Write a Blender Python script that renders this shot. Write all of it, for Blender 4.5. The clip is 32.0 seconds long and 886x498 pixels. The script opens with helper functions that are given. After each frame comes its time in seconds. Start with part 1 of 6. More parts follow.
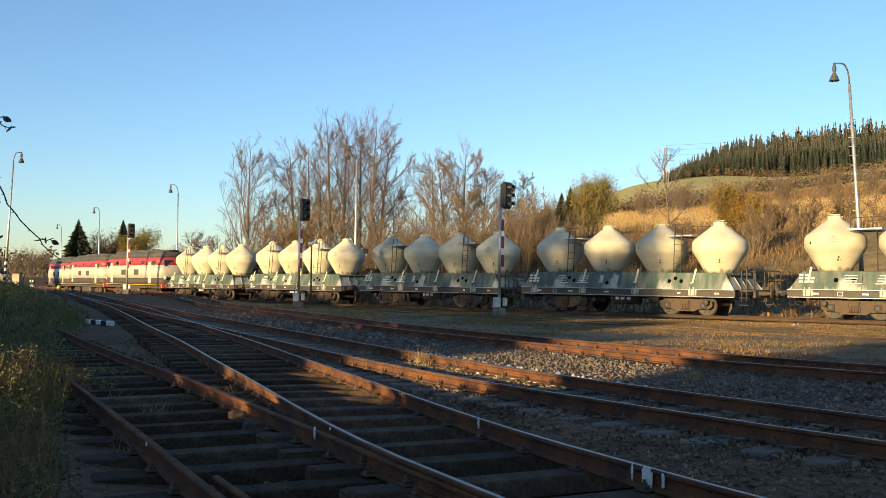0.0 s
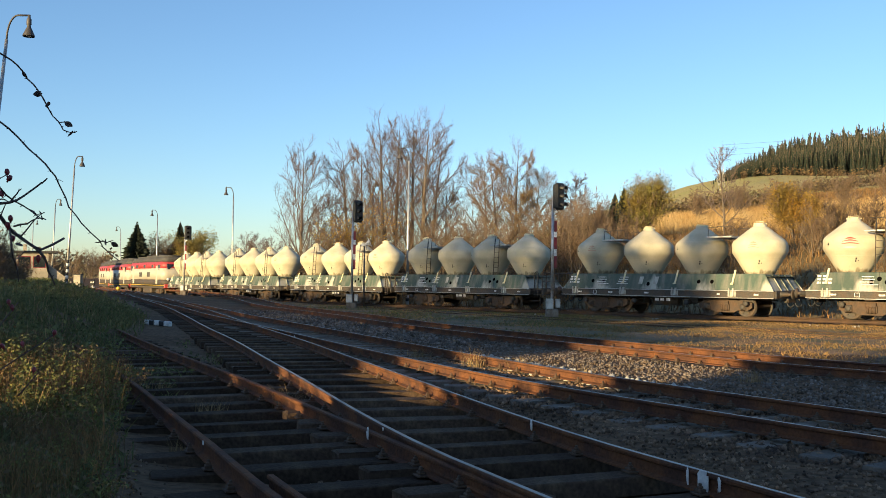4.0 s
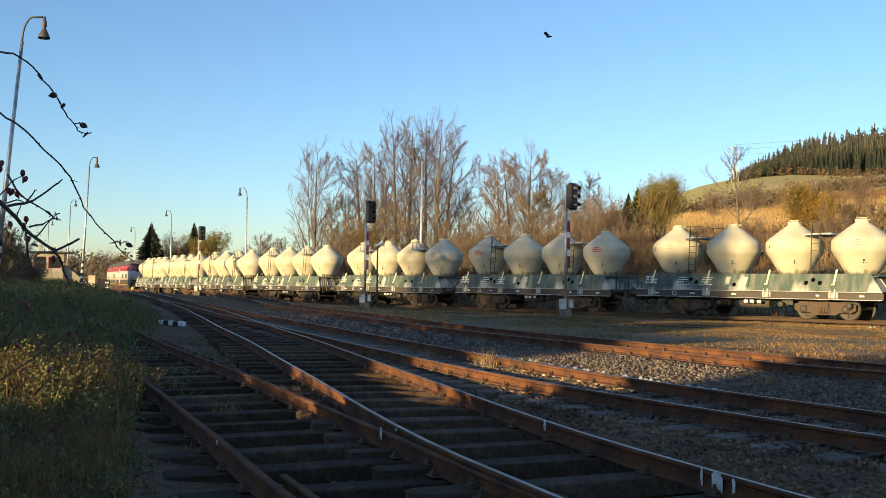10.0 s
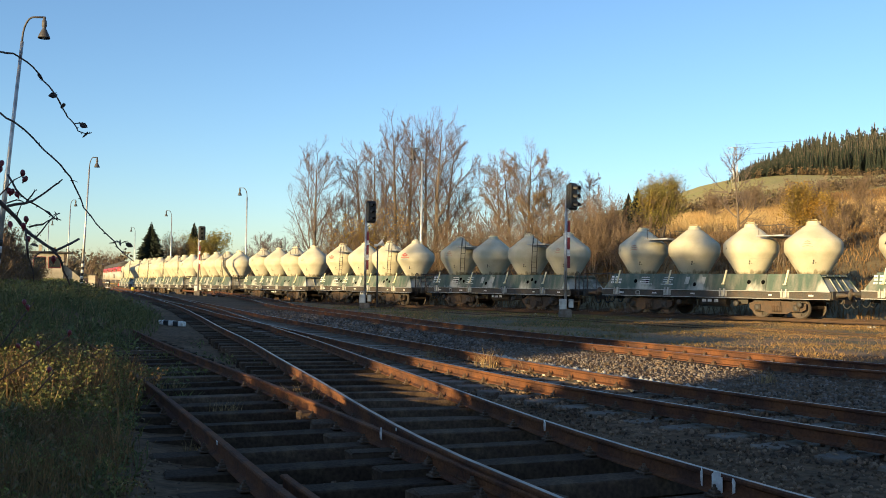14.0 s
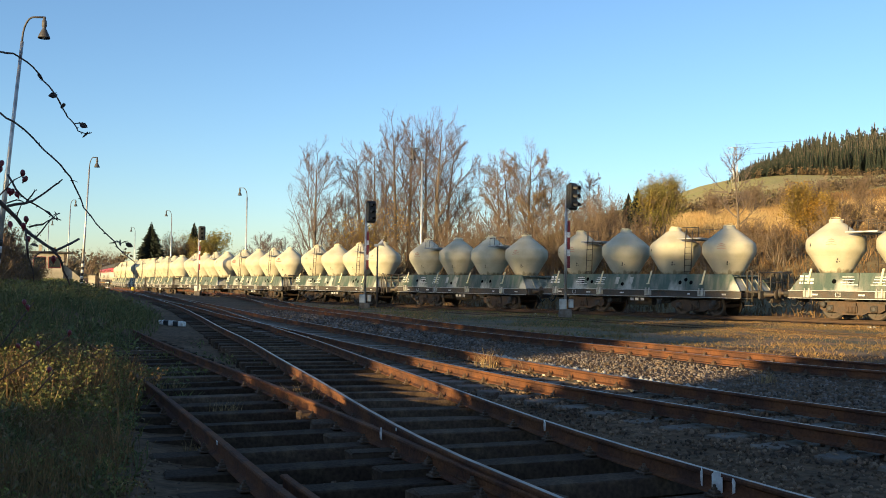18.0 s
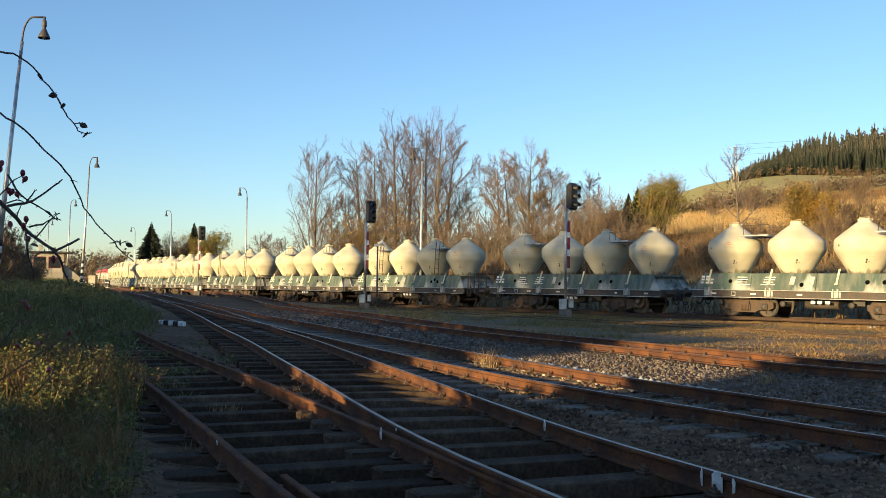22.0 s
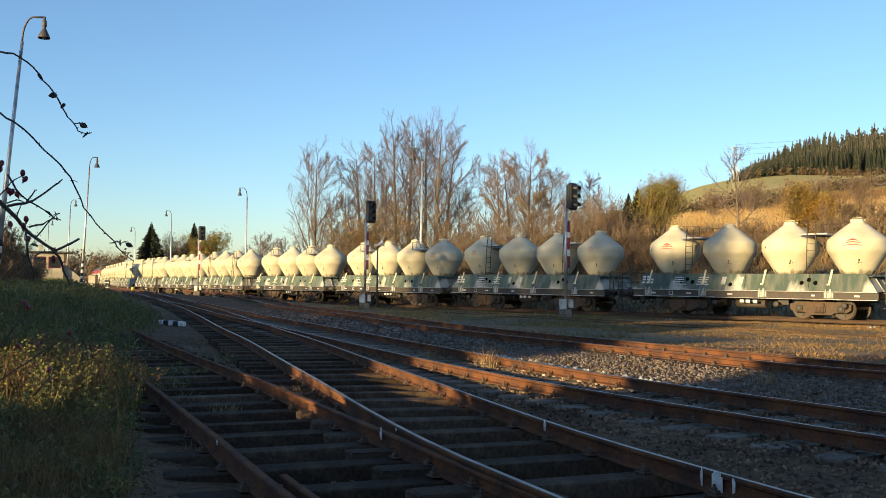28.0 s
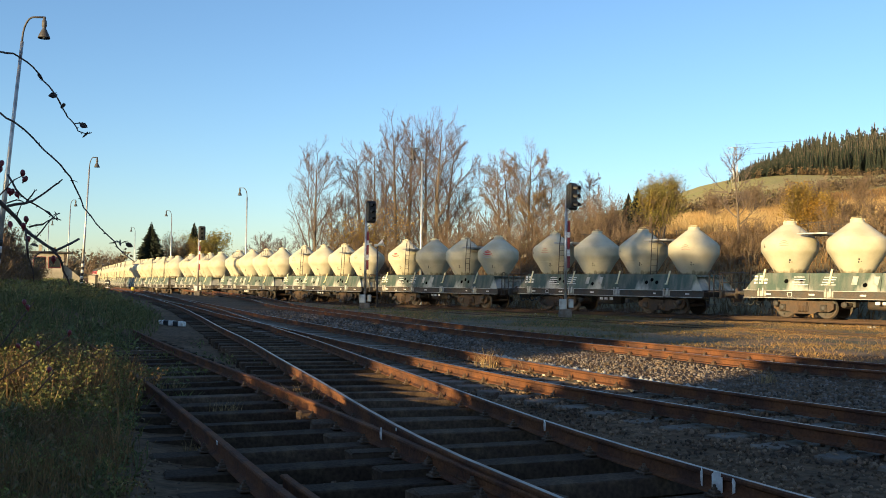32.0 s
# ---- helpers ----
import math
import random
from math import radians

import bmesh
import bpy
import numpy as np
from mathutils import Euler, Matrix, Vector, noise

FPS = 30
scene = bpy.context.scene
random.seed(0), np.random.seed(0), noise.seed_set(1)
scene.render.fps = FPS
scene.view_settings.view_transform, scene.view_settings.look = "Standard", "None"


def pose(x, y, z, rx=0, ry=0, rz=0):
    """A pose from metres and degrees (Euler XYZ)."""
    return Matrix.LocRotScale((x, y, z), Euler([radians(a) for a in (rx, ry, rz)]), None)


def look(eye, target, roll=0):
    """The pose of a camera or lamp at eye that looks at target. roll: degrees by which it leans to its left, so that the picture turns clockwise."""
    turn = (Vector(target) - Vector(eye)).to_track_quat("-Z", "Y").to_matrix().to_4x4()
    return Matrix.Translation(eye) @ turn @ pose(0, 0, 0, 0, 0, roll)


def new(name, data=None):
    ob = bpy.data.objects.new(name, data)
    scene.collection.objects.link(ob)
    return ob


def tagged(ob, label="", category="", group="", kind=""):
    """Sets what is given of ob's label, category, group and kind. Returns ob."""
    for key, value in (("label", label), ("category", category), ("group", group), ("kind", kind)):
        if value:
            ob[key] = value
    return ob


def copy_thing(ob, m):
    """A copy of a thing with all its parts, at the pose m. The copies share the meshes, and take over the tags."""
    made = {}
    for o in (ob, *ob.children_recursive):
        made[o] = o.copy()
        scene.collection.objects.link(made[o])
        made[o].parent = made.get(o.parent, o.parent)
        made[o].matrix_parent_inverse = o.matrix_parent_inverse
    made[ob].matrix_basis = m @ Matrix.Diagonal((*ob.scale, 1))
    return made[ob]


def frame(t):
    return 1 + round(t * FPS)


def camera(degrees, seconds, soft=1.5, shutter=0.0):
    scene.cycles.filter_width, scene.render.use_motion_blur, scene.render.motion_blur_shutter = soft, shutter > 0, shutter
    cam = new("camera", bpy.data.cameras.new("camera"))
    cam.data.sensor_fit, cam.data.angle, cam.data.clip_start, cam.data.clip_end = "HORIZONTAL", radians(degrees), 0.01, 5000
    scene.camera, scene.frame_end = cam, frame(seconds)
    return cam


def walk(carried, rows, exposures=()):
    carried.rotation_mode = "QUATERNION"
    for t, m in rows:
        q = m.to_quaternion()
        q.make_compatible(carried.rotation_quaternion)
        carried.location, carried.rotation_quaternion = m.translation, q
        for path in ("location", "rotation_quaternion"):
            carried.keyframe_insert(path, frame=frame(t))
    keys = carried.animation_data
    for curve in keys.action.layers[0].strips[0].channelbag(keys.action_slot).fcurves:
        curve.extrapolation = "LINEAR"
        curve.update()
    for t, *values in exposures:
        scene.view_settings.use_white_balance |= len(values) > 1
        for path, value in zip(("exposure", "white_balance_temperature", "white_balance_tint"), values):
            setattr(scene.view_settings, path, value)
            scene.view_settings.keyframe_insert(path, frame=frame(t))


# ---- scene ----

TAU = math.tau
# ---------------------------------------------------------------- camera
EYE = Vector((0.0, 0.0, 1.49))
cam = camera(49.52, 32.0, soft=0.6)


def aim(yaw, pitch, roll):
    y, p = radians(yaw), radians(pitch)
    return look(EYE, EYE + Vector((math.sin(y) * math.cos(p), math.cos(y) * math.cos(p), math.sin(p))), roll)


def pan(k):
    """The tripod head between its first (k = 0) and its last (k = 1) direction."""
    return aim(3.90 * (1 - k), 1.944 + 0.044 * k, 0.69)


PATH = [(0.0, pan(0)), (2.2, pan(0)), (2.5, pan(0.016)), (3.0, pan(0.118)), (3.5, pan(0.445)), (4.0, pan(0.80)),
        (4.5, pan(0.975)), (5.0, pan(1.012)), (5.5, pan(1.012)), (6.0, pan(1.0)), (7.0, pan(1.0)), (32.0, pan(1.0))]
walk(cam, PATH)

# ---------------------------------------------------------------- sky and sun
SUN_AZ, SUN_EL = 42.0, 8.0          # the light travels towards this bearing, right of +Y
world = bpy.data.worlds.new("sky")
scene.world = world
world.use_nodes = True
wn, wl = world.node_tree.nodes, world.node_tree.links
wn.clear()
sky = wn.new("ShaderNodeTexSky")
sky.sky_type = "NISHITA"
sky.sun_disc = False
sky.sun_elevation = radians(SUN_EL)
sky.sun_rotation = radians(SUN_AZ + 180)
sky.altitude = 500
sky.air_density, sky.dust_density, sky.ozone_density = 1.0, 0.55, 3.1
bg = wn.new("ShaderNodeBackground")
bg.inputs["Strength"].default_value = 0.128
out = wn.new("ShaderNodeOutputWorld")
wl.new(sky.outputs["Color"], bg.inputs["Color"])
wl.new(bg.outputs["Background"], out.inputs["Surface"])
sun_data = bpy.data.lights.new("sun", "SUN")
sun_data.energy, sun_data.angle, sun_data.color = 5.0, radians(0.6), (1.0, 0.77, 0.37)
SUN_DIR = Vector((math.sin(radians(SUN_AZ)), math.cos(radians(SUN_AZ)), -math.tan(radians(SUN_EL)))).normalized()
sun = new("sun", sun_data)
sun.matrix_world = look(-SUN_DIR * 100, (0, 0, 0))
scene.view_settings.exposure = 1.05
scene.view_settings.use_white_balance = True
scene.view_settings.white_balance_tint = 13.5

# ---------------------------------------------------------------- materials


def mat(name, color, rough=0.6, metal=0.0, spread=0.15, scale=6.0, fine=60.0, bump=0.15, second=None, amount=0.5,
        object_random=0.0, island=0.0, spec=0.5, streak=None, translucent=0.0, coat=0.0):
    """A surface with two scales of variation. second: a stain colour that noise mixes in by amount; streak: the scale
    (x, y, z) of the stain noise; object_random and island: brightness steps from piece to piece."""
    m = bpy.data.materials.new(name)
    m.use_nodes = True
    n, l = m.node_tree.nodes, m.node_tree.links
    n.clear()
    o = n.new("ShaderNodeOutputMaterial")
    b = n.new("ShaderNodeBsdfPrincipled")
    co = n.new("ShaderNodeTexCoord")
    big = n.new("ShaderNodeTexNoise")
    big.inputs["Scale"].default_value, big.inputs["Detail"].default_value = scale, 6
    small = n.new("ShaderNodeTexNoise")
    small.inputs["Scale"].default_value, small.inputs["Detail"].default_value = fine, 4
    vec = co.outputs["Object"]
    if streak:
        mp = n.new("ShaderNodeMapping")
        mp.inputs["Scale"].default_value = streak
        l.new(vec, mp.inputs["Vector"])
        l.new(mp.outputs["Vector"], big.inputs["Vector"])
    else:
        l.new(vec, big.inputs["Vector"])
    l.new(vec, small.inputs["Vector"])
    ramp = n.new("ShaderNodeMapRange")
    ramp.inputs["From Min"].default_value, ramp.inputs["From Max"].default_value = 0.5 - 0.22 * amount, 0.72 - 0.22 * amount
    l.new(big.outputs["Fac"], ramp.inputs["Value"])
    mix = n.new("ShaderNodeMix")
    mix.data_type = "RGBA"
    mix.inputs["A"].default_value = (*color, 1)
    mix.inputs["B"].default_value = (*(second or [c * 0.7 for c in color]), 1)
    l.new(ramp.outputs["Result"], mix.inputs["Factor"])
    hsv = n.new("ShaderNodeHueSaturation")
    l.new(mix.outputs["Result"], hsv.inputs["Color"])
    val = n.new("ShaderNodeMapRange")
    val.inputs["From Min"].default_value, val.inputs["From Max"].default_value = 0.3, 0.7
    val.inputs["To Min"].default_value, val.inputs["To Max"].default_value = 1 - spread, 1 + spread
    l.new(small.outputs["Fac"], val.inputs["Value"])
    last = val.outputs["Result"]
    for wanted, node, socket in ((object_random, "ShaderNodeObjectInfo", "Random"), (island, "ShaderNodeNewGeometry", "Random Per Island")):
        if wanted:
            src = n.new(node)
            r = n.new("ShaderNodeMapRange")
            r.inputs["To Min"].default_value, r.inputs["To Max"].default_value = 1 - wanted, 1 + wanted
            l.new(src.outputs[socket], r.inputs["Value"])
            mul = n.new("ShaderNodeMath")
            mul.operation = "MULTIPLY"
            l.new(last, mul.inputs[0])
            l.new(r.outputs["Result"], mul.inputs[1])
            last = mul.outputs["Value"]
    l.new(last, hsv.inputs["Value"])
    l.new(hsv.outputs["Color"], b.inputs["Base Color"])
    b.inputs["Roughness"].default_value, b.inputs["Metallic"].default_value = rough, metal
    b.inputs["Specular IOR Level"].default_value = spec
    b.inputs["Coat Weight"].default_value = coat
    if bump:
        bp = n.new("ShaderNodeBump")
        bp.inputs["Strength"].default_value, bp.inputs["Distance"].default_value = bump, 0.02
        l.new(small.outputs["Fac"], bp.inputs["Height"])
        l.new(bp.outputs["Normal"], b.inputs["Normal"])
    surface = b.outputs["BSDF"]
    if translucent:
        tr = n.new("ShaderNodeBsdfTranslucent")
        l.new(hsv.outputs["Color"], tr.inputs["Color"])
        ms = n.new("ShaderNodeMixShader")
        ms.inputs["Fac"].default_value = translucent
        l.new(surface, ms.inputs[1])
        l.new(tr.outputs["BSDF"], ms.inputs[2])
        surface = ms.outputs["Shader"]
    l.new(surface, o.inputs["Surface"])
    return m


M_GROUND = mat("ballast_earth", (0.150, 0.090, 0.052), 0.95, spec=0.1, spread=0.45, scale=0.35, fine=9.0, bump=0.9, second=(0.110, 0.066, 0.038), amount=0.5)
M_VERGE = mat("dry_grass_soil", (0.21, 0.115, 0.050), 0.95, spread=0.4, scale=0.5, fine=6, bump=0.9, second=(0.075, 0.07, 0.03), amount=0.5)
M_FIELD = mat("green_field", (0.30, 0.27, 0.075), 0.95, spread=0.3, scale=0.04, fine=1.2, bump=0.8, second=(0.34, 0.27, 0.10), amount=0.5)
M_SLOPE = mat("dry_meadow", (0.27, 0.19, 0.09), 0.95, spread=0.35, scale=0.05, fine=1.4, bump=0.9, second=(0.17, 0.12, 0.05), amount=0.6)
M_STONE = mat("grey_ballast_stone", (0.168, 0.140, 0.122), 0.9, spec=0.2, spread=0.2, scale=3, fine=40, bump=0.4, island=0.5, second=(0.11, 0.075, 0.05), amount=0.45)
M_CINDER = mat("brown_grey_cinders", (0.21, 0.138, 0.09), 0.95, spec=0.15, spread=0.25, scale=3, fine=40, bump=0.4, island=0.5, second=(0.085, 0.06, 0.045), amount=0.45)
M_CEMENT = mat("spilt_cement_crust", (0.50, 0.48, 0.42), 0.95, spread=0.15, scale=5, fine=40, bump=0.3, second=(0.34, 0.32, 0.28), amount=0.5)
M_STONE_PALE = mat("pale_stone", (0.42, 0.38, 0.33), 0.9, spread=0.2, scale=3, fine=40, bump=0.4, island=0.35)
M_RAIL = mat("rusty_rail_steel", (0.158, 0.064, 0.028), 0.9, 0.0, spec=0.2, spread=0.25, scale=2.5, fine=35, bump=0.25, second=(0.085, 0.040, 0.026), amount=0.55)
M_RAIL_DULL = mat("dull_brown_rail_steel", (0.085, 0.050, 0.032), 0.9, 0.0, spec=0.2, spread=0.25, scale=2.5, fine=35, bump=0.25, second=(0.06, 0.04, 0.028), amount=0.5)
M_RAILTOP = mat("worn_rail_head", (0.23, 0.18, 0.15), 0.38, 0.7, spread=0.12, scale=2.0, fine=50, bump=0.05, second=(0.10, 0.06, 0.04), amount=0.3)
M_WOOD = mat("tarred_oak_sleeper", (0.076, 0.050, 0.035), 0.95, spec=0.1, spread=0.3, scale=2, fine=28, bump=0.5, second=(0.12, 0.08, 0.05), amount=0.12, streak=(0.8, 2.2, 2.2), object_random=0.4)
M_CONCRETE = mat("weathered_concrete", (0.13, 0.098, 0.072), 0.9, spread=0.18, scale=4, fine=45, bump=0.4, object_random=0.15, second=(0.20, 0.17, 0.14), amount=0.4)
M_CREAM = mat("cream_tank_paint", (0.78, 0.69, 0.43), 0.65, spread=0.05, scale=1.1, fine=25, bump=0.04, second=(0.62, 0.54, 0.35), amount=0.45, object_random=0.06, spec=0.25)
M_GREEN = mat("weathered_green_paint", (0.054, 0.086, 0.064), 0.6, spread=0.2, scale=1.6, fine=25, bump=0.08, second=(0.16, 0.155, 0.125), amount=0.22, streak=(1.8, 1.0, 0.35), object_random=0.25)


def dusted(m, colour, period, start, reach, low, high, share, stretch):
    """Spilt cement on a wagon's paint: a patchy coat round evenly spaced places along x, thicker between two heights."""
    n, l = m.node_tree.nodes, m.node_tree.links
    shader = next(k for k in n if k.type == "BSDF_PRINCIPLED")
    old = shader.inputs["Base Color"].links[0].from_socket
    co = n.new("ShaderNodeTexCoord")
    sep = n.new("ShaderNodeSeparateXYZ")
    l.new(co.outputs["Object"], sep.inputs["Vector"])

    def calc(op, a, b):
        k = n.new("ShaderNodeMath")
        k.operation = op
        for i, v in enumerate((a, b)):
            if isinstance(v, (int, float)):
                k.inputs[i].default_value = v
            else:
                l.new(v, k.inputs[i])
        return k.outputs["Value"]

    mp = n.new("ShaderNodeMapping")
    mp.inputs["Scale"].default_value = stretch
    l.new(co.outputs["Object"], mp.inputs["Vector"])
    ns = n.new("ShaderNodeTexNoise")
    ns.inputs["Scale"].default_value, ns.inputs["Detail"].default_value = 1.0, 7
    l.new(mp.outputs["Vector"], ns.inputs["Vector"])
    fac = calc("SUBTRACT", ns.outputs["Fac"], 0.5 - share)
    if period:
        u = calc("ABSOLUTE", calc("SUBTRACT", calc("FRACT", calc("DIVIDE", calc("SUBTRACT", sep.outputs["X"], start), period), 0.0), 0.5), 0.0)
        near = n.new("ShaderNodeMapRange")
        near.inputs["From Min"].default_value, near.inputs["From Max"].default_value = 0.5 - reach / period, 0.5
        near.inputs["To Min"].default_value, near.inputs["To Max"].default_value = -0.30, 0.24
        near.clamp = True
        l.new(u, near.inputs["Value"])
        fac = calc("ADD", fac, near.outputs["Result"])
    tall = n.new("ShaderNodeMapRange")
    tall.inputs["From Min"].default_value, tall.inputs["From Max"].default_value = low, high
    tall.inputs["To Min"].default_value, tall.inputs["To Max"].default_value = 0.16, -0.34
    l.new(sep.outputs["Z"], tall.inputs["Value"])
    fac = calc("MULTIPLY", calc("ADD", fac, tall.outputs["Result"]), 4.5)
    clamp = n.new("ShaderNodeClamp")
    l.new(fac, clamp.inputs["Value"])
    mix = n.new("ShaderNodeMix")
    mix.data_type = "RGBA"
    mix.inputs["B"].default_value = (*colour, 1)
    l.new(clamp.outputs["Result"], mix.inputs["Factor"])
    l.new(old, mix.inputs["A"])
    l.new(mix.outputs["Result"], shader.inputs["Base Color"])
    return m


dusted(M_GREEN, (0.42, 0.40, 0.34), 3.07, 0.53, 1.0, 1.2, 2.3, -0.05, (2.6, 1.0, 0.9))
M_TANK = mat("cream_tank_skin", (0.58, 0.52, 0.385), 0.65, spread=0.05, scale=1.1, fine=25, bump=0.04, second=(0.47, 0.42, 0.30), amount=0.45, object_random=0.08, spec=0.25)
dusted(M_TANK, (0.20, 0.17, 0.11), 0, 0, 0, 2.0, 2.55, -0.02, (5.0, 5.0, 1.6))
M_DARKSTEEL = mat("dirty_dark_steel", (0.07, 0.064, 0.058), 0.7, 0.3, spread=0.3, scale=3, fine=30, bump=0.2, second=(0.10, 0.07, 0.05), amount=0.4)
M_BOGIE = mat("rusty_bogie_steel", (0.080, 0.056, 0.041), 0.8, 0.2, spread=0.3, scale=4, fine=30, bump=0.3, second=(0.10, 0.06, 0.036), amount=0.5)
M_WHITE = mat("white_marking_paint", (0.75, 0.74, 0.70), 0.6, spread=0.12, scale=8, fine=60, bump=0.05, second=(0.5, 0.46, 0.42), amount=0.4)
M_RED = mat("red_paint", (0.55, 0.05, 0.04), 0.5, spread=0.12, scale=4, fine=40, bump=0.05, second=(0.42, 0.06, 0.05), amount=0.4)
# red darkened for the shade on the signal plates; also the cabin's dark frames
M_SIGNRED = mat("dark_and_shaded_red_enamel", (0.22, 0.022, 0.026), 0.6, spread=0.12, scale=4, fine=40, bump=0.05)
M_REDFADE = mat("faded_red_paint", (0.50, 0.26, 0.19), 0.6, spread=0.12, scale=4, fine=40, bump=0.05)
M_BLACK = mat("black_paint", (0.015, 0.015, 0.016), 0.55, spread=0.2, scale=5, fine=40, bump=0.08)
# near-black without sheen, paints the shade inside the skirt's round holes
M_HOLE_SHADE = mat("painted_hole_shade", (0.006, 0.006, 0.006), 1.0, spread=0.1, scale=5, fine=40, bump=0.0, spec=0.0)
M_GALV = mat("galvanised_steel", (0.52, 0.51, 0.49), 0.45, 0.7, spread=0.12, scale=3, fine=40, bump=0.08, second=(0.36, 0.33, 0.30), amount=0.4)
M_LAMP = mat("dull_grey_lamp_enamel", (0.085, 0.078, 0.080), 0.6, 0.2, spread=0.2, scale=4, fine=40, bump=0.08)
M_YELLOW = mat("yellow_paint", (0.62, 0.42, 0.05), 0.55, spread=0.12, scale=4, fine=40, bump=0.06)
M_LENS = mat("signal_lens", (0.02, 0.02, 0.025), 0.1, spread=0.05, bump=0.0)
M_GLASS = mat("dark_window_glass", (0.02, 0.025, 0.03), 0.06, spread=0.05, bump=0.0)
M_PLASTER = mat("cream_plaster", (0.40, 0.35, 0.27), 0.9, spread=0.1, scale=1, fine=30, bump=0.2)
M_ROOF = mat("dark_roof_sheet", (0.07, 0.065, 0.06), 0.8, spread=0.2, scale=2, fine=20, bump=0.2)
M_BARK = mat("grey_brown_bark", (0.165, 0.125, 0.092), 0.95, spread=0.3, scale=1.5, fine=20, bump=0.5, second=(0.13, 0.10, 0.07), amount=0.5)
M_TWIG = mat("brown_twigs", (0.175, 0.115, 0.075), 0.95, spread=0.25, scale=0.5, fine=10, bump=0.2, island=0.3, second=(0.17, 0.12, 0.085), amount=0.5)
M_TWIG_GREY = mat("grey_twigs", (0.165, 0.120, 0.104), 0.95, spread=0.2, scale=0.4, fine=10, bump=0.2, island=0.3)
M_NEEDLE = mat("spruce_needles", (0.013, 0.024, 0.017), 0.9, spread=0.35, scale=0.4, fine=6, bump=0.4, island=0.35, second=(0.024, 0.030, 0.018), amount=0.5)
M_LEAF_Y = mat("yellow_autumn_leaves", (0.38, 0.22, 0.035), 0.8, spread=0.25, scale=0.6, fine=10, bump=0.1, island=0.4, second=(0.25, 0.17, 0.03), amount=0.5, translucent=0.25)
M_LEAF_G = mat("green_yellow_leaves", (0.24, 0.21, 0.045), 0.8, spread=0.25, scale=0.6, fine=10, bump=0.1, island=0.4, second=(0.27, 0.19, 0.04), amount=0.5, translucent=0.25)
M_LEAF_B = mat("brown_autumn_leaves", (0.19, 0.115, 0.05), 0.85, spread=0.25, scale=0.6, fine=10, bump=0.1, island=0.4, second=(0.13, 0.09, 0.045), amount=0.5, translucent=0.2)
M_WEED = mat("green_weed_leaves", (0.145, 0.150, 0.036), 0.8, spread=0.3, scale=1.5, fine=20, bump=0.1, island=0.4, second=(0.165, 0.150, 0.04), amount=0.5, translucent=0.25)
M_GRASS = mat("green_grass", (0.115, 0.125, 0.042), 0.85, spread=0.3, scale=0.6, fine=12, bump=0.1, island=0.4, second=(0.13, 0.12, 0.04), amount=0.4, translucent=0.2)
M_STRAW = mat("dry_straw_grass", (0.34, 0.235, 0.11), 0.9, spread=0.25, scale=0.5, fine=12, bump=0.1, island=0.4, second=(0.22, 0.14, 0.065), amount=0.5, translucent=0.2)
M_SWARD = mat("short_autumn_grass", (0.31, 0.175, 0.065), 0.9, spread=0.25, scale=0.4, fine=10, bump=0.1, island=0.45, second=(0.17, 0.115, 0.045), amount=0.5, translucent=0.2)
M_BANK = mat("russet_bank_grass", (0.235, 0.132, 0.050), 0.9, spread=0.25, scale=0.25, fine=12, bump=0.1, island=0.45, second=(0.15, 0.085, 0.035), amount=0.55, translucent=0.2)
M_SCRUB = mat("dark_brown_scrub", (0.105, 0.070, 0.045), 0.95, spread=0.25, scale=0.3, fine=8, bump=0.1, island=0.4, second=(0.14, 0.095, 0.035), amount=0.5)
M_REED = mat("pale_dry_reed", (0.47, 0.335, 0.16), 0.9, spread=0.2, scale=0.3, fine=6, bump=0.1, island=0.35, second=(0.40, 0.24, 0.09), amount=0.5, translucent=0.2)
M_HIP = mat("red_rose_hip", (0.24, 0.022, 0.03), 0.4, spread=0.2, scale=30, fine=200, bump=0.1)
M_STEM = mat("thorny_brown_stem", (0.10, 0.065, 0.055), 0.8, spread=0.3, scale=20, fine=150, bump=0.3)

# ---------------------------------------------------------------- mesh helpers


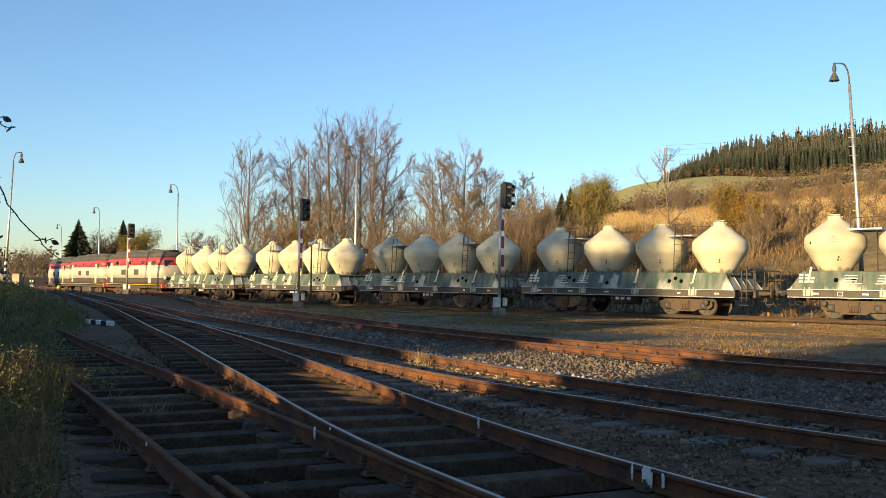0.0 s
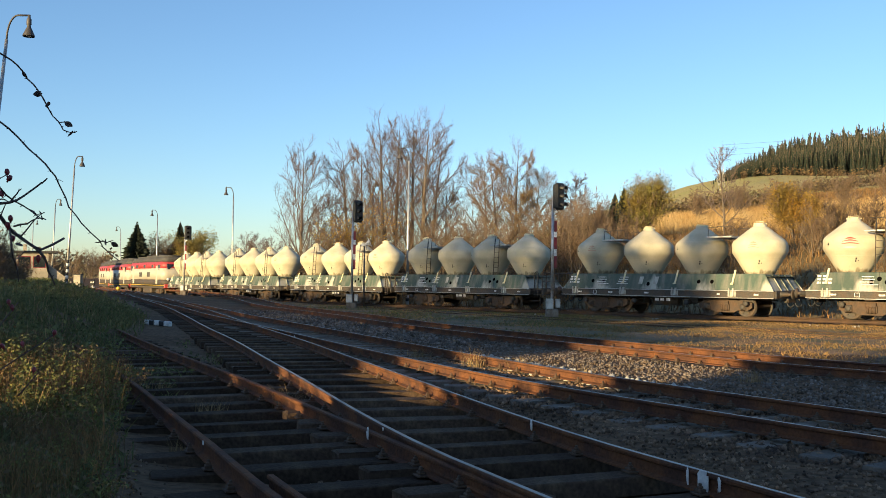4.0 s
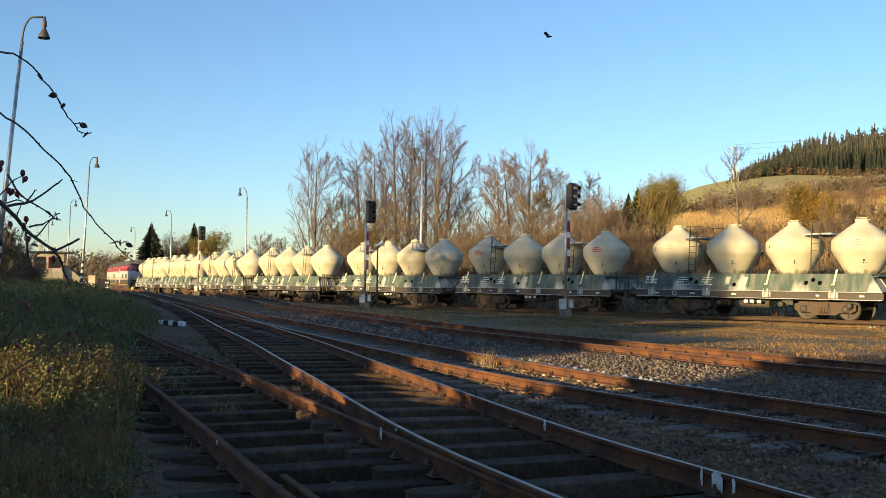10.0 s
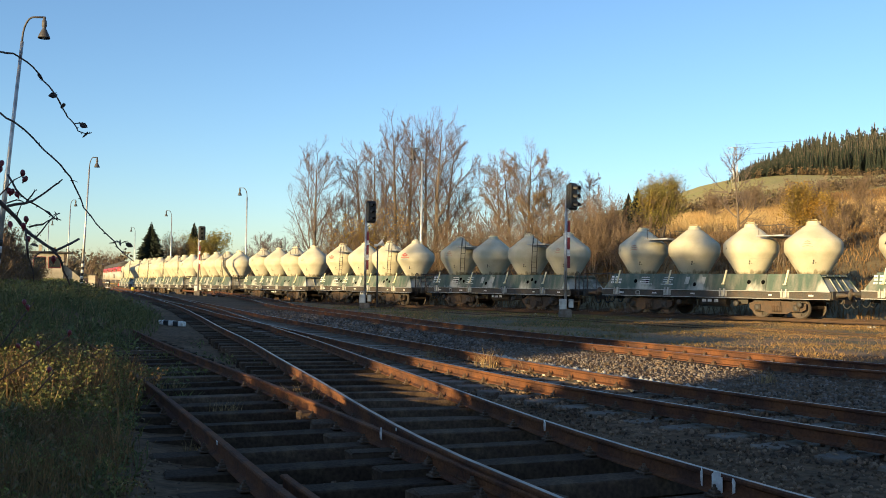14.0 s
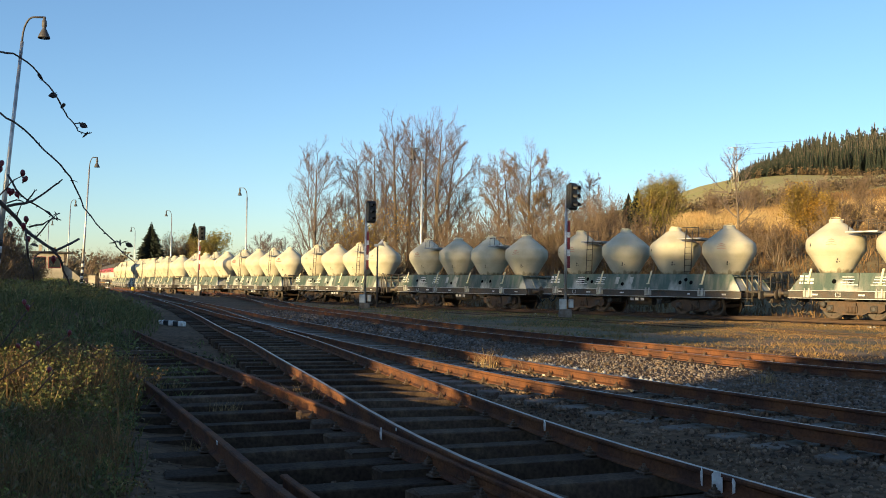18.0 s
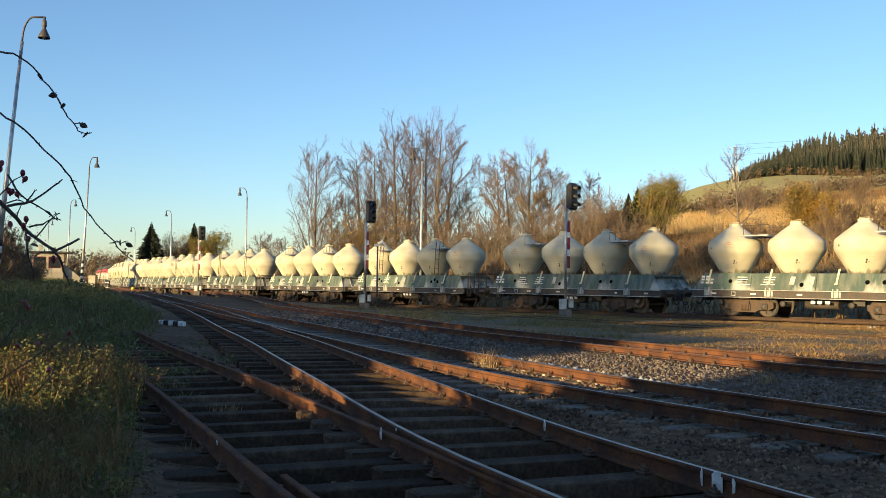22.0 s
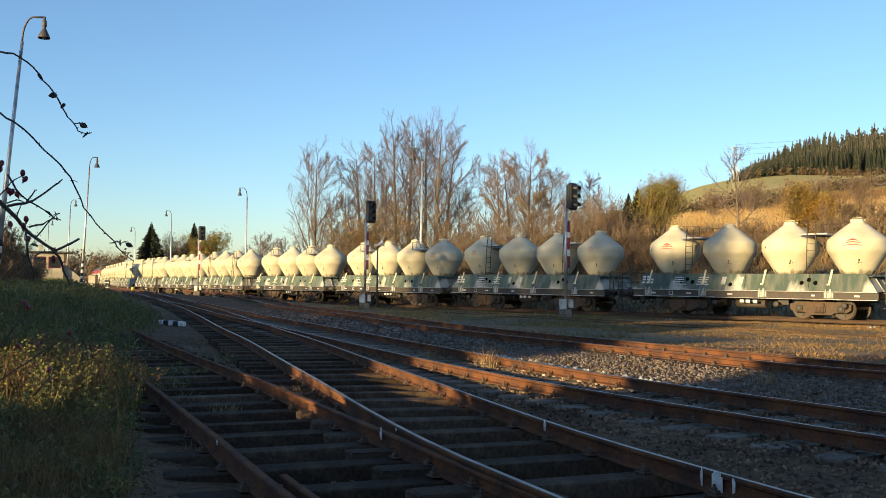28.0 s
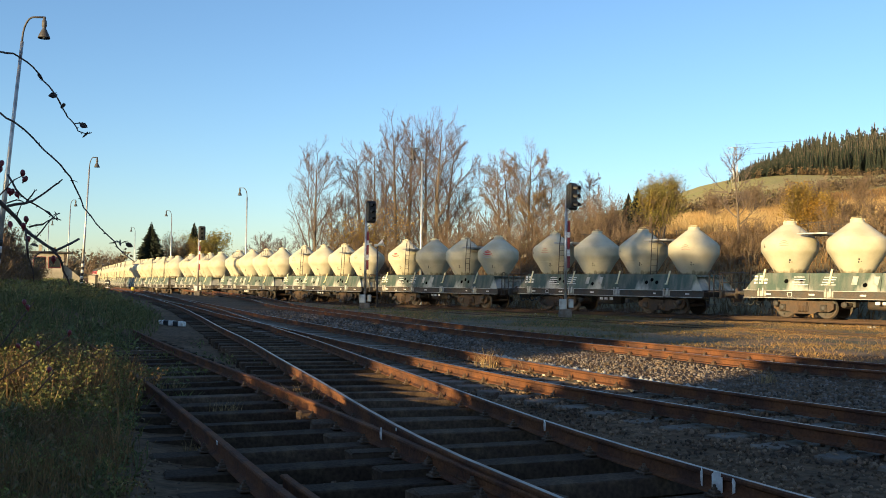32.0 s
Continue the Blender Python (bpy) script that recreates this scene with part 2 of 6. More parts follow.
class Geo:
    """Collects vertices and faces of one mesh."""

    def __init__(self):
        self.v, self.f, self.smooth = [], [], []

    def add(self, verts, faces, smooth=False):
        b = len(self.v)
        self.v.extend(tuple(p) for p in verts)
        self.f.extend(tuple(i + b for i in q) for q in faces)
        self.smooth.extend([smooth] * len(faces))
        return self

    def box(self, c, s, m=None, bev=0.0):
        hx, hy, hz = s[0] / 2, s[1] / 2, s[2] / 2
        b = min(bev, hx * 0.9, hy * 0.9, hz * 0.9)
        if b <= 0:
            vs = [Vector((x * hx, y * hy, z * hz)) for x in (-1, 1) for y in (-1, 1) for z in (-1, 1)]
            fs = [(0, 1, 3, 2), (4, 6, 7, 5), (0, 4, 5, 1), (2, 3, 7, 6), (0, 2, 6, 4), (1, 5, 7, 3)]
        else:
            vs, ids = [], {}
            for x in (-1, 1):
                for y in (-1, 1):
                    for z in (-1, 1):
                        for a in range(3):
                            d = [hx - b, hy - b, hz - b]
                            d[a] += b
                            ids[x, y, z, a] = len(vs)
                            vs.append(Vector((x * d[0], y * d[1], z * d[2])))
            fs = []
            for a in range(3):
                u, w = (a + 1) % 3, (a + 2) % 3
                for s1 in (-1, 1):
                    q = []
                    for su, sw in ((-1, -1), (1, -1), (1, 1), (-1, 1)):
                        k = [0, 0, 0]
                        k[a], k[u], k[w] = s1, su, sw
                        q.append(ids[k[0], k[1], k[2], a])
                    fs.append(tuple(q if s1 > 0 else q[::-1]))
                for su in (-1, 1):
                    for sw in (-1, 1):
                        q = []
                        for s1, ax in ((-1, u), (1, u), (1, w), (-1, w)):
                            k = [0, 0, 0]
                            k[a], k[u], k[w] = s1, su, sw
                            q.append(ids[k[0], k[1], k[2], ax])
                        fs.append(tuple(q if su * sw > 0 else q[::-1]))
            for x in (-1, 1):
                for y in (-1, 1):
                    for z in (-1, 1):
                        q = [ids[x, y, z, a] for a in range(3)]
                        fs.append(tuple(q if x * y * z > 0 else q[::-1]))
        t = Matrix.Translation(c)
        if m is not None:
            t = t @ m
        return self.add([t @ p for p in vs], fs)

    def tube(self, pts, radii, n=6, caps=True, smooth=True):
        pts = [Vector(p) for p in pts]
        if not hasattr(radii, "__len__"):
            radii = [radii] * len(pts)
        vs, fs = [], []
        side = None
        for i, p in enumerate(pts):
            d = (pts[min(i + 1, len(pts) - 1)] - pts[max(i - 1, 0)]).normalized()
            if side is None:
                side = d.orthogonal().normalized()
            side = (side - d * side.dot(d))
            side = side.normalized() if side.length > 1e-6 else d.orthogonal().normalized()
            up = d.cross(side)
            for k in range(n):
                a = TAU * k / n
                vs.append(p + (side * math.cos(a) + up * math.sin(a)) * radii[i])
        for i in range(len(pts) - 1):
            for k in range(n):
                fs.append((i * n + k, i * n + (k + 1) % n, (i + 1) * n + (k + 1) % n, (i + 1) * n + k))
        self.add(vs, fs, smooth)
        if caps:
            b = len(self.v) - len(vs)
            self.f.append(tuple(b + k for k in reversed(range(n))))
            self.f.append(tuple(b + (len(pts) - 1) * n + k for k in range(n)))
            self.smooth.extend([False, False])
        return self

    def lathe(self, profile, n=24, m=None, smooth=True):
        vs, fs = [], []
        for r, z in profile:
            for k in range(n):
                a = TAU * k / n
                vs.append(Vector((r * math.cos(a), r * math.sin(a), z)))
        for i in range(len(profile) - 1):
            for k in range(n):
                fs.append((i * n + k, (i + 1) * n + k, (i + 1) * n + (k + 1) % n, i * n + (k + 1) % n))
        if profile[0][0] > 1e-4:
            fs.append(tuple(range(n)))
        if profile[-1][0] > 1e-4:
            fs.append(tuple(reversed(range((len(profile) - 1) * n, len(profile) * n))))
        if m is not None:
            vs = [m @ p for p in vs]
        return self.add(vs, fs, smooth)

    def sweep(self, profile, pts, closed=True, smooth=False):
        """A cross-section (side, up) carried along level points; side is to the left of the way."""
        pts = [Vector(p) for p in pts]
        n, vs, fs = len(profile), [], []
        for i, p in enumerate(pts):
            d = pts[min(i + 1, len(pts) - 1)] - pts[max(i - 1, 0)]
            d = Vector((d.x, d.y, 0)).normalized()
            left = Vector((-d.y, d.x, 0))
            for a, b in profile:
                vs.append(p + left * a + Vector((0, 0, b)))
        for i in range(len(pts) - 1):
            for k in range(n if closed else n - 1):
                fs.append((i * n + k, i * n + (k + 1) % n, (i + 1) * n + (k + 1) % n, (i + 1) * n + k))
        self.add(vs, fs, smooth)
        if closed:
            b = len(self.v) - len(vs)
            self.f.append(tuple(b + k for k in range(n)))
            self.f.append(tuple(b + (len(pts) - 1) * n + k for k in reversed(range(n))))
            self.smooth.extend([False, False])
        return self

    def plate(self, c, u, w, thick, n=None):
        """A thin rectangular plate: half-extents u and w as vectors, thickness along their cross product."""
        c, u, w = Vector(c), Vector(u), Vector(w)
        k = u.cross(w).normalized() * thick / 2
        vs = [c + u * a + w * b + k * s for s in (-1, 1) for a, b in ((-1, -1), (1, -1), (1, 1), (-1, 1))]
        return self.add(vs, [(3, 2, 1, 0), (4, 5, 6, 7), (0, 1, 5, 4), (1, 2, 6, 5), (2, 3, 7, 6), (3, 0, 4, 7)])

    def prism(self, outline, axis, a, b):
        """An outline of 2D points, drawn in the two other axes, extruded along axis (0, 1, 2) from a to b."""
        o = [i for i in range(3) if i != axis]
        vs = []
        for k in (a, b):
            for p in outline:
                q = [0, 0, 0]
                q[axis], q[o[0]], q[o[1]] = k, p[0], p[1]
                vs.append(tuple(q))
        n = len(outline)
        fs = [tuple(range(n)), tuple(reversed(range(n, 2 * n)))] + [(i, n + i, n + (i + 1) % n, (i + 1) % n) for i in range(n)]
        return self.add(vs, fs)

    def mesh(self, name, material):
        me = bpy.data.meshes.new(name)
        me.from_pydata(self.v, [], self.f)
        me.polygons.foreach_set("use_smooth", self.smooth)
        me.materials.append(material)
        me.update()
        return me


def fix_normals(me):
    bm = bmesh.new()
    bm.from_mesh(me)
    bmesh.ops.recalc_face_normals(bm, faces=bm.faces)
    bm.to_mesh(me)
    bm.free()


def part(name, geo, material, parent=None, label="", m=None, kind="", fix=True):
    """Links a mesh as one object under a thing or a part."""
    if isinstance(geo, Geo):
        me = geo.mesh(name, material)
        if fix and len(geo.f) < 6000:
            fix_normals(me)
    else:
        me = geo
    ob = new(name, me)
    if parent is not None:
        ob.parent = parent
    if m is not None:
        ob.matrix_basis = m
    return tagged(ob, label=label, kind=kind)


def thing(name, label, category, m=None, group="", kind=""):
    ob = new(name)
    ob.empty_display_size = 0.2
    if m is not None:
        ob.matrix_basis = m
    return tagged(ob, label, category, group, kind)


def smooth(x, a, b):
    t = min(1.0, max(0.0, (x - a) / (b - a)))
    return t * t * (3 - 2 * t)


# ---------------------------------------------------------------- the lines of the tracks
T0X, T0Y, HEAD = 11.094, 48.469, -0.7159


BENDS = ((27.95, 0.002304), (65.06, 0.003367), (110.0, 0.003297), (1e6, 0.0))     # where each curvature ends


def line(s):
    """Train track: place and heading (from +Y towards +X), s metres along the way that the train runs."""
    x, y, h, at = T0X, T0Y, HEAD, 0.0
    for end, k in BENDS:
        d = min(s, end) - at
        if abs(k) > 0:
            x, y, h = x - (math.cos(h + k * d) - math.cos(h)) / k, y + (math.sin(h + k * d) - math.sin(h)) / k, h + k * d
        else:
            x, y = x + d * math.sin(h), y + d * math.cos(h)
        at = end
        if s <= end:
            break
    return x, y, h


def rail_z(s):
    return 0.06 - 0.0053 * min(90.0, max(s, -20.0))


def gone(t):
    """Metres that the train has run by t seconds."""
    return -1.4 * max(0.0, 1 - t / 6.5) ** 1.5 + 3.4846 * t + 0.020575 * t * t + 3.955e-4 * t ** 3 - 2.7e-6 * t ** 4


LINE = [line(s) for s in range(-80, 320, 4)]
FEET = {}
LINE_NP = np.array([(p[0], p[1]) for p in LINE])


def behind_line(x, y):
    """Signed distance from the train track, positive on the far side from the camera, and the s of the foot."""
    key = (round(x * 0.5), round(y * 0.5))
    i = FEET.get(key)
    if i is None:
        d = LINE_NP - (key[0] * 2.0, key[1] * 2.0)
        i = FEET[key] = int(np.argmin((d * d).sum(1)))
    px, py, h = LINE[i]
    return (x - px) * math.cos(h) - (y - py) * math.sin(h), -80 + 4 * i


def spline(ctrl, step):
    """A smooth curve through level control points, as points about step apart."""
    c = [Vector((*p, 0)) for p in ctrl]
    c = [2 * c[0] - c[1]] + c + [2 * c[-1] - c[-2]]
    outp = []
    for i in range(1, len(c) - 2):
        n = max(1, int((c[i + 1] - c[i]).length / step))
        for k in range(n):
            t = k / n
            a, b, d, e = c[i - 1], c[i], c[i + 1], c[i + 2]
            outp.append(0.5 * (2 * b + (d - a) * t + (2 * a - 5 * b + 4 * d - e) * t * t + (3 * b - a - 3 * d + e) * t ** 3))
    outp.append(c[-2])
    return outp


TRACKS = {
    "one": [(-11.2, 30.0), (-9.15, 26.0), (-6.9, 21.0), (-5.03, 17.0), (-3.36, 13.5), (-2.02, 10.5), (-1.13, 8.5), (-0.48, 7.0), (0.22, 5.5), (1.2, 3.5), (2.32, 1.5)],
    "two": [(-40.1, 115), (-25.7, 82), (-18.8, 64.5), (-12.4, 48), (-8.64, 37), (-5.71, 28), (-3.68, 22), (-2.11, 17), (-1.0, 13.5), (-0.08, 10.5), (0.59, 8.5), (1.2, 7.0), (2.12, 5.0), (3.8, 2.0)],
    "three": [(-40, 115), (-26.3, 82), (-18.9, 64.5), (-11.86, 48), (-7.67, 37), (-4.05, 28), (-1.66, 22), (0.38, 17), (1.98, 13.5), (3.70, 10.5), (5.0, 8.5), (6.74, 6.5), (10, 2.5)],
    "four": [(-48, 150), (-27, 101), (-14.26, 70), (-8.34, 52), (-3.06, 39), (-0.58, 32), (2.01, 26), (4.74, 21), (6.59, 17.5), (8.68, 15), (11.3, 11.8), (17, 5)],
    "five": [(-4, 58), (2.0, 47.5), (8.0, 38.0), (13.5, 30.2), (20, 22.0), (28, 13)],
}


def table(ys, xs, lo, hi, step):
    """A quick look-up of x at y from a row of places, by even steps."""
    vals = np.interp(np.arange(lo, hi + step, step), ys, xs).tolist()
    last = len(vals) - 2

    def at(y):
        f = (y - lo) / step
        i = min(max(int(f), 0), last)
        t = min(max(f - i, 0.0), 1.0)
        return vals[i] + (vals[i + 1] - vals[i]) * t
    return at


def curve_x(name):
    """The x of a track's centre at a given y."""
    pts = sorted((p.y, p.x) for p in spline(TRACKS[name], 0.5))
    return table([p[0] for p in pts], [p[1] for p in pts], 0.0, 160.0, 0.5)


X1, X2, X3, X4 = (curve_x(k) for k in ("one", "two", "three", "four"))

# ---------------------------------------------------------------- ground


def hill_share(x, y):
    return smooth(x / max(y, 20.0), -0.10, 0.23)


def rise(x, y):
    """The far end of the yard lies a little higher."""
    return 0.30 * smooth(y, 40, 95) * (1 - smooth(x, -14, -2))


# how far left of the viewpoint the grassy bank begins
bank_edge = table((14, 20, 25.8, 37.4, 48, 64.5, 82, 115, 200), (5.4, 6.6, 7.7, 10.9, 14.9, 21.4, 28.8, 42.5, 77), 0.0, 200.0, 1.0)


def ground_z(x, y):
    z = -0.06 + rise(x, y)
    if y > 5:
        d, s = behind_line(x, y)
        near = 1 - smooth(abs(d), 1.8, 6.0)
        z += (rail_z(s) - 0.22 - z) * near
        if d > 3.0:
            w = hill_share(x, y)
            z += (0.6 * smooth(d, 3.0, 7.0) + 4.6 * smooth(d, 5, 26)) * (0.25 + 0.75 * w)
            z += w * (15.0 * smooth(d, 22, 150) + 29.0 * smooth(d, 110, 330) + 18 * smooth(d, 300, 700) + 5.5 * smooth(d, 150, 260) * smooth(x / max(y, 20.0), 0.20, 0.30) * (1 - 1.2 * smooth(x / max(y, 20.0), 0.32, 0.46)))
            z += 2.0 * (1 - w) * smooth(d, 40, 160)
    if 1 < y < 26:
        z += 0.085 * smooth(X1(y) - x, 0.80, 1.15)
        z -= 0.14 * smooth(x - X1(y), -1.9, -1.2) * (1 - smooth(x - X2(y), 1.2, 1.9))
    z += 0.85 * smooth(-x - bank_edge(y), 0.0, 3.5) * smooth(y, 14, 24)
    z += 0.28 * smooth(-x - 0.37 * y, 0.0, 1.2) * (1 - smooth(y, 12, 20)) * smooth(y, 2.5, 5)
    return z


def axis_steps(lo, hi, fine_lo, fine_hi, fine, growth=1.16):
    a = list(np.arange(fine_lo, fine_hi + 1e-6, fine))
    s = fine
    while a[-1] < hi:
        s *= growth
        a.append(a[-1] + s)
    s = fine
    while a[0] > lo:
        s *= growth
        a.insert(0, a[0] - s)
    return a


def build_ground():
    xs, ys = axis_steps(-900, 1200, -30, 60, 1.0), axis_steps(-500, 2600, -4, 110, 1.0)
    g = Geo()
    for y in ys:
        for x in xs:
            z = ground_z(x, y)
            z += 0.03 * noise.noise((x * 0.35, y * 0.35, 0)) if z < 0.5 else 0.35 * noise.noise((x * 0.12, y * 0.12, 3))
            g.v.append((x, y, z))
    nx = len(xs)
    for j in range(len(ys) - 1):
        for i in range(nx - 1):
            g.f.append((j * nx + i, j * nx + i + 1, (j + 1) * nx + i + 1, (j + 1) * nx + i))
    g.smooth = [True] * len(g.f)
    me = g.mesh("ground", M_GROUND)
    me.materials.append(M_SLOPE)
    me.materials.append(M_FIELD)
    me.materials.append(M_VERGE)
    mats = []
    for q in g.f:
        x, y, z = g.v[q[0]]
        d = behind_line(x, y)[0] if y > 12 else 0.0
        if y > 14 and -20 < d < -1.5 and x > X4(y) + 0.9 and x / y < 0.7:
            mats.append(3)
            continue
        mats.append(0 if d < 3.5 else (2 if d > 118 + 20 * noise.noise((x * 0.02, y * 0.02, 0)) else 1))
    me.polygons.foreach_set("material_index", mats)
    ob = new("ground", me)
    tagged(ob, "brown earth and cinder yard rising into a dry autumn hillside", "ground", kind="structure")


build_ground()

# ---------------------------------------------------------------- tracks
RAIL_SECTION = [(-0.0625, 0.0), (0.0625, 0.0), (0.0625, 0.012), (0.012, 0.030), (0.009, 0.105), (0.034, 0.118), (0.036, 0.138), (0.026, 0.1495), (-0.026, 0.1495), (-0.036, 0.138), (-0.034, 0.118), (-0.009, 0.105), (-0.012, 0.030), (-0.0625, 0.012)]
HEAD_SECTION = [(-0.020, 0.149), (0.020, 0.149), (0.018, 0.1515), (-0.018, 0.1515)]


def offset_curve(pts, off):
    outp = []
    for i, p in enumerate(pts):
        d = (pts[min(i + 1, len(pts) - 1)] - pts[max(i - 1, 0)])
        d = Vector((d.x, d.y, 0)).normalized()
        outp.append(p + Vector((-d.y, d.x, 0)) * off)
    return outp


def stations(pts, step):
    """Points and headings at even steps along a curve."""
    outp, left = [], 0.0
    for a, b in zip(pts[:-1], pts[1:]):
        d = b - a
        n = d.length
        while left < n:
            outp.append((a + d * (left / n), math.atan2(d.y, d.x)))
            left += step
        left -= n
    return outp


def sleeper_mesh(name, material, length, width, height, seed, wear=0.012):
    r = random.Random(seed)
    g = Geo().box((0, 0, -height / 2), (width, length, height), bev=0.012)
    g.v = [(x + r.uniform(-wear, wear), y + r.uniform(-wear, wear) * 2, z + r.uniform(-wear, wear) * 0.6) for x, y, z in g.v]
    me = g.mesh(name, material)
    fix_normals(me)
    return me


WOOD_SLEEPERS = [sleeper_mesh("sleeper", M_WOOD, 2.6, 0.26, 0.16, k) for k in range(5)]
LONG_SLEEPERS = [sleeper_mesh("sleeper", M_WOOD, 3.5, 0.26, 0.16, k + 20) for k in range(4)]
CONCRETE_SLEEPERS = [sleeper_mesh("sleeper", M_CONCRETE, 2.45, 0.26, 0.19, k + 10, 0.006) for k in range(3)]


def chair_mesh():
    g = Geo().box((0, 0, 0.010), (0.16, 0.34, 0.02), bev=0.004)
    for y in (-0.115, 0.115):
        g.box((0, y, 0.035), (0.10, 0.07, 0.035), bev=0.008)
        g.tube([(0, y, 0.03), (0, y, 0.10)], 0.016, 6)
        g.box((0, y, 0.062), (0.045, 0.045, 0.03), bev=0.006)
    g.v = [(x * 0.8, y * 0.8, z * 0.8) for x, y, z in g.v]
    return g.mesh("rail_chair", M_BOGIE)


CHAIR = chair_mesh()


def build_track(label, pts, z_at, sleepers, step, first, last, chairs_to, sink=0.0, polished=True, steel=M_RAIL):
    track = thing("railway_track", label, "railway track", kind="structure")
    top = [Vector((p.x, p.y, z_at(p))) for p in pts]
    for off in (-0.7535, 0.7535):
        rail = part("rail", Geo().sweep(RAIL_SECTION, offset_curve(top, off)), steel, track, "rust-brown steel rail")
        if polished:
            part("rail_head", Geo().sweep(HEAD_SECTION, offset_curve(top, off)), M_RAILTOP, rail, "polished running surface")
    k = 0
    for p, h in stations(pts, step):
        if not (first <= p.y <= last):
            continue
        r = random.Random(int(p.x * 100) + int(p.y * 31))
        m = Matrix.Translation((p.x, p.y, z_at(p) - 0.004 - sink + r.uniform(-0.012, 0.004))) @ Matrix.Rotation(h + r.uniform(-0.02, 0.02), 4, "Z")
        part("sleeper", sleepers[k % len(sleepers)], None, track, m=m)
        if p.y < chairs_to:
            for off in (-0.7535, 0.7535):
                part("rail_chair", CHAIR, None, track, m=Matrix.Translation((p.x - math.sin(h) * off, p.y + math.cos(h) * off, z_at(p))) @ Matrix.Rotation(h, 4, "Z"))
        k += 1
    return track


FLAT = 0.02
build_track("rusty siding on tarred wooden sleepers running into weeds", spline(TRACKS["one"], 0.7), lambda p: FLAT - 0.07, WOOD_SLEEPERS, 0.86, 3, 24, 15, polished=False)
build_track("rusty turnout track on dark wooden sleepers", spline(TRACKS["two"], 0.8), lambda p: FLAT - 0.03 + rise(p.x, p.y), WOOD_SLEEPERS, 0.86, 3, 60, 18)
build_track("rusty yard track on concrete sleepers in ballast", spline(TRACKS["three"], 0.8), lambda p: FLAT - 0.01 + rise(p.x, p.y), CONCRETE_SLEEPERS, 0.62, 4, 60, 20, 0.035)
build_track("rusty yard track half buried in cinders", spline(TRACKS["four"], 1.0), lambda p: FLAT - 0.03 + rise(p.x, p.y), CONCRETE_SLEEPERS, 0.64, 6, 30, 26, 0.075)
build_track("overgrown rusty track in dry grass", spline(TRACKS["five"], 1.0), lambda p: -0.165, CONCRETE_SLEEPERS, 0.64, 12, 58, 0, polished=False, steel=M_RAIL_DULL)


def build_check_rail():
    """A short guard rail beside the left rail of the siding."""
    pts = [Vector((p.x, p.y, FLAT - 0.07)) for p in spline(TRACKS["one"], 0.3) if 3.0 < p.y < 7.3]
    t = thing("check_rail", "short rusty guard rail beside the siding rail", "rail", kind="structure")
    part("rail", Geo().sweep([(a * 0.8, b * 0.86) for a, b in RAIL_SECTION], offset_curve(pts, -0.58)), M_RAIL, t)


build_check_rail()
MAIN = [Vector((*line(s)[:2], 0)) for s in np.arange(-70, 300, 2.0)]
build_track("main track that carries the freight train", MAIN, lambda p: rail_z(behind_line(p.x, p.y)[1]) - 0.1495, CONCRETE_SLEEPERS, 0.64, 10, 75, 0, 0.09, steel=M_RAIL_DULL)

# ---------------------------------------------------------------- silo wagon
TANK_PROFILE = [(0.0, 4.26), (0.27, 4.26), (0.29, 4.23), (0.29, 4.15), (0.40, 4.09), (0.75, 3.81), (1.09, 3.54), (1.165, 3.47), (1.215, 3.39), (1.238, 3.30), (1.24, 3.02), (1.215, 2.92), (1.16, 2.82), (1.03, 2.62), (0.74, 2.13), (0.45, 1.62), (0.18, 1.10), (0.14, 0.95), (0.0, 0.95)]
TANKS = [4.605, 1.535, -1.535, -4.605]
PIVOT = 3.45
AXLE = 0.93


def tank_r(z):
    pr = [p for p in TANK_PROFILE if p[0] > 0.1]
    for (r1, z1), (r2, z2) in zip(pr[:-1], pr[1:]):
        if z2 <= z <= z1 and z1 > z2:
            return r2 + (r1 - r2) * (z - z2) / (z1 - z2)
    return 1.0


def on_tank(a, z, lift=0.006):
    """A point on a tank's skin; a is the angle from the +y side towards +x."""
    r = tank_r(z) + lift
    return Vector((r * math.sin(a), r * math.cos(a), z))


def skin_patch(g, a0, a1, z0, z1, n=4, lift=0.006):
    """A thin painted patch that follows the tank's skin between angles and heights (pairs give the slant)."""
    for i in range(n):
        u, v = i / n, (i + 1) / n
        q = []
        for w, top in ((u, 0), (v, 0), (v, 1), (u, 1)):
            a = a0 + (a1 - a0) * w
            za = z0(w) if not top else z1(w)
            q.append(on_tank(a, za, lift))
        g.add(q, [(0, 1, 2, 3)])


def emblem_geo(scale, k):
    """One of three curved stripes that thin out, under a domed top."""
    g = Geo()
    for half, base, rise, th in (((0.125, 3.30, 0.065, 0.055), (0.17, 3.21, 0.060, 0.05), (0.20, 3.11, 0.050, 0.045))[k],):
        half, th = half * scale, th * scale
        skin_patch(g, -0.28 - half, -0.28 + half, lambda w: base + rise * math.sin(math.pi * (0.15 + 0.7 * w)), lambda w: base + th * (0.35 + 0.65 * (1 - abs(2 * w - 1))) + rise * math.sin(math.pi * (0.15 + 0.7 * w)), 8)
    return g


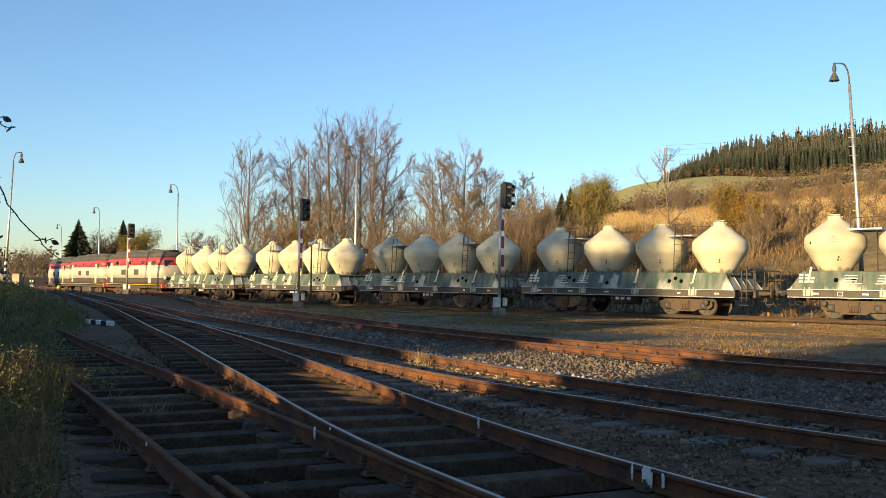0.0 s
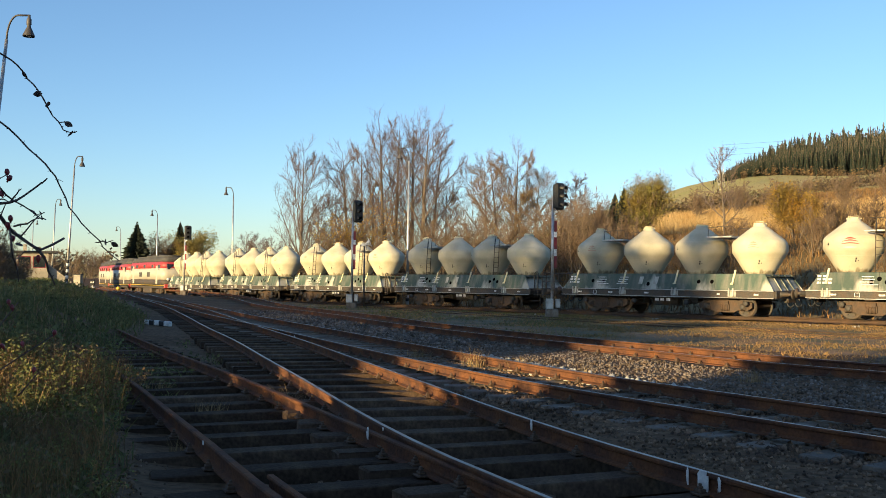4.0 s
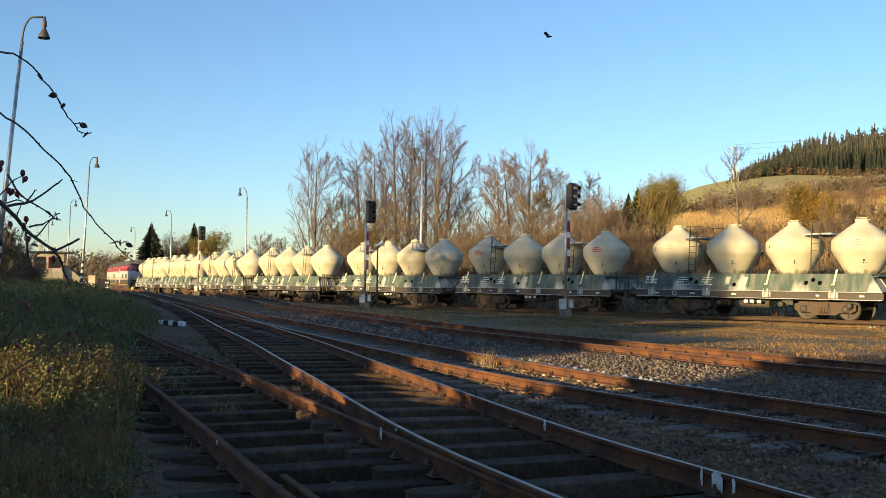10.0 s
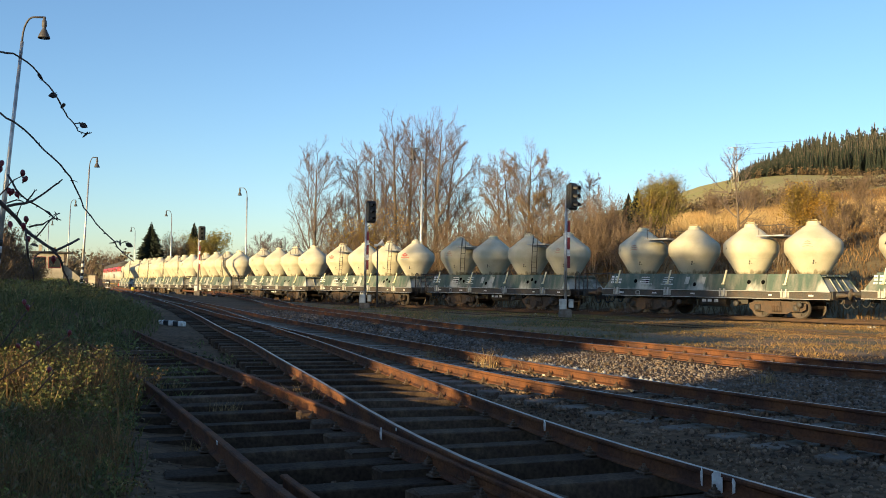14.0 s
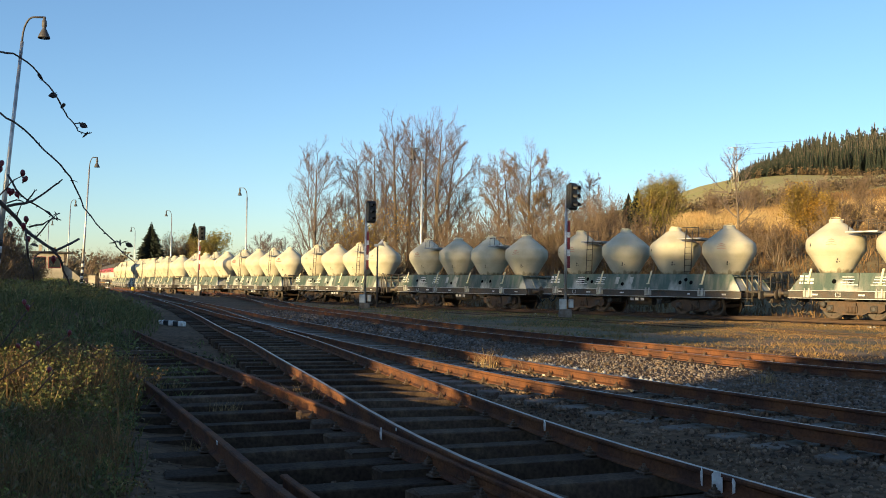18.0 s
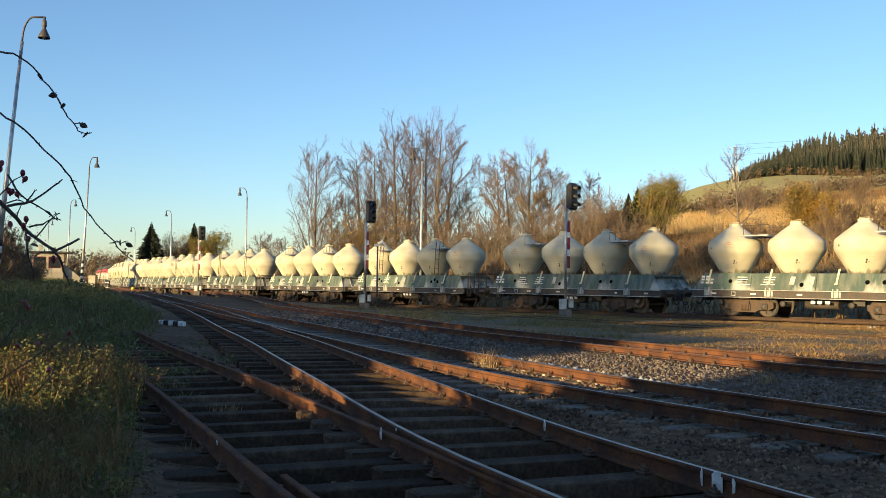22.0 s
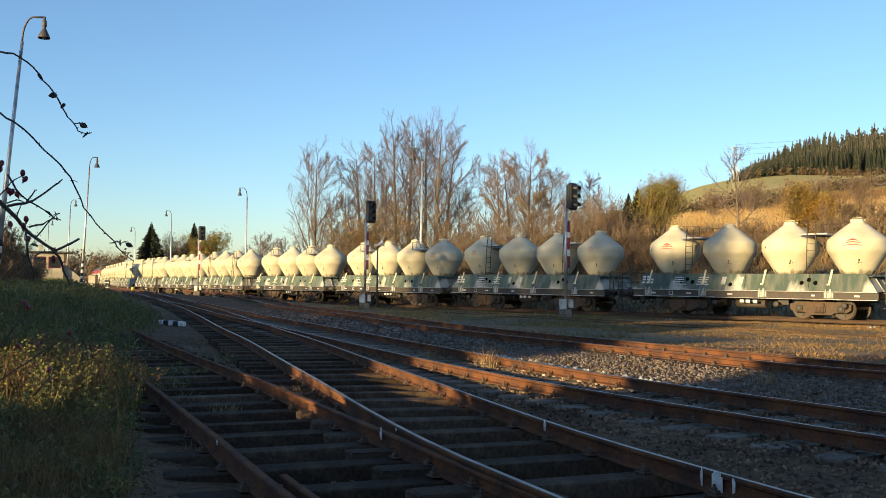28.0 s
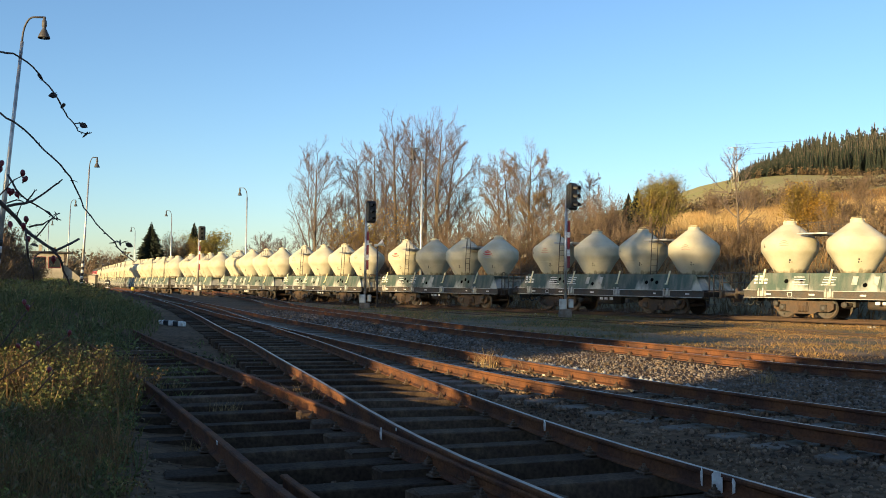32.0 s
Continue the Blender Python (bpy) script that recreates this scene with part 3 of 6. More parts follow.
def wheel_geo():
    g = Geo()
    for s in (-1, 1):
        y = 0.75 * s
        prof = [(0.0, 0.03), (0.10, 0.055), (0.16, 0.03), (0.34, 0.015), (0.39, 0.06), (0.46, 0.065), (0.465, -0.045), (0.49, -0.06), (0.49, -0.075), (0.40, -0.075), (0.36, -0.02), (0.15, -0.02), (0.0, -0.02)]
        g.lathe(prof, 20, Matrix.Translation((0, y, 0)) @ Matrix.Rotation(-math.pi / 2 * s, 4, "X"))
        for k in range(6):
            a = TAU * k / 6
            g.box((0.25 * math.cos(a), y + 0.045 * s, 0.25 * math.sin(a)), (0.18, 0.03, 0.05), Matrix.Rotation(-a, 4, "Y"))
    g.tube([(0, -0.8, 0), (0, 0.8, 0)], 0.075, 10)
    return g


WHEELSET = wheel_geo().mesh("wheelset", M_DARKSTEEL)
fix_normals(WHEELSET)


def bogie_frame_geo():
    g = Geo()
    for s in (-1, 1):
        y = 1.0 * s
        g.prism([(-1.36, 0.66), (-1.36, 0.42), (-1.15, 0.30), (-0.66, 0.30), (-0.45, 0.20), (0.45, 0.20), (0.66, 0.30), (1.15, 0.30), (1.36, 0.42), (1.36, 0.66), (0.55, 0.76), (-0.55, 0.76)], 1, y - 0.05, y + 0.05)
        g.box((0, y + 0.03 * s, 0.44), (0.50, 0.16, 0.30), bev=0.02)
        for k in (-0.14, 0.0, 0.14):
            g.tube([(k, y + 0.11 * s, 0.28), (k, y + 0.11 * s, 0.56)], 0.055, 8)
    g.box((0, 0, 0.62), (0.42, 2.3, 0.20), bev=0.02)
    for x in (-1.25, 1.25):
        g.box((x, 0, 0.50), (0.10, 2.0, 0.12), bev=0.01)
    return g


BOGIE_FRAME = bogie_frame_geo().mesh("bogie_frame", M_BOGIE)
fix_normals(BOGIE_FRAME)


def axlebox_geo():
    g = Geo().box((0, 0, 0), (0.30, 0.16, 0.30), bev=0.04)
    g.lathe([(0.0, 0.12), (0.10, 0.12), (0.12, 0.10), (0.12, 0.0)], 10, Matrix.Rotation(-math.pi / 2, 4, "X"))
    return g


AXLEBOX = axlebox_geo().mesh("axle_box", M_DARKSTEEL)
fix_normals(AXLEBOX)


def brake_block_geo(x):
    g = Geo()
    for s in (-1, 1):
        g.box((x, 0.75 * s, 0.46), (0.07, 0.10, 0.34), Matrix.Rotation(0.1, 4, "Y"), bev=0.015)
        g.tube([(x, 0.75 * s, 0.62), (x * 0.8, 0.75 * s, 0.80)], 0.025, 5)
    g.tube([(x, -0.8, 0.40), (x, 0.8, 0.40)], 0.03, 6)
    return g


BRAKES = [brake_block_geo(x).mesh("brake_gear", M_BOGIE) for x in (-0.42, 0.42)]


def add_bogie(wagon, x):
    b = part("bogie", BOGIE_FRAME, None, wagon, "rusty two-axle bogie", m=pose(x, 0, 0))
    for ax in (-AXLE, AXLE):
        part("wheelset", WHEELSET, None, b, "steel wheels on an axle", m=pose(ax, 0, 0.46))
        for s in (-1, 1):
            part("axle_box", AXLEBOX, None, b, m=pose(ax, 1.06 * s, 0.46, 0, 0, 0 if s > 0 else 180))
    for me in BRAKES:
        part("brake_gear", me, None, b)
    return b


def side_panel_geo(s, x0, x1, slant0, slant1):
    """One sheet of the sloping green side skirt with a rolled top edge."""
    g = Geo()
    yb, yt, zb, zt = 1.36 * s, 1.18 * s, 1.215, 1.945
    t = 0.02 * s
    g.add([(x0, yb, zb), (x1, yb, zb), (x1 - slant1, yt, zt), (x0 + slant0, yt, zt), (x0, yb - t, zb), (x1, yb - t, zb), (x1 - slant1, yt - t, zt), (x0 + slant0, yt - t, zt)],
          [(0, 1, 2, 3), (7, 6, 5, 4), (0, 4, 5, 1), (1, 5, 6, 2), (2, 6, 7, 3), (3, 7, 4, 0)])
    g.tube([(x0 + slant0, yt - t, zt), (x1 - slant1, yt - t, zt)], 0.022, 6)
    for k in range(3):
        x = x0 + (x1 - x0) * (k + 0.5) / 3
        g.add([(x - 0.015, yb + 0.012 * s, zb), (x + 0.015, yb + 0.012 * s, zb), (x + 0.015, yt + 0.012 * s, zt - 0.03), (x - 0.015, yt + 0.012 * s, zt - 0.03)], [(0, 1, 2, 3)])
    return g


def disc_on_panel(g, x, zf, r, s, lift=0.006, n=14):
    yb, yt, zb, zt = 1.36, 1.18, 1.215, 1.945
    up = Vector((0, yt - yb, zt - zb)).normalized()
    c = Vector((x, yb + (yt - yb) * zf, zb + (zt - zb) * zf)) + Vector((0, 0.97, 0.24)) * lift
    vs = [c] + [c + Vector((1, 0, 0)) * r * math.cos(TAU * k / n) + up * r * math.sin(TAU * k / n) for k in range(n)]
    vs = [(p.x, p.y * s, p.z) for p in vs]
    g.add(vs, [(0, 1 + k, 1 + (k + 1) % n) for k in range(n)])


def rect_on_panel(g, x, zf, w, h, s, lift=0.008, lean=0.0):
    yb, yt, zb, zt = 1.36, 1.18, 1.215, 1.945
    up = Vector((lean, yt - yb, zt - zb)).normalized()
    c = Vector((x, yb + (yt - yb) * zf, zb + (zt - zb) * zf)) + Vector((0, 0.97, 0.24)) * lift
    ex = Vector((1, 0, 0))
    vs = [c + ex * w / 2 * a + up * h / 2 * b + Vector((0, 0.97, 0.24)) * d for d in (-0.006, 0.0) for a, b in ((-1, -1), (1, -1), (1, 1), (-1, 1))]
    vs = [(p.x, p.y * s, p.z) for p in vs]
    g.add(vs, [(3, 2, 1, 0), (4, 5, 6, 7), (0, 1, 5, 4), (1, 2, 6, 5), (2, 3, 7, 6), (3, 0, 4, 7)])


SHARED = {}


def shared(key, make, material, fix=True):
    if key not in SHARED:
        me = make().mesh(key.split(".")[0], material)
        if fix:
            fix_normals(me)
        SHARED[key] = me
    return SHARED[key]


def strut_geo(s):
    """The pale slanting leg that carries a tank on the sill, and its foot plate."""
    g = Geo()
    g.box((0, 0, 0), (0.09, 0.05, 0.62), bev=0.01)
    g.box((0, 0.03, -0.33), (0.15, 0.09, 0.06), bev=0.01)
    g.v = [(x + 0.10 * (0.4 + z) * -0.9, (y + 1.335 - (z + 0.33) * 0.30) * s, z + 1.83) for x, y, z in g.v]
    return g


def rib_geo(s):
    g = Geo()
    g.box((0, 1.405 * s, 1.12), (0.07, 0.10, 0.36), bev=0.01)
    g.box((0.20, 1.405 * s, 1.12), (0.05, 0.09, 0.36), bev=0.01)
    g.box((0.10, 1.362 * s, 1.06), (0.42, 0.03, 0.28), bev=0.012)
    return g


def ladder_geo(s):
    g = Geo()
    for x in (-0.19, 0.19):
        g.tube([(x, 1.15 * s, 1.93), (x, 1.05 * s, 3.72), (x, 1.02 * s, 4.05)], 0.022, 5)
    for k in range(6):
        z = 2.1 + 0.29 * k
        g.tube([(-0.19, (1.14 - (z - 1.93) * 0.055) * s, z), (0.19, (1.14 - (z - 1.93) * 0.055) * s, z)], 0.014, 4)
    return g


def walkway_geo():
    g = Geo().box((0, 0, 3.70), (1.05, 2.0, 0.035), bev=0.005)
    for y in (-0.98, 0.98):
        g.box((0, y, 3.68), (1.35, 0.05, 0.07), bev=0.006)
    for x in (-0.5, 0.5):
        g.box((x, 0, 3.66), (0.05, 1.9, 0.06))
    return g


def handrail_geo(hoop, side):
    g = Geo()
    if hoop:
        for s in (side,):
            pts = [(-0.55, 0.98 * s, 3.72)]
            for k in range(9):
                a = math.pi * (1.5 - k / 8)
                pts.append((-0.62 + 0.20 * math.cos(a), 0.98 * s, 3.94 + 0.22 * math.sin(a)))
            pts += [(0.55, 0.98 * s, 4.13), (0.55, 0.98 * s, 3.72)]
            g.tube(pts, 0.018, 5)
            for x in (-0.3, 0.15):
                g.tube([(x, 0.98 * s, 3.72), (x, 0.98 * s, 4.14)], 0.014, 4)
    else:
        for s in (side,):
            g.tube([(-0.5, 0.98 * s, 3.72), (-0.5, 0.98 * s, 4.20), (0.45, 0.98 * s, 4.22)], 0.018, 5)
            g.tube([(0.19, 0.98 * s, 3.72), (0.19, 0.98 * s, 4.22)], 0.016, 4)
    return g


def hatch_geo():
    g = Geo().lathe([(0.0, 4.33), (0.20, 4.32), (0.25, 4.29), (0.25, 4.255), (0.0, 4.255)], 16)
    for k in range(5):
        a = TAU * k / 5
        g.box((0.28 * math.cos(a), 0.28 * math.sin(a), 4.28), (0.07, 0.04, 0.05), Matrix.Rotation(a, 4, "Z"), bev=0.006)
    g.tube([(-0.22, 0.06, 4.31), (-0.22, 0.06, 4.37), (0.22, 0.06, 4.37), (0.22, 0.06, 4.31)], 0.012, 4)
    return g


def seam_geo():
    g = Geo()
    for z in (3.50, 2.66):
        n = 36
        g.lathe([(tank_r(z + 0.010) + 0.0005, z + 0.010), (tank_r(z) + 0.004, z), (tank_r(z - 0.010) + 0.0005, z - 0.010)], n)
    return g


def small_marks_geo():
    """Little stencilled signs low on the tank: unreadable bars and a warning triangle."""
    g = Geo()
    skin_patch(g, -0.52, -0.46, lambda w: 2.50, lambda w: 2.58, 1)
    skin_patch(g, -0.50, -0.44, lambda w: 2.40, lambda w: 2.47, 1)
    skin_patch(g, -0.60, -0.56, lambda w: 2.43, lambda w: 2.47, 1)
    return g


def name_bar_geo():
    g = Geo()
    skin_patch(g, -0.50, -0.06, lambda w: 2.985, lambda w: 3.035, 6)
    return g


def triangle_geo():
    g = Geo()
    g.add([on_tank(0.48, 3.10), on_tank(0.58, 3.10), on_tank(0.53, 3.24)], [(0, 1, 2)])
    return g


def outlet_geo():
    g = Geo()
    g.tube([(0, 0, 1.0), (0, 0, 0.72), (0, 0.5, 0.62), (0, 1.2, 0.62)], 0.09, 8)
    g.lathe([(0.0, 0.10), (0.13, 0.10), (0.13, 0.0), (0.0, 0.0)], 10, Matrix.Translation((0, 1.2, 0.62)) @ Matrix.Rotation(-math.pi / 2, 4, "X"))
    return g


def sill_geo(s, half):
    g = Geo()
    g.prism([(1.30 * s, 0.86), (1.44 * s, 0.86), (1.44 * s, 0.89), (1.35 * s, 0.90), (1.35 * s, 1.16), (1.44 * s, 1.18), (1.44 * s, 1.21), (1.30 * s, 1.21)], 0, -half, half)
    return g


def flange_geo(s, half):
    g = Geo()
    g.box((0, 1.442 * s, 1.195), (2 * half, 0.01, 0.03))
    g.box((0, 1.442 * s, 0.872), (2 * half, 0.01, 0.028))
    return g


def deck_geo(half):
    g = Geo().box((0, 0, 1.10), (2 * half, 0.62, 0.28), bev=0.02)
    for x in np.arange(-half + 0.1, half, 1.5):
        g.box((float(x), 0, 1.02), (0.14, 2.6, 0.20), bev=0.01)
    for x in (-PIVOT, PIVOT):
        g.box((x, 0, 0.92), (0.5, 2.3, 0.26), bev=0.02)
    return g


def end_beam_geo(x):
    g = Geo().box((x, 0, 1.04), (0.12, 2.6, 0.36), bev=0.02)
    g.box((x, 0, 0.78), (0.20, 0.7, 0.20), bev=0.02)
    return g


def buffer_geo(sign):
    g = Geo()
    g.lathe([(0.0, 0.0), (0.14, 0.0), (0.14, 0.03), (0.105, 0.05), (0.10, 0.34), (0.075, 0.35), (0.075, 0.52), (0.22, 0.56), (0.225, 0.59), (0.15, 0.61), (0.0, 0.62)], 14, Matrix.Rotation(math.pi / 2 * sign, 4, "Y"))
    return g


def coupling_geo(sign):
    g = Geo()
    g.tube([(0, 0, 1.02), (0.28 * sign, 0, 1.0), (0.42 * sign, 0, 0.86), (0.52 * sign, 0, 0.78)], 0.035, 6)
    g.box((0.18 * sign, 0, 1.02), (0.36, 0.09, 0.11), bev=0.02)
    return g


def hose_geo(sign):
    g = Geo()
    pts = [(0.02 * sign + 0.42 * sign * (1 - math.cos(a)) / 2, 0, 0.92 - 0.42 * math.sin(a)) for a in np.linspace(0, 2.4, 9)]
    g.tube(pts, 0.032, 6)
    return g


def platform_geo():
    g = Geo().box((-6.62, 0, 1.17), (0.72, 2.7, 0.05), bev=0.01)
    g.box((-6.62, 0, 1.10), (0.70, 0.6, 0.16), bev=0.01)
    return g


def platform_rail_geo():
    g = Geo()
    for y in (-1.28, 1.28):
        g.tube([(-6.35, y, 0.70), (-6.35, y, 2.05), (-6.43, y, 2.12), (-6.55, y, 2.12), (-6.60, y, 2.05), (-6.60, y, 0.72)], 0.03, 6)
    g.tube([(-6.93, -1.28, 1.18), (-6.93, -1.28, 2.0), (-6.90, -1.2, 2.06), (-6.90, 1.2, 2.06), (-6.93, 1.28, 2.0), (-6.93, 1.28, 1.18)], 0.028, 6)
    g.tube([(-6.93, 0.3, 1.18), (-6.93, 0.3, 2.06)], 0.022, 5)
    g.tube([(-6.93, -1.25, 1.6), (-6.93, 1.25, 1.6)], 0.018, 5)
    for y in (-1.28, 1.28):
        g.box((-6.48, y, 0.55), (0.42, 0.20, 0.03), bev=0.005)
        g.box((-6.48, y, 0.86), (0.36, 0.16, 0.03), bev=0.005)
    return g


def brake_column_geo():
    g = Geo().tube([(-6.72, 0.75, 1.18), (-6.72, 0.75, 2.0)], 0.035, 6)
    g.lathe([(0.20, 0.0), (0.225, 0.02), (0.20, 0.04), (0.18, 0.02), (0.20, 0.0)], 16, Matrix.Translation((-6.72, 0.75, 2.0)))
    g.tube([(-6.92, 0.75, 2.02), (-6.52, 0.75, 2.02)], 0.015, 4)
    return g


def underbelly_geo():
    g = Geo()
    g.tube([(-0.75, 0.62, 0.62), (0.75, 0.62, 0.62)], 0.20, 12)
    g.box((1.6, 0.4, 0.66), (0.5, 0.4, 0.3), bev=0.03)
    g.tube([(-5.6, 0.2, 0.78), (5.6, 0.2, 0.78)], 0.035, 6)
    g.box((-1.7, 0.9, 0.72), (0.5, 0.08, 0.26), bev=0.01)
    return g


def lettering_bars(s):
    """Stencilled data in the panels of the skirt and on the sill, as plain bars."""
    r = random.Random(4)
    g = Geo()
    for x, zf in ((5.55, 0.8), (5.55, 0.62), (5.55, 0.42)):
        for k in range(3 if zf < 0.7 else 2):
            rect_on_panel(g, x - k * 0.24, zf, 0.16, 0.09, s)
    for x0, n in ((3.55, 4), (2.25, 4)):
        for k in range(n):
            rect_on_panel(g, x0 - r.uniform(0, 0.15), 0.78 - 0.15 * k, 0.62 + r.uniform(-0.15, 0.1), 0.035, s)
    for x in (4.9, 2.9, 0.7, -1.0, -3.3, -5.2):
        g.box((x, 1.372 * s, 1.03), (r.uniform(0.08, 0.30), 0.012, 0.07))
    for x in (0.15, -0.15, -0.5):
        g.box((x, 1.25 * s, 0.72), (0.2, 0.02, 0.13))
    return g


def frame_plate_geo(s):
    g = Geo()
    for z in (-0.08, 0.08):
        g.box((3.9, 1.372 * s, 1.03 + z), (0.22, 0.012, 0.02))
    for x in (-0.1, 0.1):
        g.box((3.9 + x, 1.372 * s, 1.03), (0.02, 0.012, 0.16))
    return g


def white_panel_geo(s):
    g = Geo()
    rect_on_panel(g, 0, 0.58, 0.23, 0.37, s, 0.012, lean=-0.12)
    return g


def hole_geo(s, high):
    """A flat black disc on the panel, its black standing for the shade in a round opening."""
    g = Geo()
    disc_on_panel(g, 0, high, 0.098, s)
    return g


def end_plate_geo(sign):
    g = Geo()
    x = 5.98 * sign
    g.add([(x, -1.34, 1.215), (x, 1.34, 1.215), (x - 0.5 * sign, 1.16, 1.94), (x - 0.5 * sign, -1.16, 1.94), (x - 0.03 * sign, -1.34, 1.215), (x - 0.03 * sign, 1.34, 1.215), (x - 0.53 * sign, 1.16, 1.94), (x - 0.53 * sign, -1.16, 1.94)],
          [(0, 1, 2, 3), (7, 6, 5, 4), (0, 4, 5, 1), (1, 5, 6, 2), (2, 6, 7, 3), (3, 7, 4, 0)])
    for y in (-0.6, 0, 0.6):
        g.tube([(x + 0.02 * sign, y, 1.22), (x - 0.47 * sign, y * 0.9, 1.93)], 0.03, 5)
    return g


def deck_cover_geo():
    g = Geo()
    for a, b in ((6.0, 3.9), (3.9, 0.0), (0.0, -3.9), (-3.9, -6.0)):
        g.box(((a + b) / 2, 0, 1.86), (abs(a - b) - 0.5 if abs(a) == 6 or abs(b) == 6 else abs(a - b), 2.30, 0.02))
    return g


WAGON_KINDS = {}


def build_wagon(ladder, platform, emblem):
    half = 6.08
    label = "cream four-silo cement wagon on dirty green frame"
    if platform:
        label += " with brake platform"
    w = thing("silo_wagon", label, "freight wagon", group="train of silo wagons")
    part("centre_sill", shared("centre_sill", lambda: deck_geo(half), M_DARKSTEEL), None, w)
    for s, tag in ((1, "near"), (-1, "far")):
        part("side_sill", shared("side_sill." + tag, lambda: sill_geo(s, half), M_DARKSTEEL), None, w)
        part("sill_flange", shared("sill_flange." + tag, lambda: flange_geo(s, half), M_GALV), None, w, "pale strip along the sill edge")
        for k, (x0, x1, a, b) in enumerate(((3.07, 6.02, 0.0, 0.5), (0.0, 3.05, 0, 0), (-3.05, -0.02, 0, 0), (-6.02, -3.07, 0.5, 0.0))):
            part("side_panel", shared(f"side_panel.{tag}{k}", lambda: side_panel_geo(s, x0, x1, a, b), M_GREEN), None, w, "dirty green sheet panel with pale cement streaks")
        for x in (1.08, 0.20):
            part("white_panel", shared("white_panel." + tag, lambda: white_panel_geo(s), M_CEMENT), None, w, "pale dusty document panel", m=pose(x, 0, 0))
        part("lettering", shared("lettering." + tag, lambda: lettering_bars(s), M_WHITE), None, w, "white stencilled data", kind="stuff")
        part("data_frame", shared("data_frame." + tag, lambda: frame_plate_geo(s), M_WHITE), None, w)
        for x, high in ((3.36, 0.48), (3.05, 0.66), (2.74, 0.48), (0.72, 0.34), (-2.74, 0.48), (-3.05, 0.66), (-3.36, 0.48)) if ladder else ((4.1, 0.52), (3.4, 0.52), (0.64, 0.34), (-2.2, 0.52), (-2.9, 0.52)):
            part("valve_opening", shared(f"valve_opening.{tag}{high}", lambda: hole_geo(s, high), M_HOLE_SHADE), None, w, "dark round valve opening", m=pose(x, 0, 0))
        for x in TANKS:
            part("strut", shared("strut." + tag, lambda: strut_geo(s), M_CREAM), None, w, "pale slanting tank support", m=pose(x + 0.62, 0, 0))
            part("sill_rib", shared("sill_rib." + tag, lambda: rib_geo(s), M_CEMENT), None, w, "rib crusted with spilt cement", m=pose(x + 0.52, 0, 0))
    for sign in (-1, 1):
        part("end_plate", shared(f"end_plate.{sign}", lambda: end_plate_geo(sign), M_GREEN), None, w)
        xe = sign * half if not (platform and sign < 0) else -6.95
        part("end_beam", shared("end_beam", lambda: end_beam_geo(0), M_DARKSTEEL), None, w, m=pose(xe, 0, 0))
        for y in (-0.875, 0.875):
            part("buffer", shared(f"buffer.{sign}", lambda: buffer_geo(sign), M_DARKSTEEL), None, w, m=pose(xe + 0.05 * sign, y, 1.06))
        part("coupling", shared(f"coupling.{sign}", lambda: coupling_geo(sign), M_DARKSTEEL), None, w, m=pose(xe, 0, 0))
        for y in (-0.35, 0.38):
            part("brake_hose", shared(f"brake_hose.{sign}", lambda: hose_geo(sign), M_BLACK), None, w, m=pose(xe, y, 0))
    part("deck_cover", shared("deck_cover", deck_cover_geo, M_GREEN), None, w)
    part("brake_cylinder", shared("brake_cylinder", underbelly_geo, M_DARKSTEEL), None, w)
    for i, x in enumerate(TANKS):
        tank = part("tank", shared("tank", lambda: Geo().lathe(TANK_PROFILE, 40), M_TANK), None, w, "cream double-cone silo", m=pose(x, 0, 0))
        part("hatch", shared("hatch", hatch_geo, M_CREAM), None, tank)
        part("seam", shared("seam", seam_geo, M_TANK), None, tank)
        part("marks", shared("marks", small_marks_geo, M_BLACK), None, tank)
        part("outlet_pipe", shared("outlet_pipe", outlet_geo, M_DARKSTEEL), None, tank)
        if i in (0, 3) and emblem:
            for k in range(3):
                part("emblem_stripe", shared(f"emblem_stripe.{emblem}{k}", lambda: emblem_geo(1.45 if emblem > 1 else 0.95, k), M_RED if emblem > 1 else M_REDFADE, False), None, tank, "red emblem stripe")
            if emblem > 1:
                part("name_bar", shared("name_bar", name_bar_geo, M_GALV, False), None, tank, "plain grey lettering bar")
        if i in (0, 2):
            part("warning_sign", shared("warning_sign", triangle_geo, M_BLACK, False), None, tank)
    for x in (3.07, -3.07):
        part("walkway", shared("walkway", walkway_geo, M_GALV), None, w, m=pose(x, 0, 0))
        for side in (-1, 1):
            part("handrail", shared(f"handrail.{ladder}{side}", lambda: handrail_geo(not ladder, side), M_DARKSTEEL), None, w, m=pose(x, 0, 0))
        part("ladder", shared(f"ladder.{ladder}", lambda: ladder_geo(1 if ladder else -1), M_DARKSTEEL), None, w, m=pose(x, 0, 0))
    if platform:
        part("platform", shared("platform", platform_geo, M_DARKSTEEL), None, w)
        part("platform_rail", shared("platform_rail", platform_rail_geo, M_DARKSTEEL), None, w)
        part("handbrake", shared("handbrake", brake_column_geo, M_DARKSTEEL), None, w)
    add_bogie(w, PIVOT)
    add_bogie(w, -PIVOT)
    return w


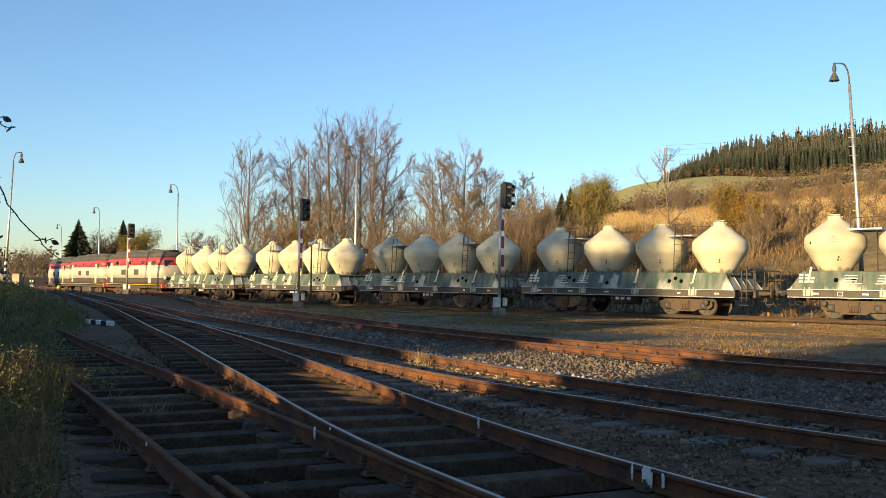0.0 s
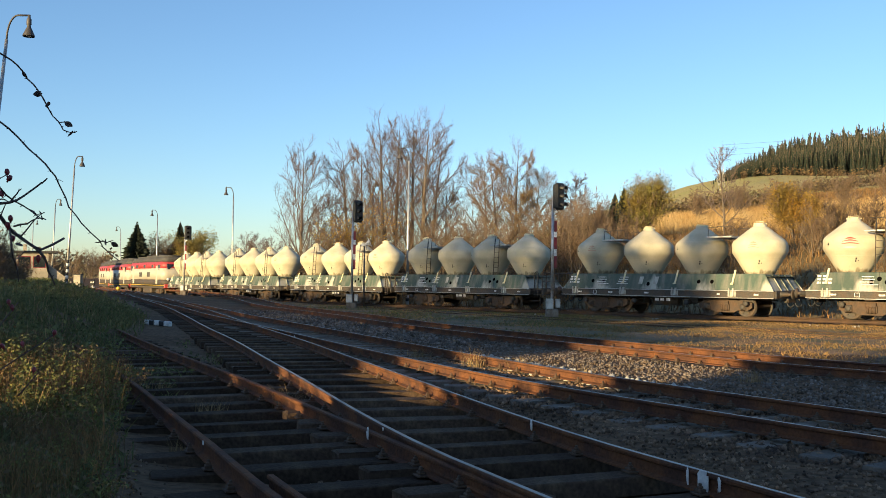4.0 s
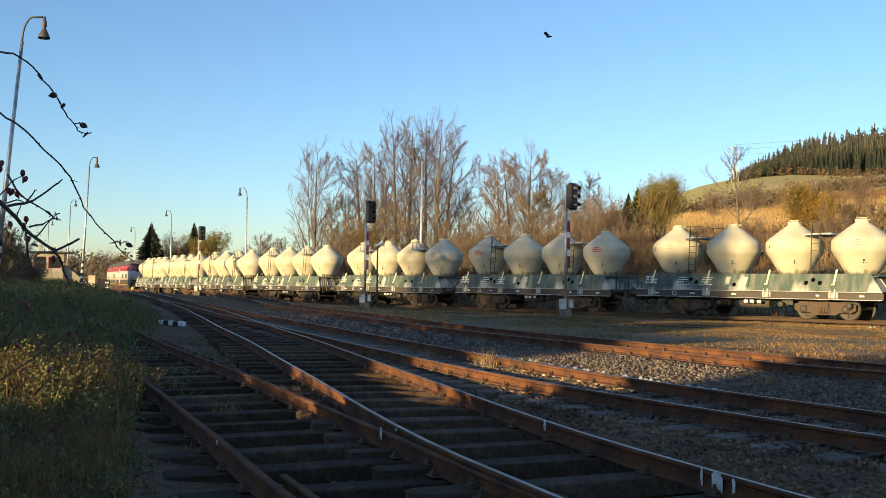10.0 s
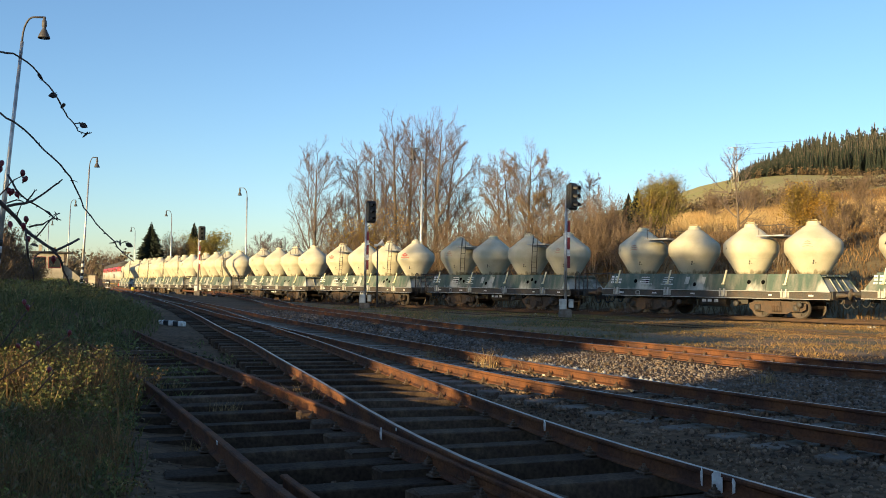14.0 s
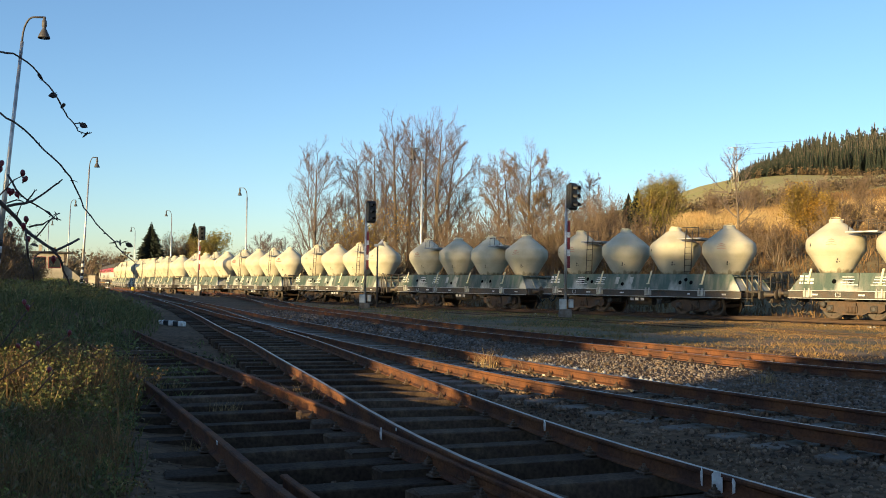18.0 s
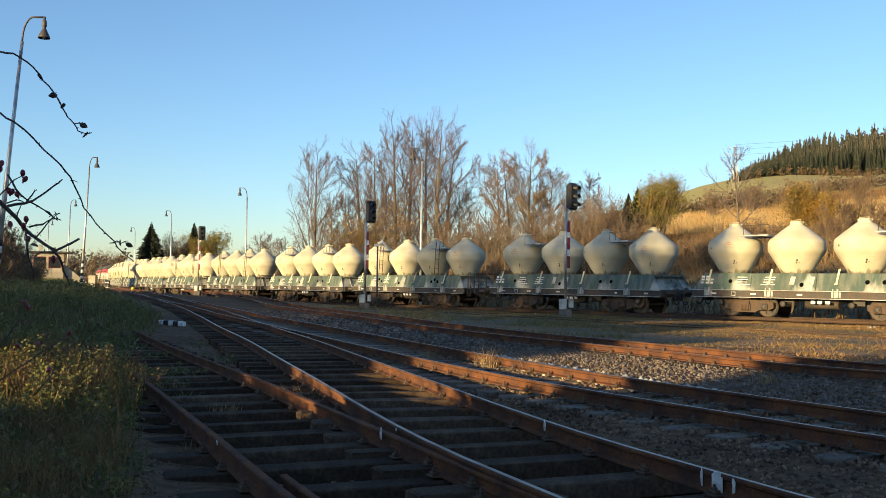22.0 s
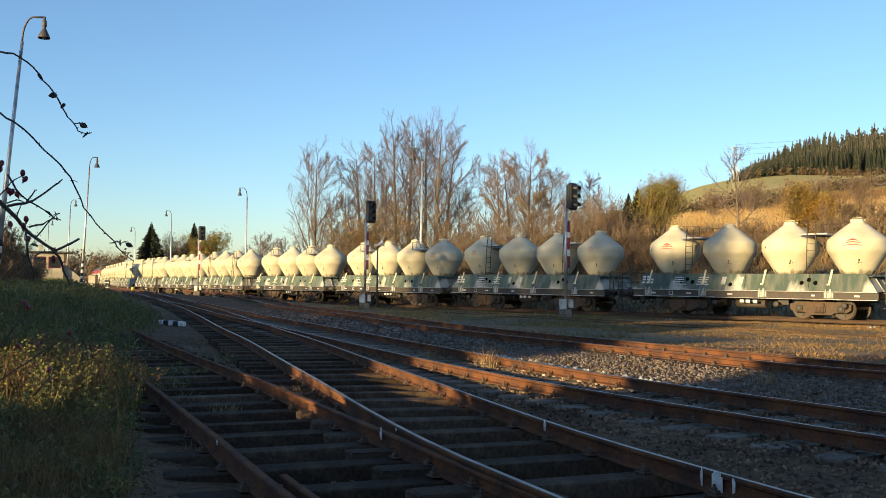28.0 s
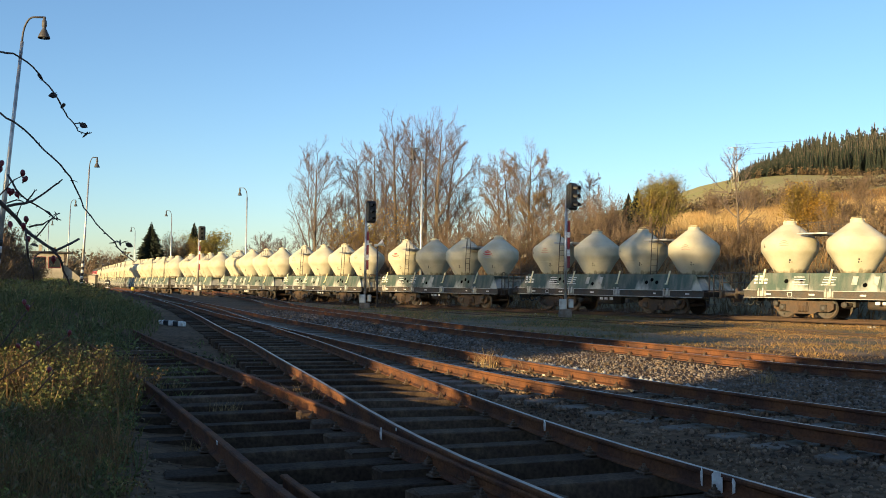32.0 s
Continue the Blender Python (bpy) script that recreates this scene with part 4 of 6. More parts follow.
# centre of each wagon in the train, ladder on the near side, platform, emblem (0 none, 1 faded, 2 bright)
TRAIN = [(40.5, 1, 0, 1), (26.6, 1, 0, 1), (12.65, 1, 1, 1), (-1.0, 1, 1, 0), (-15.5, 0, 0, 1), (-29.05, 1, 1, 2), (-42.85, 1, 1, 1), (-57.2, 0, 0, 1),
         (-70.62, 1, 1, 1), (-85.05, 0, 0, 1), (-98.95, 0, 0, 1), (-112.1, 1, 1, 1), (-126.1, 1, 1, 2), (-139.95, 1, 1, 1), (-154.2, 0, 0, 1), (-168.1, 1, 1, 1)]
WAGONS = []
for q, ladder, platform, emblem in TRAIN:
    key = (ladder, platform, emblem)
    if key not in WAGON_KINDS:
        WAGON_KINDS[key] = build_wagon(*key)
        WAGONS.append((q, WAGON_KINDS[key]))
    else:
        WAGONS.append((q, copy_thing(WAGON_KINDS[key], Matrix())))

# ---------------------------------------------------------------- locomotives


def loco_body_geo(z0, z1, grow=0.0, length=15.4):
    """A band of the body between two heights, with rounded, raked ends."""
    g = Geo()
    rows = []
    for z in (z0, z1):
        rake = 0.45 * smooth(z, 2.2, 4.0)
        hw = (1.50 if z < 3.2 else 1.50 - 0.35 * smooth(z, 3.2, 4.1)) + grow
        ring = []
        for sx in (1, -1):
            for k in range(9):
                a = (k / 8 - 0.5) * math.pi
                c, sn = math.cos(a), math.sin(a)
                ring.append((sx * (length / 2 - 0.9 - rake + 0.9 * abs(c) ** 0.7 + grow), sx * hw * math.copysign(abs(sn) ** 0.55, sn), z))
        rows.append(ring)
    n = len(rows[0])
    g.add(rows[0] + rows[1], [(k, (k + 1) % n, n + (k + 1) % n, n + k) for k in range(n)], True)
    g.f += [tuple(reversed(range(n))), tuple(range(n, 2 * n))]
    g.smooth += [False, False]
    return g


# both paints are darkened to stand for the shade on the locomotives
M_LOCO_RED = mat("faded_red_locomotive_paint", (0.36, 0.035, 0.040), 0.5, spread=0.1, scale=1.5, fine=20, bump=0.05, second=(0.36, 0.05, 0.05), amount=0.4)
M_LOCO_CREAM = mat("cream_locomotive_paint", (0.44, 0.40, 0.32), 0.5, spread=0.1, scale=1.5, fine=20, bump=0.05, second=(0.45, 0.40, 0.33), amount=0.45, streak=(1, 1, 0.4))


def build_loco():
    w = thing("diesel_locomotive", "red and cream diesel locomotive with a grey roof", "locomotive", group="locomotives at the head of the train")
    part("lower_body", loco_body_geo(1.72, 2.88), M_LOCO_CREAM, w, "cream lower body")
    # dark band added over the lower body, standing in for the dark bogie zone
    part("sole_bar", loco_body_geo(1.15, 1.72, -0.03), M_DARKSTEEL, w, "dirty dark side sill")
    part("yellow_band", loco_body_geo(1.10, 1.15, -0.02), M_YELLOW, w)
    part("upper_body", loco_body_geo(2.88, 3.55), M_LOCO_RED, w, "red upper body")
    part("roof", loco_body_geo(3.55, 4.05), M_ROOF, w)
    part("roof_cap", loco_body_geo(4.05, 4.22, -0.35), M_ROOF, w)
    part("frame", Geo().box((0, 0, 0.92), (15.2, 2.7, 0.24), bev=0.03), M_DARKSTEEL, w)
    part("fuel_tank", Geo().box((0, 0, 0.58), (3.6, 2.5, 0.66), bev=0.12), M_DARKSTEEL, w)
    for x in (-2.5, 0.5, 3.0):
        part("roof_fan", Geo().lathe([(0.0, 4.36), (0.5, 4.36), (0.6, 4.30), (0.6, 4.15), (0.0, 4.15)], 16), M_ROOF, w, m=pose(x, 0, 0))
    for s in (-1, 1):
        for x in (-3.6, 0.0, 3.6):
            win = part("side_window", Geo().box((x, 1.49 * s, 3.12), (0.9, 0.05, 0.34), bev=0.06), M_GLASS, w)
            part("window_frame", Geo().box((x, 1.484 * s, 3.12), (1.10, 0.05, 0.44), bev=0.08), M_LOCO_RED, win)
        for x in (-6.3, 6.3):
            part("cab_window", Geo().box((x, 1.46 * s, 2.95), (0.8, 0.08, 0.6), bev=0.08), M_GLASS, w)
            part("cab_door", Geo().box((x - math.copysign(0.95, x), 1.492 * s, 2.2), (0.66, 0.04, 1.9), bev=0.03), M_LOCO_CREAM, w)
        for x in (-1.8, 1.8):
            part("grille", Geo().box((x, 1.496 * s, 2.25), (1.3, 0.03, 0.5), bev=0.02), M_ROOF, w)
    for sg in (-1, 1):
        part("windscreen", Geo().box((sg * 7.42, 0, 3.02), (0.12, 1.9, 0.62), Matrix.Rotation(-0.25 * sg, 4, "Y"), bev=0.1), M_GLASS, w)
        part("end_beam", Geo().box((sg * 7.75, 0, 1.04), (0.2, 2.6, 0.4), bev=0.03), M_RED, w)
        for y in (-0.875, 0.875):
            part("buffer", shared(f"buffer.{sg}", lambda: buffer_geo(sg), M_DARKSTEEL), None, w, m=pose(sg * 7.8, y, 1.06))
            part("headlight", Geo().lathe([(0.0, 0.05), (0.13, 0.05), (0.15, 0.0), (0.15, -0.1), (0.0, -0.1)], 12, Matrix.Translation((sg * 7.70, y, 1.75)) @ Matrix.Rotation(math.pi / 2 * sg, 4, "Y")), M_WHITE, w)
        part("coupling", shared(f"coupling.{sg}", lambda: coupling_geo(sg), M_DARKSTEEL), None, w, m=pose(sg * 7.8, 0, 0))
    add_bogie(w, 4.8)
    add_bogie(w, -4.8)
    return w


LOCO = build_loco()
for q in (72.4, 88.9):
    WAGONS.append((q, copy_thing(LOCO, Matrix())))
WAGONS.append((55.9, LOCO))


def run(q, t):
    s = q + gone(t)
    x, y, h = line(s)
    return Matrix.Translation((x, y, rail_z(s))) @ Matrix.Rotation(math.pi / 2 - h, 4, "Z")


def motions():
    for q, wagon in WAGONS:
        walk(wagon, [(t, run(q, t)) for t in range(33)])
        for bogie in wagon.children:
            for wheels in bogie.children:
                if wheels.name.startswith("wheelset"):
                    p = wheels.matrix_basis.translation
                    walk(wheels, [(k / 10, pose(p.x, p.y, p.z, 0, math.degrees(gone(k / 10) / 0.46), 0)) for k in range(321)])
    fly_moth()


# ---------------------------------------------------------------- lamp posts


def build_lamp(x, y, z_top, lean, arm, label, rungs=False, lamp_side=1):
    z0 = ground_z(x, y) - 0.1
    lamp = thing("lamp_post", label, "lamp post", pose(x, y, z0), "yard lighting")
    h = z_top - z0
    axis = lambda z: Vector((lean * z, 0, z))
    part("pole", Geo().tube([axis(0), axis(h * 0.45), axis(h * 0.46), axis(h - 0.9)], [0.105, 0.09, 0.075, 0.06], 10), M_GALV, lamp, "galvanised steel tube")
    pts = [axis(h - 0.9)]
    for k in range(9):
        a = math.pi * k / 16
        pts.append(axis(h - 0.9) + Vector((arm * 0.55 * (1 - math.cos(a)), 0, 0.9 * math.sin(a))))
    pts.append(axis(h) + Vector((arm, 0, 0)))
    part("bracket", Geo().tube(pts, 0.036, 8), M_LAMP, lamp, "dull grey curved arm")
    head = Matrix.Translation(axis(h) + Vector((arm, 0, 0)))
    shade = part("shade", Geo().lathe([(0.0, 0.03), (0.05, 0.02), (0.055, -0.10), (0.085, -0.14), (0.088, -0.34), (0.062, -0.38), (0.07, -0.43), (0.13, -0.55), (0.205, -0.72), (0.215, -0.78), (0.195, -0.76), (0.0, -0.68)], 18, head), M_LAMP, lamp, "dark bell-shaped lamp shade")
    part("bulb", Geo().lathe([(0.0, -0.68), (0.08, -0.70), (0.09, -0.75), (0.05, -0.80), (0.0, -0.81)], 12, head), M_WHITE, shade)
    if rungs:
        for k in range(18):
            p = axis(2.2 + 0.4 * k)
            part("rung", shared("rung", lambda: Geo().tube([(-0.2, 0, 0), (0.2, 0, 0)], 0.012, 5), M_GALV), None, lamp, m=Matrix.Translation(p))
    for k in range(8):
        p = axis(0.35 + 0.24 * k)
        part("warning_band", Geo().tube([axis(0.25 + 0.24 * k), axis(0.49 + 0.24 * k)], 0.112, 10), (M_BLACK if k % 2 else M_WHITE), lamp)
    return lamp


LAMPS = [  # x, y, height of the top, lean, reach of the arm
    (-16.35, 35.0, 11.05, 0.085, 0.72), (-28.2, 75.0, 10.95, 0.045, 0.55), (-45.8, 117.0, 11.0, 0.03, 0.6), (-66.0, 160.0, 11.0, 0.02, 0.6), (-88.0, 203.0, 11.2, 0.02, 0.6)]
for i, row in enumerate(LAMPS):
    build_lamp(*row, "tall leaning galvanised lamp post beside the weedy embankment")
for row in ((21.2, 40.5, 11.25, -0.065, -0.62), (-1.55, 67.5, 10.9, 0.0, -0.65), (-20.1, 98.0, 10.9, 0.0, -0.75), (-37.4, 132.0, 10.9, 0.0, -0.75), (-56.5, 176.0, 10.9, 0.0, -0.75)):
    build_lamp(*row, "tall galvanised lamp post behind the main track", rungs=row[0] > 10)

# ---------------------------------------------------------------- light signals


def build_signal(x, y, z_base, turn):
    z0 = ground_z(x, y) - 0.1
    sg = thing("light_signal", "railway light signal with dark head on banded pale post", "railway signal", pose(x, y, 0), "yard signals")
    part("foundation", Geo().box((0, 0, (z0 + z_base + 0.02) / 2), (0.55, 0.55, z_base + 0.02 - z0), bev=0.04), M_CONCRETE, sg)
    part("cabinet", Geo().box((-0.12, -0.1, z_base + 0.25), (0.34, 0.26, 0.48), bev=0.03), M_GALV, sg, "grey cable box")
    part("cabinet", Geo().box((0.26, -0.05, z_base + 0.28), (0.22, 0.22, 0.40), bev=0.03), M_GALV, sg, "grey cable box")
    part("post", Geo().tube([(0, 0, z_base), (0.02, 0, z_base + 5.2)], 0.07, 10), M_GALV, sg, "grey steel post")
    bands = ((1.9, 0.55, M_SIGNRED), (2.45, 0.3, M_WHITE), (2.75, 0.55, M_SIGNRED), (3.3, 0.25, M_WHITE), (3.55, 0.5, M_SIGNRED))
    for z, hgt, mt in bands:
        part("band", Geo().box((0.13, -0.075, z_base + z + hgt / 2), (0.13, 0.02, hgt), bev=0.004), mt, sg)
    hm = Matrix.Translation((0.30, -0.1, z_base + 5.18)) @ Matrix.Rotation(turn, 4, "Z")
    head = part("head", Geo().box((0, 0, 0), (0.62, 0.20, 1.25), bev=0.09), M_BLACK, sg, "black signal head", m=hm)
    part("head_bracket", Geo().box((0.12, -0.02, z_base + 4.45), (0.22, 0.06, 0.10), Matrix.Rotation(-0.6, 4, "Y"), bev=0.01), M_WHITE, sg)
    part("lamp_housing", Geo().box((0, 0.17, 0), (0.42, 0.16, 1.10), bev=0.04), M_BLACK, head)
    for k in range(3):
        z = 0.38 - 0.38 * k
        part("lens", Geo().lathe([(0.0, 0.0), (0.10, 0.0), (0.10, -0.03), (0.0, -0.03)], 14, Matrix.Translation((0, -0.12, z)) @ Matrix.Rotation(math.pi / 2, 4, "X")), M_LENS, head)
        hood = []
        g = Geo()
        for a in range(10):
            an = math.pi * (-0.1 + 1.2 * a / 9)
            hood.append((0.13 * math.cos(an), 0.13 * math.sin(an)))
        vs = [(u, -0.10, z + w) for u, w in hood] + [(u, -0.38, z + w - 0.04) for u, w in hood] + [(u * 0.92, -0.10, z + w * 0.92) for u, w in hood] + [(u * 0.92, -0.38, z + w * 0.92 - 0.04) for u, w in hood]
        fs = []
        for i in range(9):
            fs += [(i, i + 1, 11 + i, 10 + i), (20 + i, 30 + i, 31 + i, 21 + i), (10 + i, 11 + i, 31 + i, 30 + i)]
        g.add(vs, fs, True)
        part("hood", g, M_BLACK, head)
    return sg


build_signal(5.62, 44.0, 0.31, 0.75)
build_signal(-4.40, 54.5, 0.26, 0.55)
build_signal(-21.9, 86.0, 0.45, 0.3)

# ---------------------------------------------------------------- trees


def grow(r, pos, d, length, rad, level, spec, twigs, limbs):
    """Grows one limb and its side shoots into the two meshes."""
    steps = 4 if level < 2 else 3
    pts, rads, p = [pos.copy()], [rad], pos.copy()
    for k in range(steps):
        wob = spec["wobble"]
        d = (d + Vector((r.uniform(-wob, wob), r.uniform(-wob, wob), r.uniform(-wob, wob) + spec["up"]))).normalized()
        p = p + d * (length / steps)
        pts.append(p.copy())
        rads.append(max(rad * (1 - 0.75 * (k + 1) / steps), spec["thin"]))
    (limbs if level < 2 else twigs).tube(pts, rads, 6 if level == 0 else (5 if level == 1 else 3), caps=False)
    if level >= spec["levels"]:
        spec["tips"].append(pts[-1])
        spec["tips"].append(pts[-2])
        return
    n = spec["shoots"][level]
    for k in range(n):
        u = spec["bare"] + (1 - spec["bare"]) * (k + r.random()) / n if level == 0 else 0.25 + 0.75 * (k + r.random()) / n
        f = u * steps
        i = min(int(f), steps - 1)
        q = pts[i].lerp(pts[i + 1], f - i)
        main = (pts[i + 1] - pts[i]).normalized()
        az = r.uniform(0, TAU)
        side = main.orthogonal().normalized()
        side = Matrix.Rotation(az, 3, main) @ side
        an = spec["angle"] * r.uniform(0.7, 1.3)
        nd = (main * math.cos(an) + side * math.sin(an)).normalized()
        ln = length * spec["ratio"] * (1.15 - 0.5 * u if level == 0 else 1.0) * r.uniform(0.7, 1.25)
        grow(r, q, nd, ln, rads[min(i + 1, steps)] * 0.62 + spec["thin"] * 0.5, level + 1, spec, twigs, limbs)


def leaf_quads(g, tips, r, n, size, spread):
    for p in tips:
        for k in range(n):
            c = p + Vector((r.gauss(0, spread), r.gauss(0, spread), r.gauss(0, spread)))
            u = Vector((r.uniform(-1, 1), r.uniform(-1, 1), r.uniform(-1, 1))).normalized() * size * r.uniform(0.6, 1.2)
            w = u.orthogonal().normalized() * size * 0.55
            g.add([c - u, c + w, c + u, c - w], [(0, 1, 2, 3)])


def build_tree(name, label, x, y, height, seed, stems=1, angle=0.6, ratio=0.52, shoots=(9, 6, 5), levels=3, up=0.10, wobble=0.16, bare=0.25, twig=M_TWIG, thin=0.013, leaf=None, leaf_n=0, leaf_size=0.08, leaf_spread=0.2, girth=0.018, category="tree"):
    r = random.Random(seed)
    z = ground_z(x, y) - 0.15
    tree = thing(name, label, category, pose(x, y, z))
    limbs, twigs = Geo(), Geo()
    spec = dict(levels=levels, shoots=shoots, angle=angle, ratio=ratio, up=up, wobble=wobble, bare=bare, thin=thin, tips=[])
    for k in range(stems):
        a = TAU * k / stems + r.uniform(-0.4, 0.4)
        spread = 0.0 if stems == 1 else r.uniform(0.10, 0.34)
        d = Vector((math.cos(a) * spread, math.sin(a) * spread, 1)).normalized()
        grow(r, Vector((math.cos(a), math.sin(a), 0)) * (0.0 if stems == 1 else 0.25), d, height * (0.80 if stems == 1 else r.uniform(0.55, 0.80)), height * girth / (1 if stems == 1 else 1.6), 0, spec, twigs, limbs)
    part("trunk", limbs, M_BARK, tree, fix=False)
    part("crown", twigs, twig, tree, fix=False)
    if leaf:
        g = Geo()
        leaf_quads(g, spec["tips"], r, leaf_n, leaf_size, leaf_spread)
        part("leaves", g, leaf, tree, fix=False)
    return tree


def at_px(x, depth):
    """Level place in the direction of a bearing given as its tangent times 1700."""
    return (x - 784) / 1700 * depth, depth


def build_bare(px, depth, top, half, seed, leaders=9, lean=0.0, low=0.22, twig=M_TWIG_GREY, leaf=None, leaf_n=1, fine=9, label="tall leafless autumn tree with fine grey-brown twigs"):
    """A leafless tree: a short trunk that parts into rising leaders under a domed crown, with branches, twigs and
    twiglets. top: height of the crown's top over the camera's ground; half: half its width; lean: shift of the top."""
    r = random.Random(seed)
    x, y = at_px(px, depth)
    z0 = ground_z(x, y) - 0.15
    h = (top - z0) * 0.985
    tree = thing("bare_tree", label, "tree", pose(x, y, z0))
    limbs, twigs, tips = Geo(), Geo(), []

    def shoot(p, d, length, rad, steps, target, n, lift, end=0.006, wob=0.10):
        pts, rads = [p.copy()], [rad]
        for k in range(steps):
            d = (d + Vector((r.uniform(-wob, wob), r.uniform(-wob, wob), r.uniform(-0.5, 0.7) * wob + lift))).normalized()
            p = p + d * length / steps
            pts.append(p.copy())
            rads.append(max(end, rad * (1 - 0.75 * (k + 1) / steps)))
        target.tube(pts, rads, n, caps=False)
        return pts

    def along(pts, f):
        f = min(f, 0.999) * (len(pts) - 1)
        i = int(f)
        return pts[i].lerp(pts[i + 1], f - i), (pts[i + 1] - pts[i]).normalized()

    def turned(main, angle):
        side = Matrix.Rotation(r.uniform(0, TAU), 3, main) @ main.orthogonal().normalized()
        return (main * math.cos(angle) + side * math.sin(angle)).normalized()

    girth = 0.010 * h + 0.03
    leaders = round(leaders * 1.5)
    trunk = [Vector((0, 0, 0)), Vector((lean * 0.05, 0, h * 0.12)), Vector((lean * 0.16, r.uniform(-0.1, 0.1), h * 0.30)), Vector((lean * 0.4, r.uniform(-0.2, 0.2), h * 0.55)), Vector((lean * 0.75, 0, h * 0.80)), Vector((lean, 0, h * 0.94))]
    limbs.tube(trunk, [girth * 1.25, girth, girth * 0.8, girth * 0.55, girth * 0.28, 0.012], 8, caps=False)
    stems = [(trunk, 0.30)]
    for b in range(leaders):
        u = (b + r.random()) / leaders
        f = low + (0.86 - low) * u
        p, main = along(trunk, f)
        a = b * 2.4 + r.uniform(-0.6, 0.6)
        # the dome that the leader reaches up to
        out = half * math.sqrt(max(0.14, 1 - (u * 0.90) ** 2.6)) * r.uniform(0.85, 1.2)
        tip = Vector((lean * (0.45 + 0.5 * u) + out * math.cos(a), out * math.sin(a), h * (0.40 + 0.56 * u ** 0.8) + r.uniform(-0.03, 0.05) * h))
        tip.z = max(tip.z, p.z + 0.55 * out)
        mid = p.lerp(tip, 0.5) + Vector((0.06 * out * math.cos(a), 0.06 * out * math.sin(a), -0.03 * h)) + Vector((r.uniform(-0.2, 0.2), r.uniform(-0.2, 0.2), 0))
        pts = []
        for k in range(7):
            t = k / 6
            pts.append(p * (1 - t) ** 2 + mid * 2 * t * (1 - t) + tip * t * t + Vector((r.uniform(-0.06, 0.06), r.uniform(-0.06, 0.06), 0)))
        rad = girth * (0.62 - 0.42 * u)
        limbs.tube(pts, [max(0.011, rad * (1 - 0.85 * k / 6)) for k in range(7)], 5, caps=False)
        stems.append((pts, 0.18))
    for pts, first in stems:
        ln0 = sum((b - a).length for a, b in zip(pts[:-1], pts[1:]))
        n1 = 16 if pts is trunk else 11
        for k in range(n1):
            v = first + (1 - first) * (k + r.random()) / n1
            q, m2 = along(pts, v)
            ln = (0.24 if pts is trunk else 0.46) * ln0 * (1.02 - 0.50 * v) * r.uniform(0.6, 1.2)
            br = shoot(q, turned(m2, r.uniform(0.45, 0.85)), ln, 0.026 * (1.3 - 0.7 * v), 4, twigs, 4, 0.05, 0.009)
            for j in range(fine):
                q2, m3 = along(br, 0.15 + 0.85 * (j + r.random()) / fine)
                tw = shoot(q2, turned(m3, r.uniform(0.35, 0.7)), (0.36 * ln + 0.10) * r.uniform(0.6, 1.25), 0.0095, 2, twigs, 3, 0.06, 0.006)
                tips.append(tw[-1])
                for e in range(2):
                    q3, m4 = along(tw, 0.25 + 0.7 * r.random())
                    shoot(q3, turned(m4, r.uniform(0.35, 0.7)), (0.16 * ln + 0.10) * r.uniform(0.6, 1.2), 0.0070, 1, twigs, 3, 0.05, 0.005)
    part("trunk", limbs, M_BARK, tree, fix=False)
    part("crown", twigs, twig, tree, fix=False)
    if leaf:
        g = Geo()
        leaf_quads(g, tips, r, leaf_n, 0.045, 0.14)
        part("leaves", g, leaf, tree, fix=False)
    return tree


# bearing, distance, height of the top, half width of the crown, seed, leaders, lean
for row in ((556, 86, 14.0, 2.4, 31, 10, 0.15, 0.10), (586, 92, 9.6, 1.5, 10, 6), (640, 88, 14.4, 2.2, 5, 9, -0.7), (664, 86, 14.2, 1.7, 6, 7, -0.2), (702, 86, 16.5, 2.4, 7, 9, -0.5), (722, 88, 17.0, 2.5, 8, 10, 0.3),
            (768, 84, 16.4, 2.6, 4, 10, 0.6), (752, 88, 16.8, 2.2, 9, 8, 0.0), (786, 90, 15.8, 2.5, 19, 8, 1.0), (1042, 88, 11.6, 1.4, 15, 6), (1016, 92, 11.0, 1.4, 14, 6), (460, 120, 7.4, 1.9, 17, 6), (478, 116, 7.0, 1.7, 22, 6), (505, 110, 6.4, 1.4, 18, 5),
            (610, 90, 10.6, 1.4, 20, 6), (682, 92, 12.5, 1.5, 23, 6), (812, 90, 10.8, 1.6, 24, 6)):
    build_bare(*row)
for row in ((884, 86, 13.2, 2.5, 13, 9, -0.3), (905, 82, 12.6, 2.2, 11, 8, -0.8), (935, 84, 13.8, 2.4, 12, 9, 0.2), (968, 86, 12.0, 2.2, 21, 8, 0.6)):
    build_bare(*row, twig=M_TWIG, leaf=M_LEAF_B, label="leafless autumn tree still holding a few brown leaves")
build_bare(940, 80, 9.6, 1.9, 41, 8, 0.2, twig=M_TWIG, leaf=M_LEAF_Y, leaf_n=2, label="half-bare tree with thin yellow-brown leaves")
build_bare(1308, 72, 12.0, 2.1, 16, 6, -0.5, fine=3, label="sparse leafless tree on the slope behind the train")


def leafy(px, depth, h, seed, leaf, label, **kw):
    x, y = at_px(px, depth)
    return build_tree("autumn_bush" if h < 8 else "autumn_tree", label, x, y, h, seed, stems=5, angle=0.55, shoots=(9, 6, 4), bare=0.1, leaf=leaf, **kw)


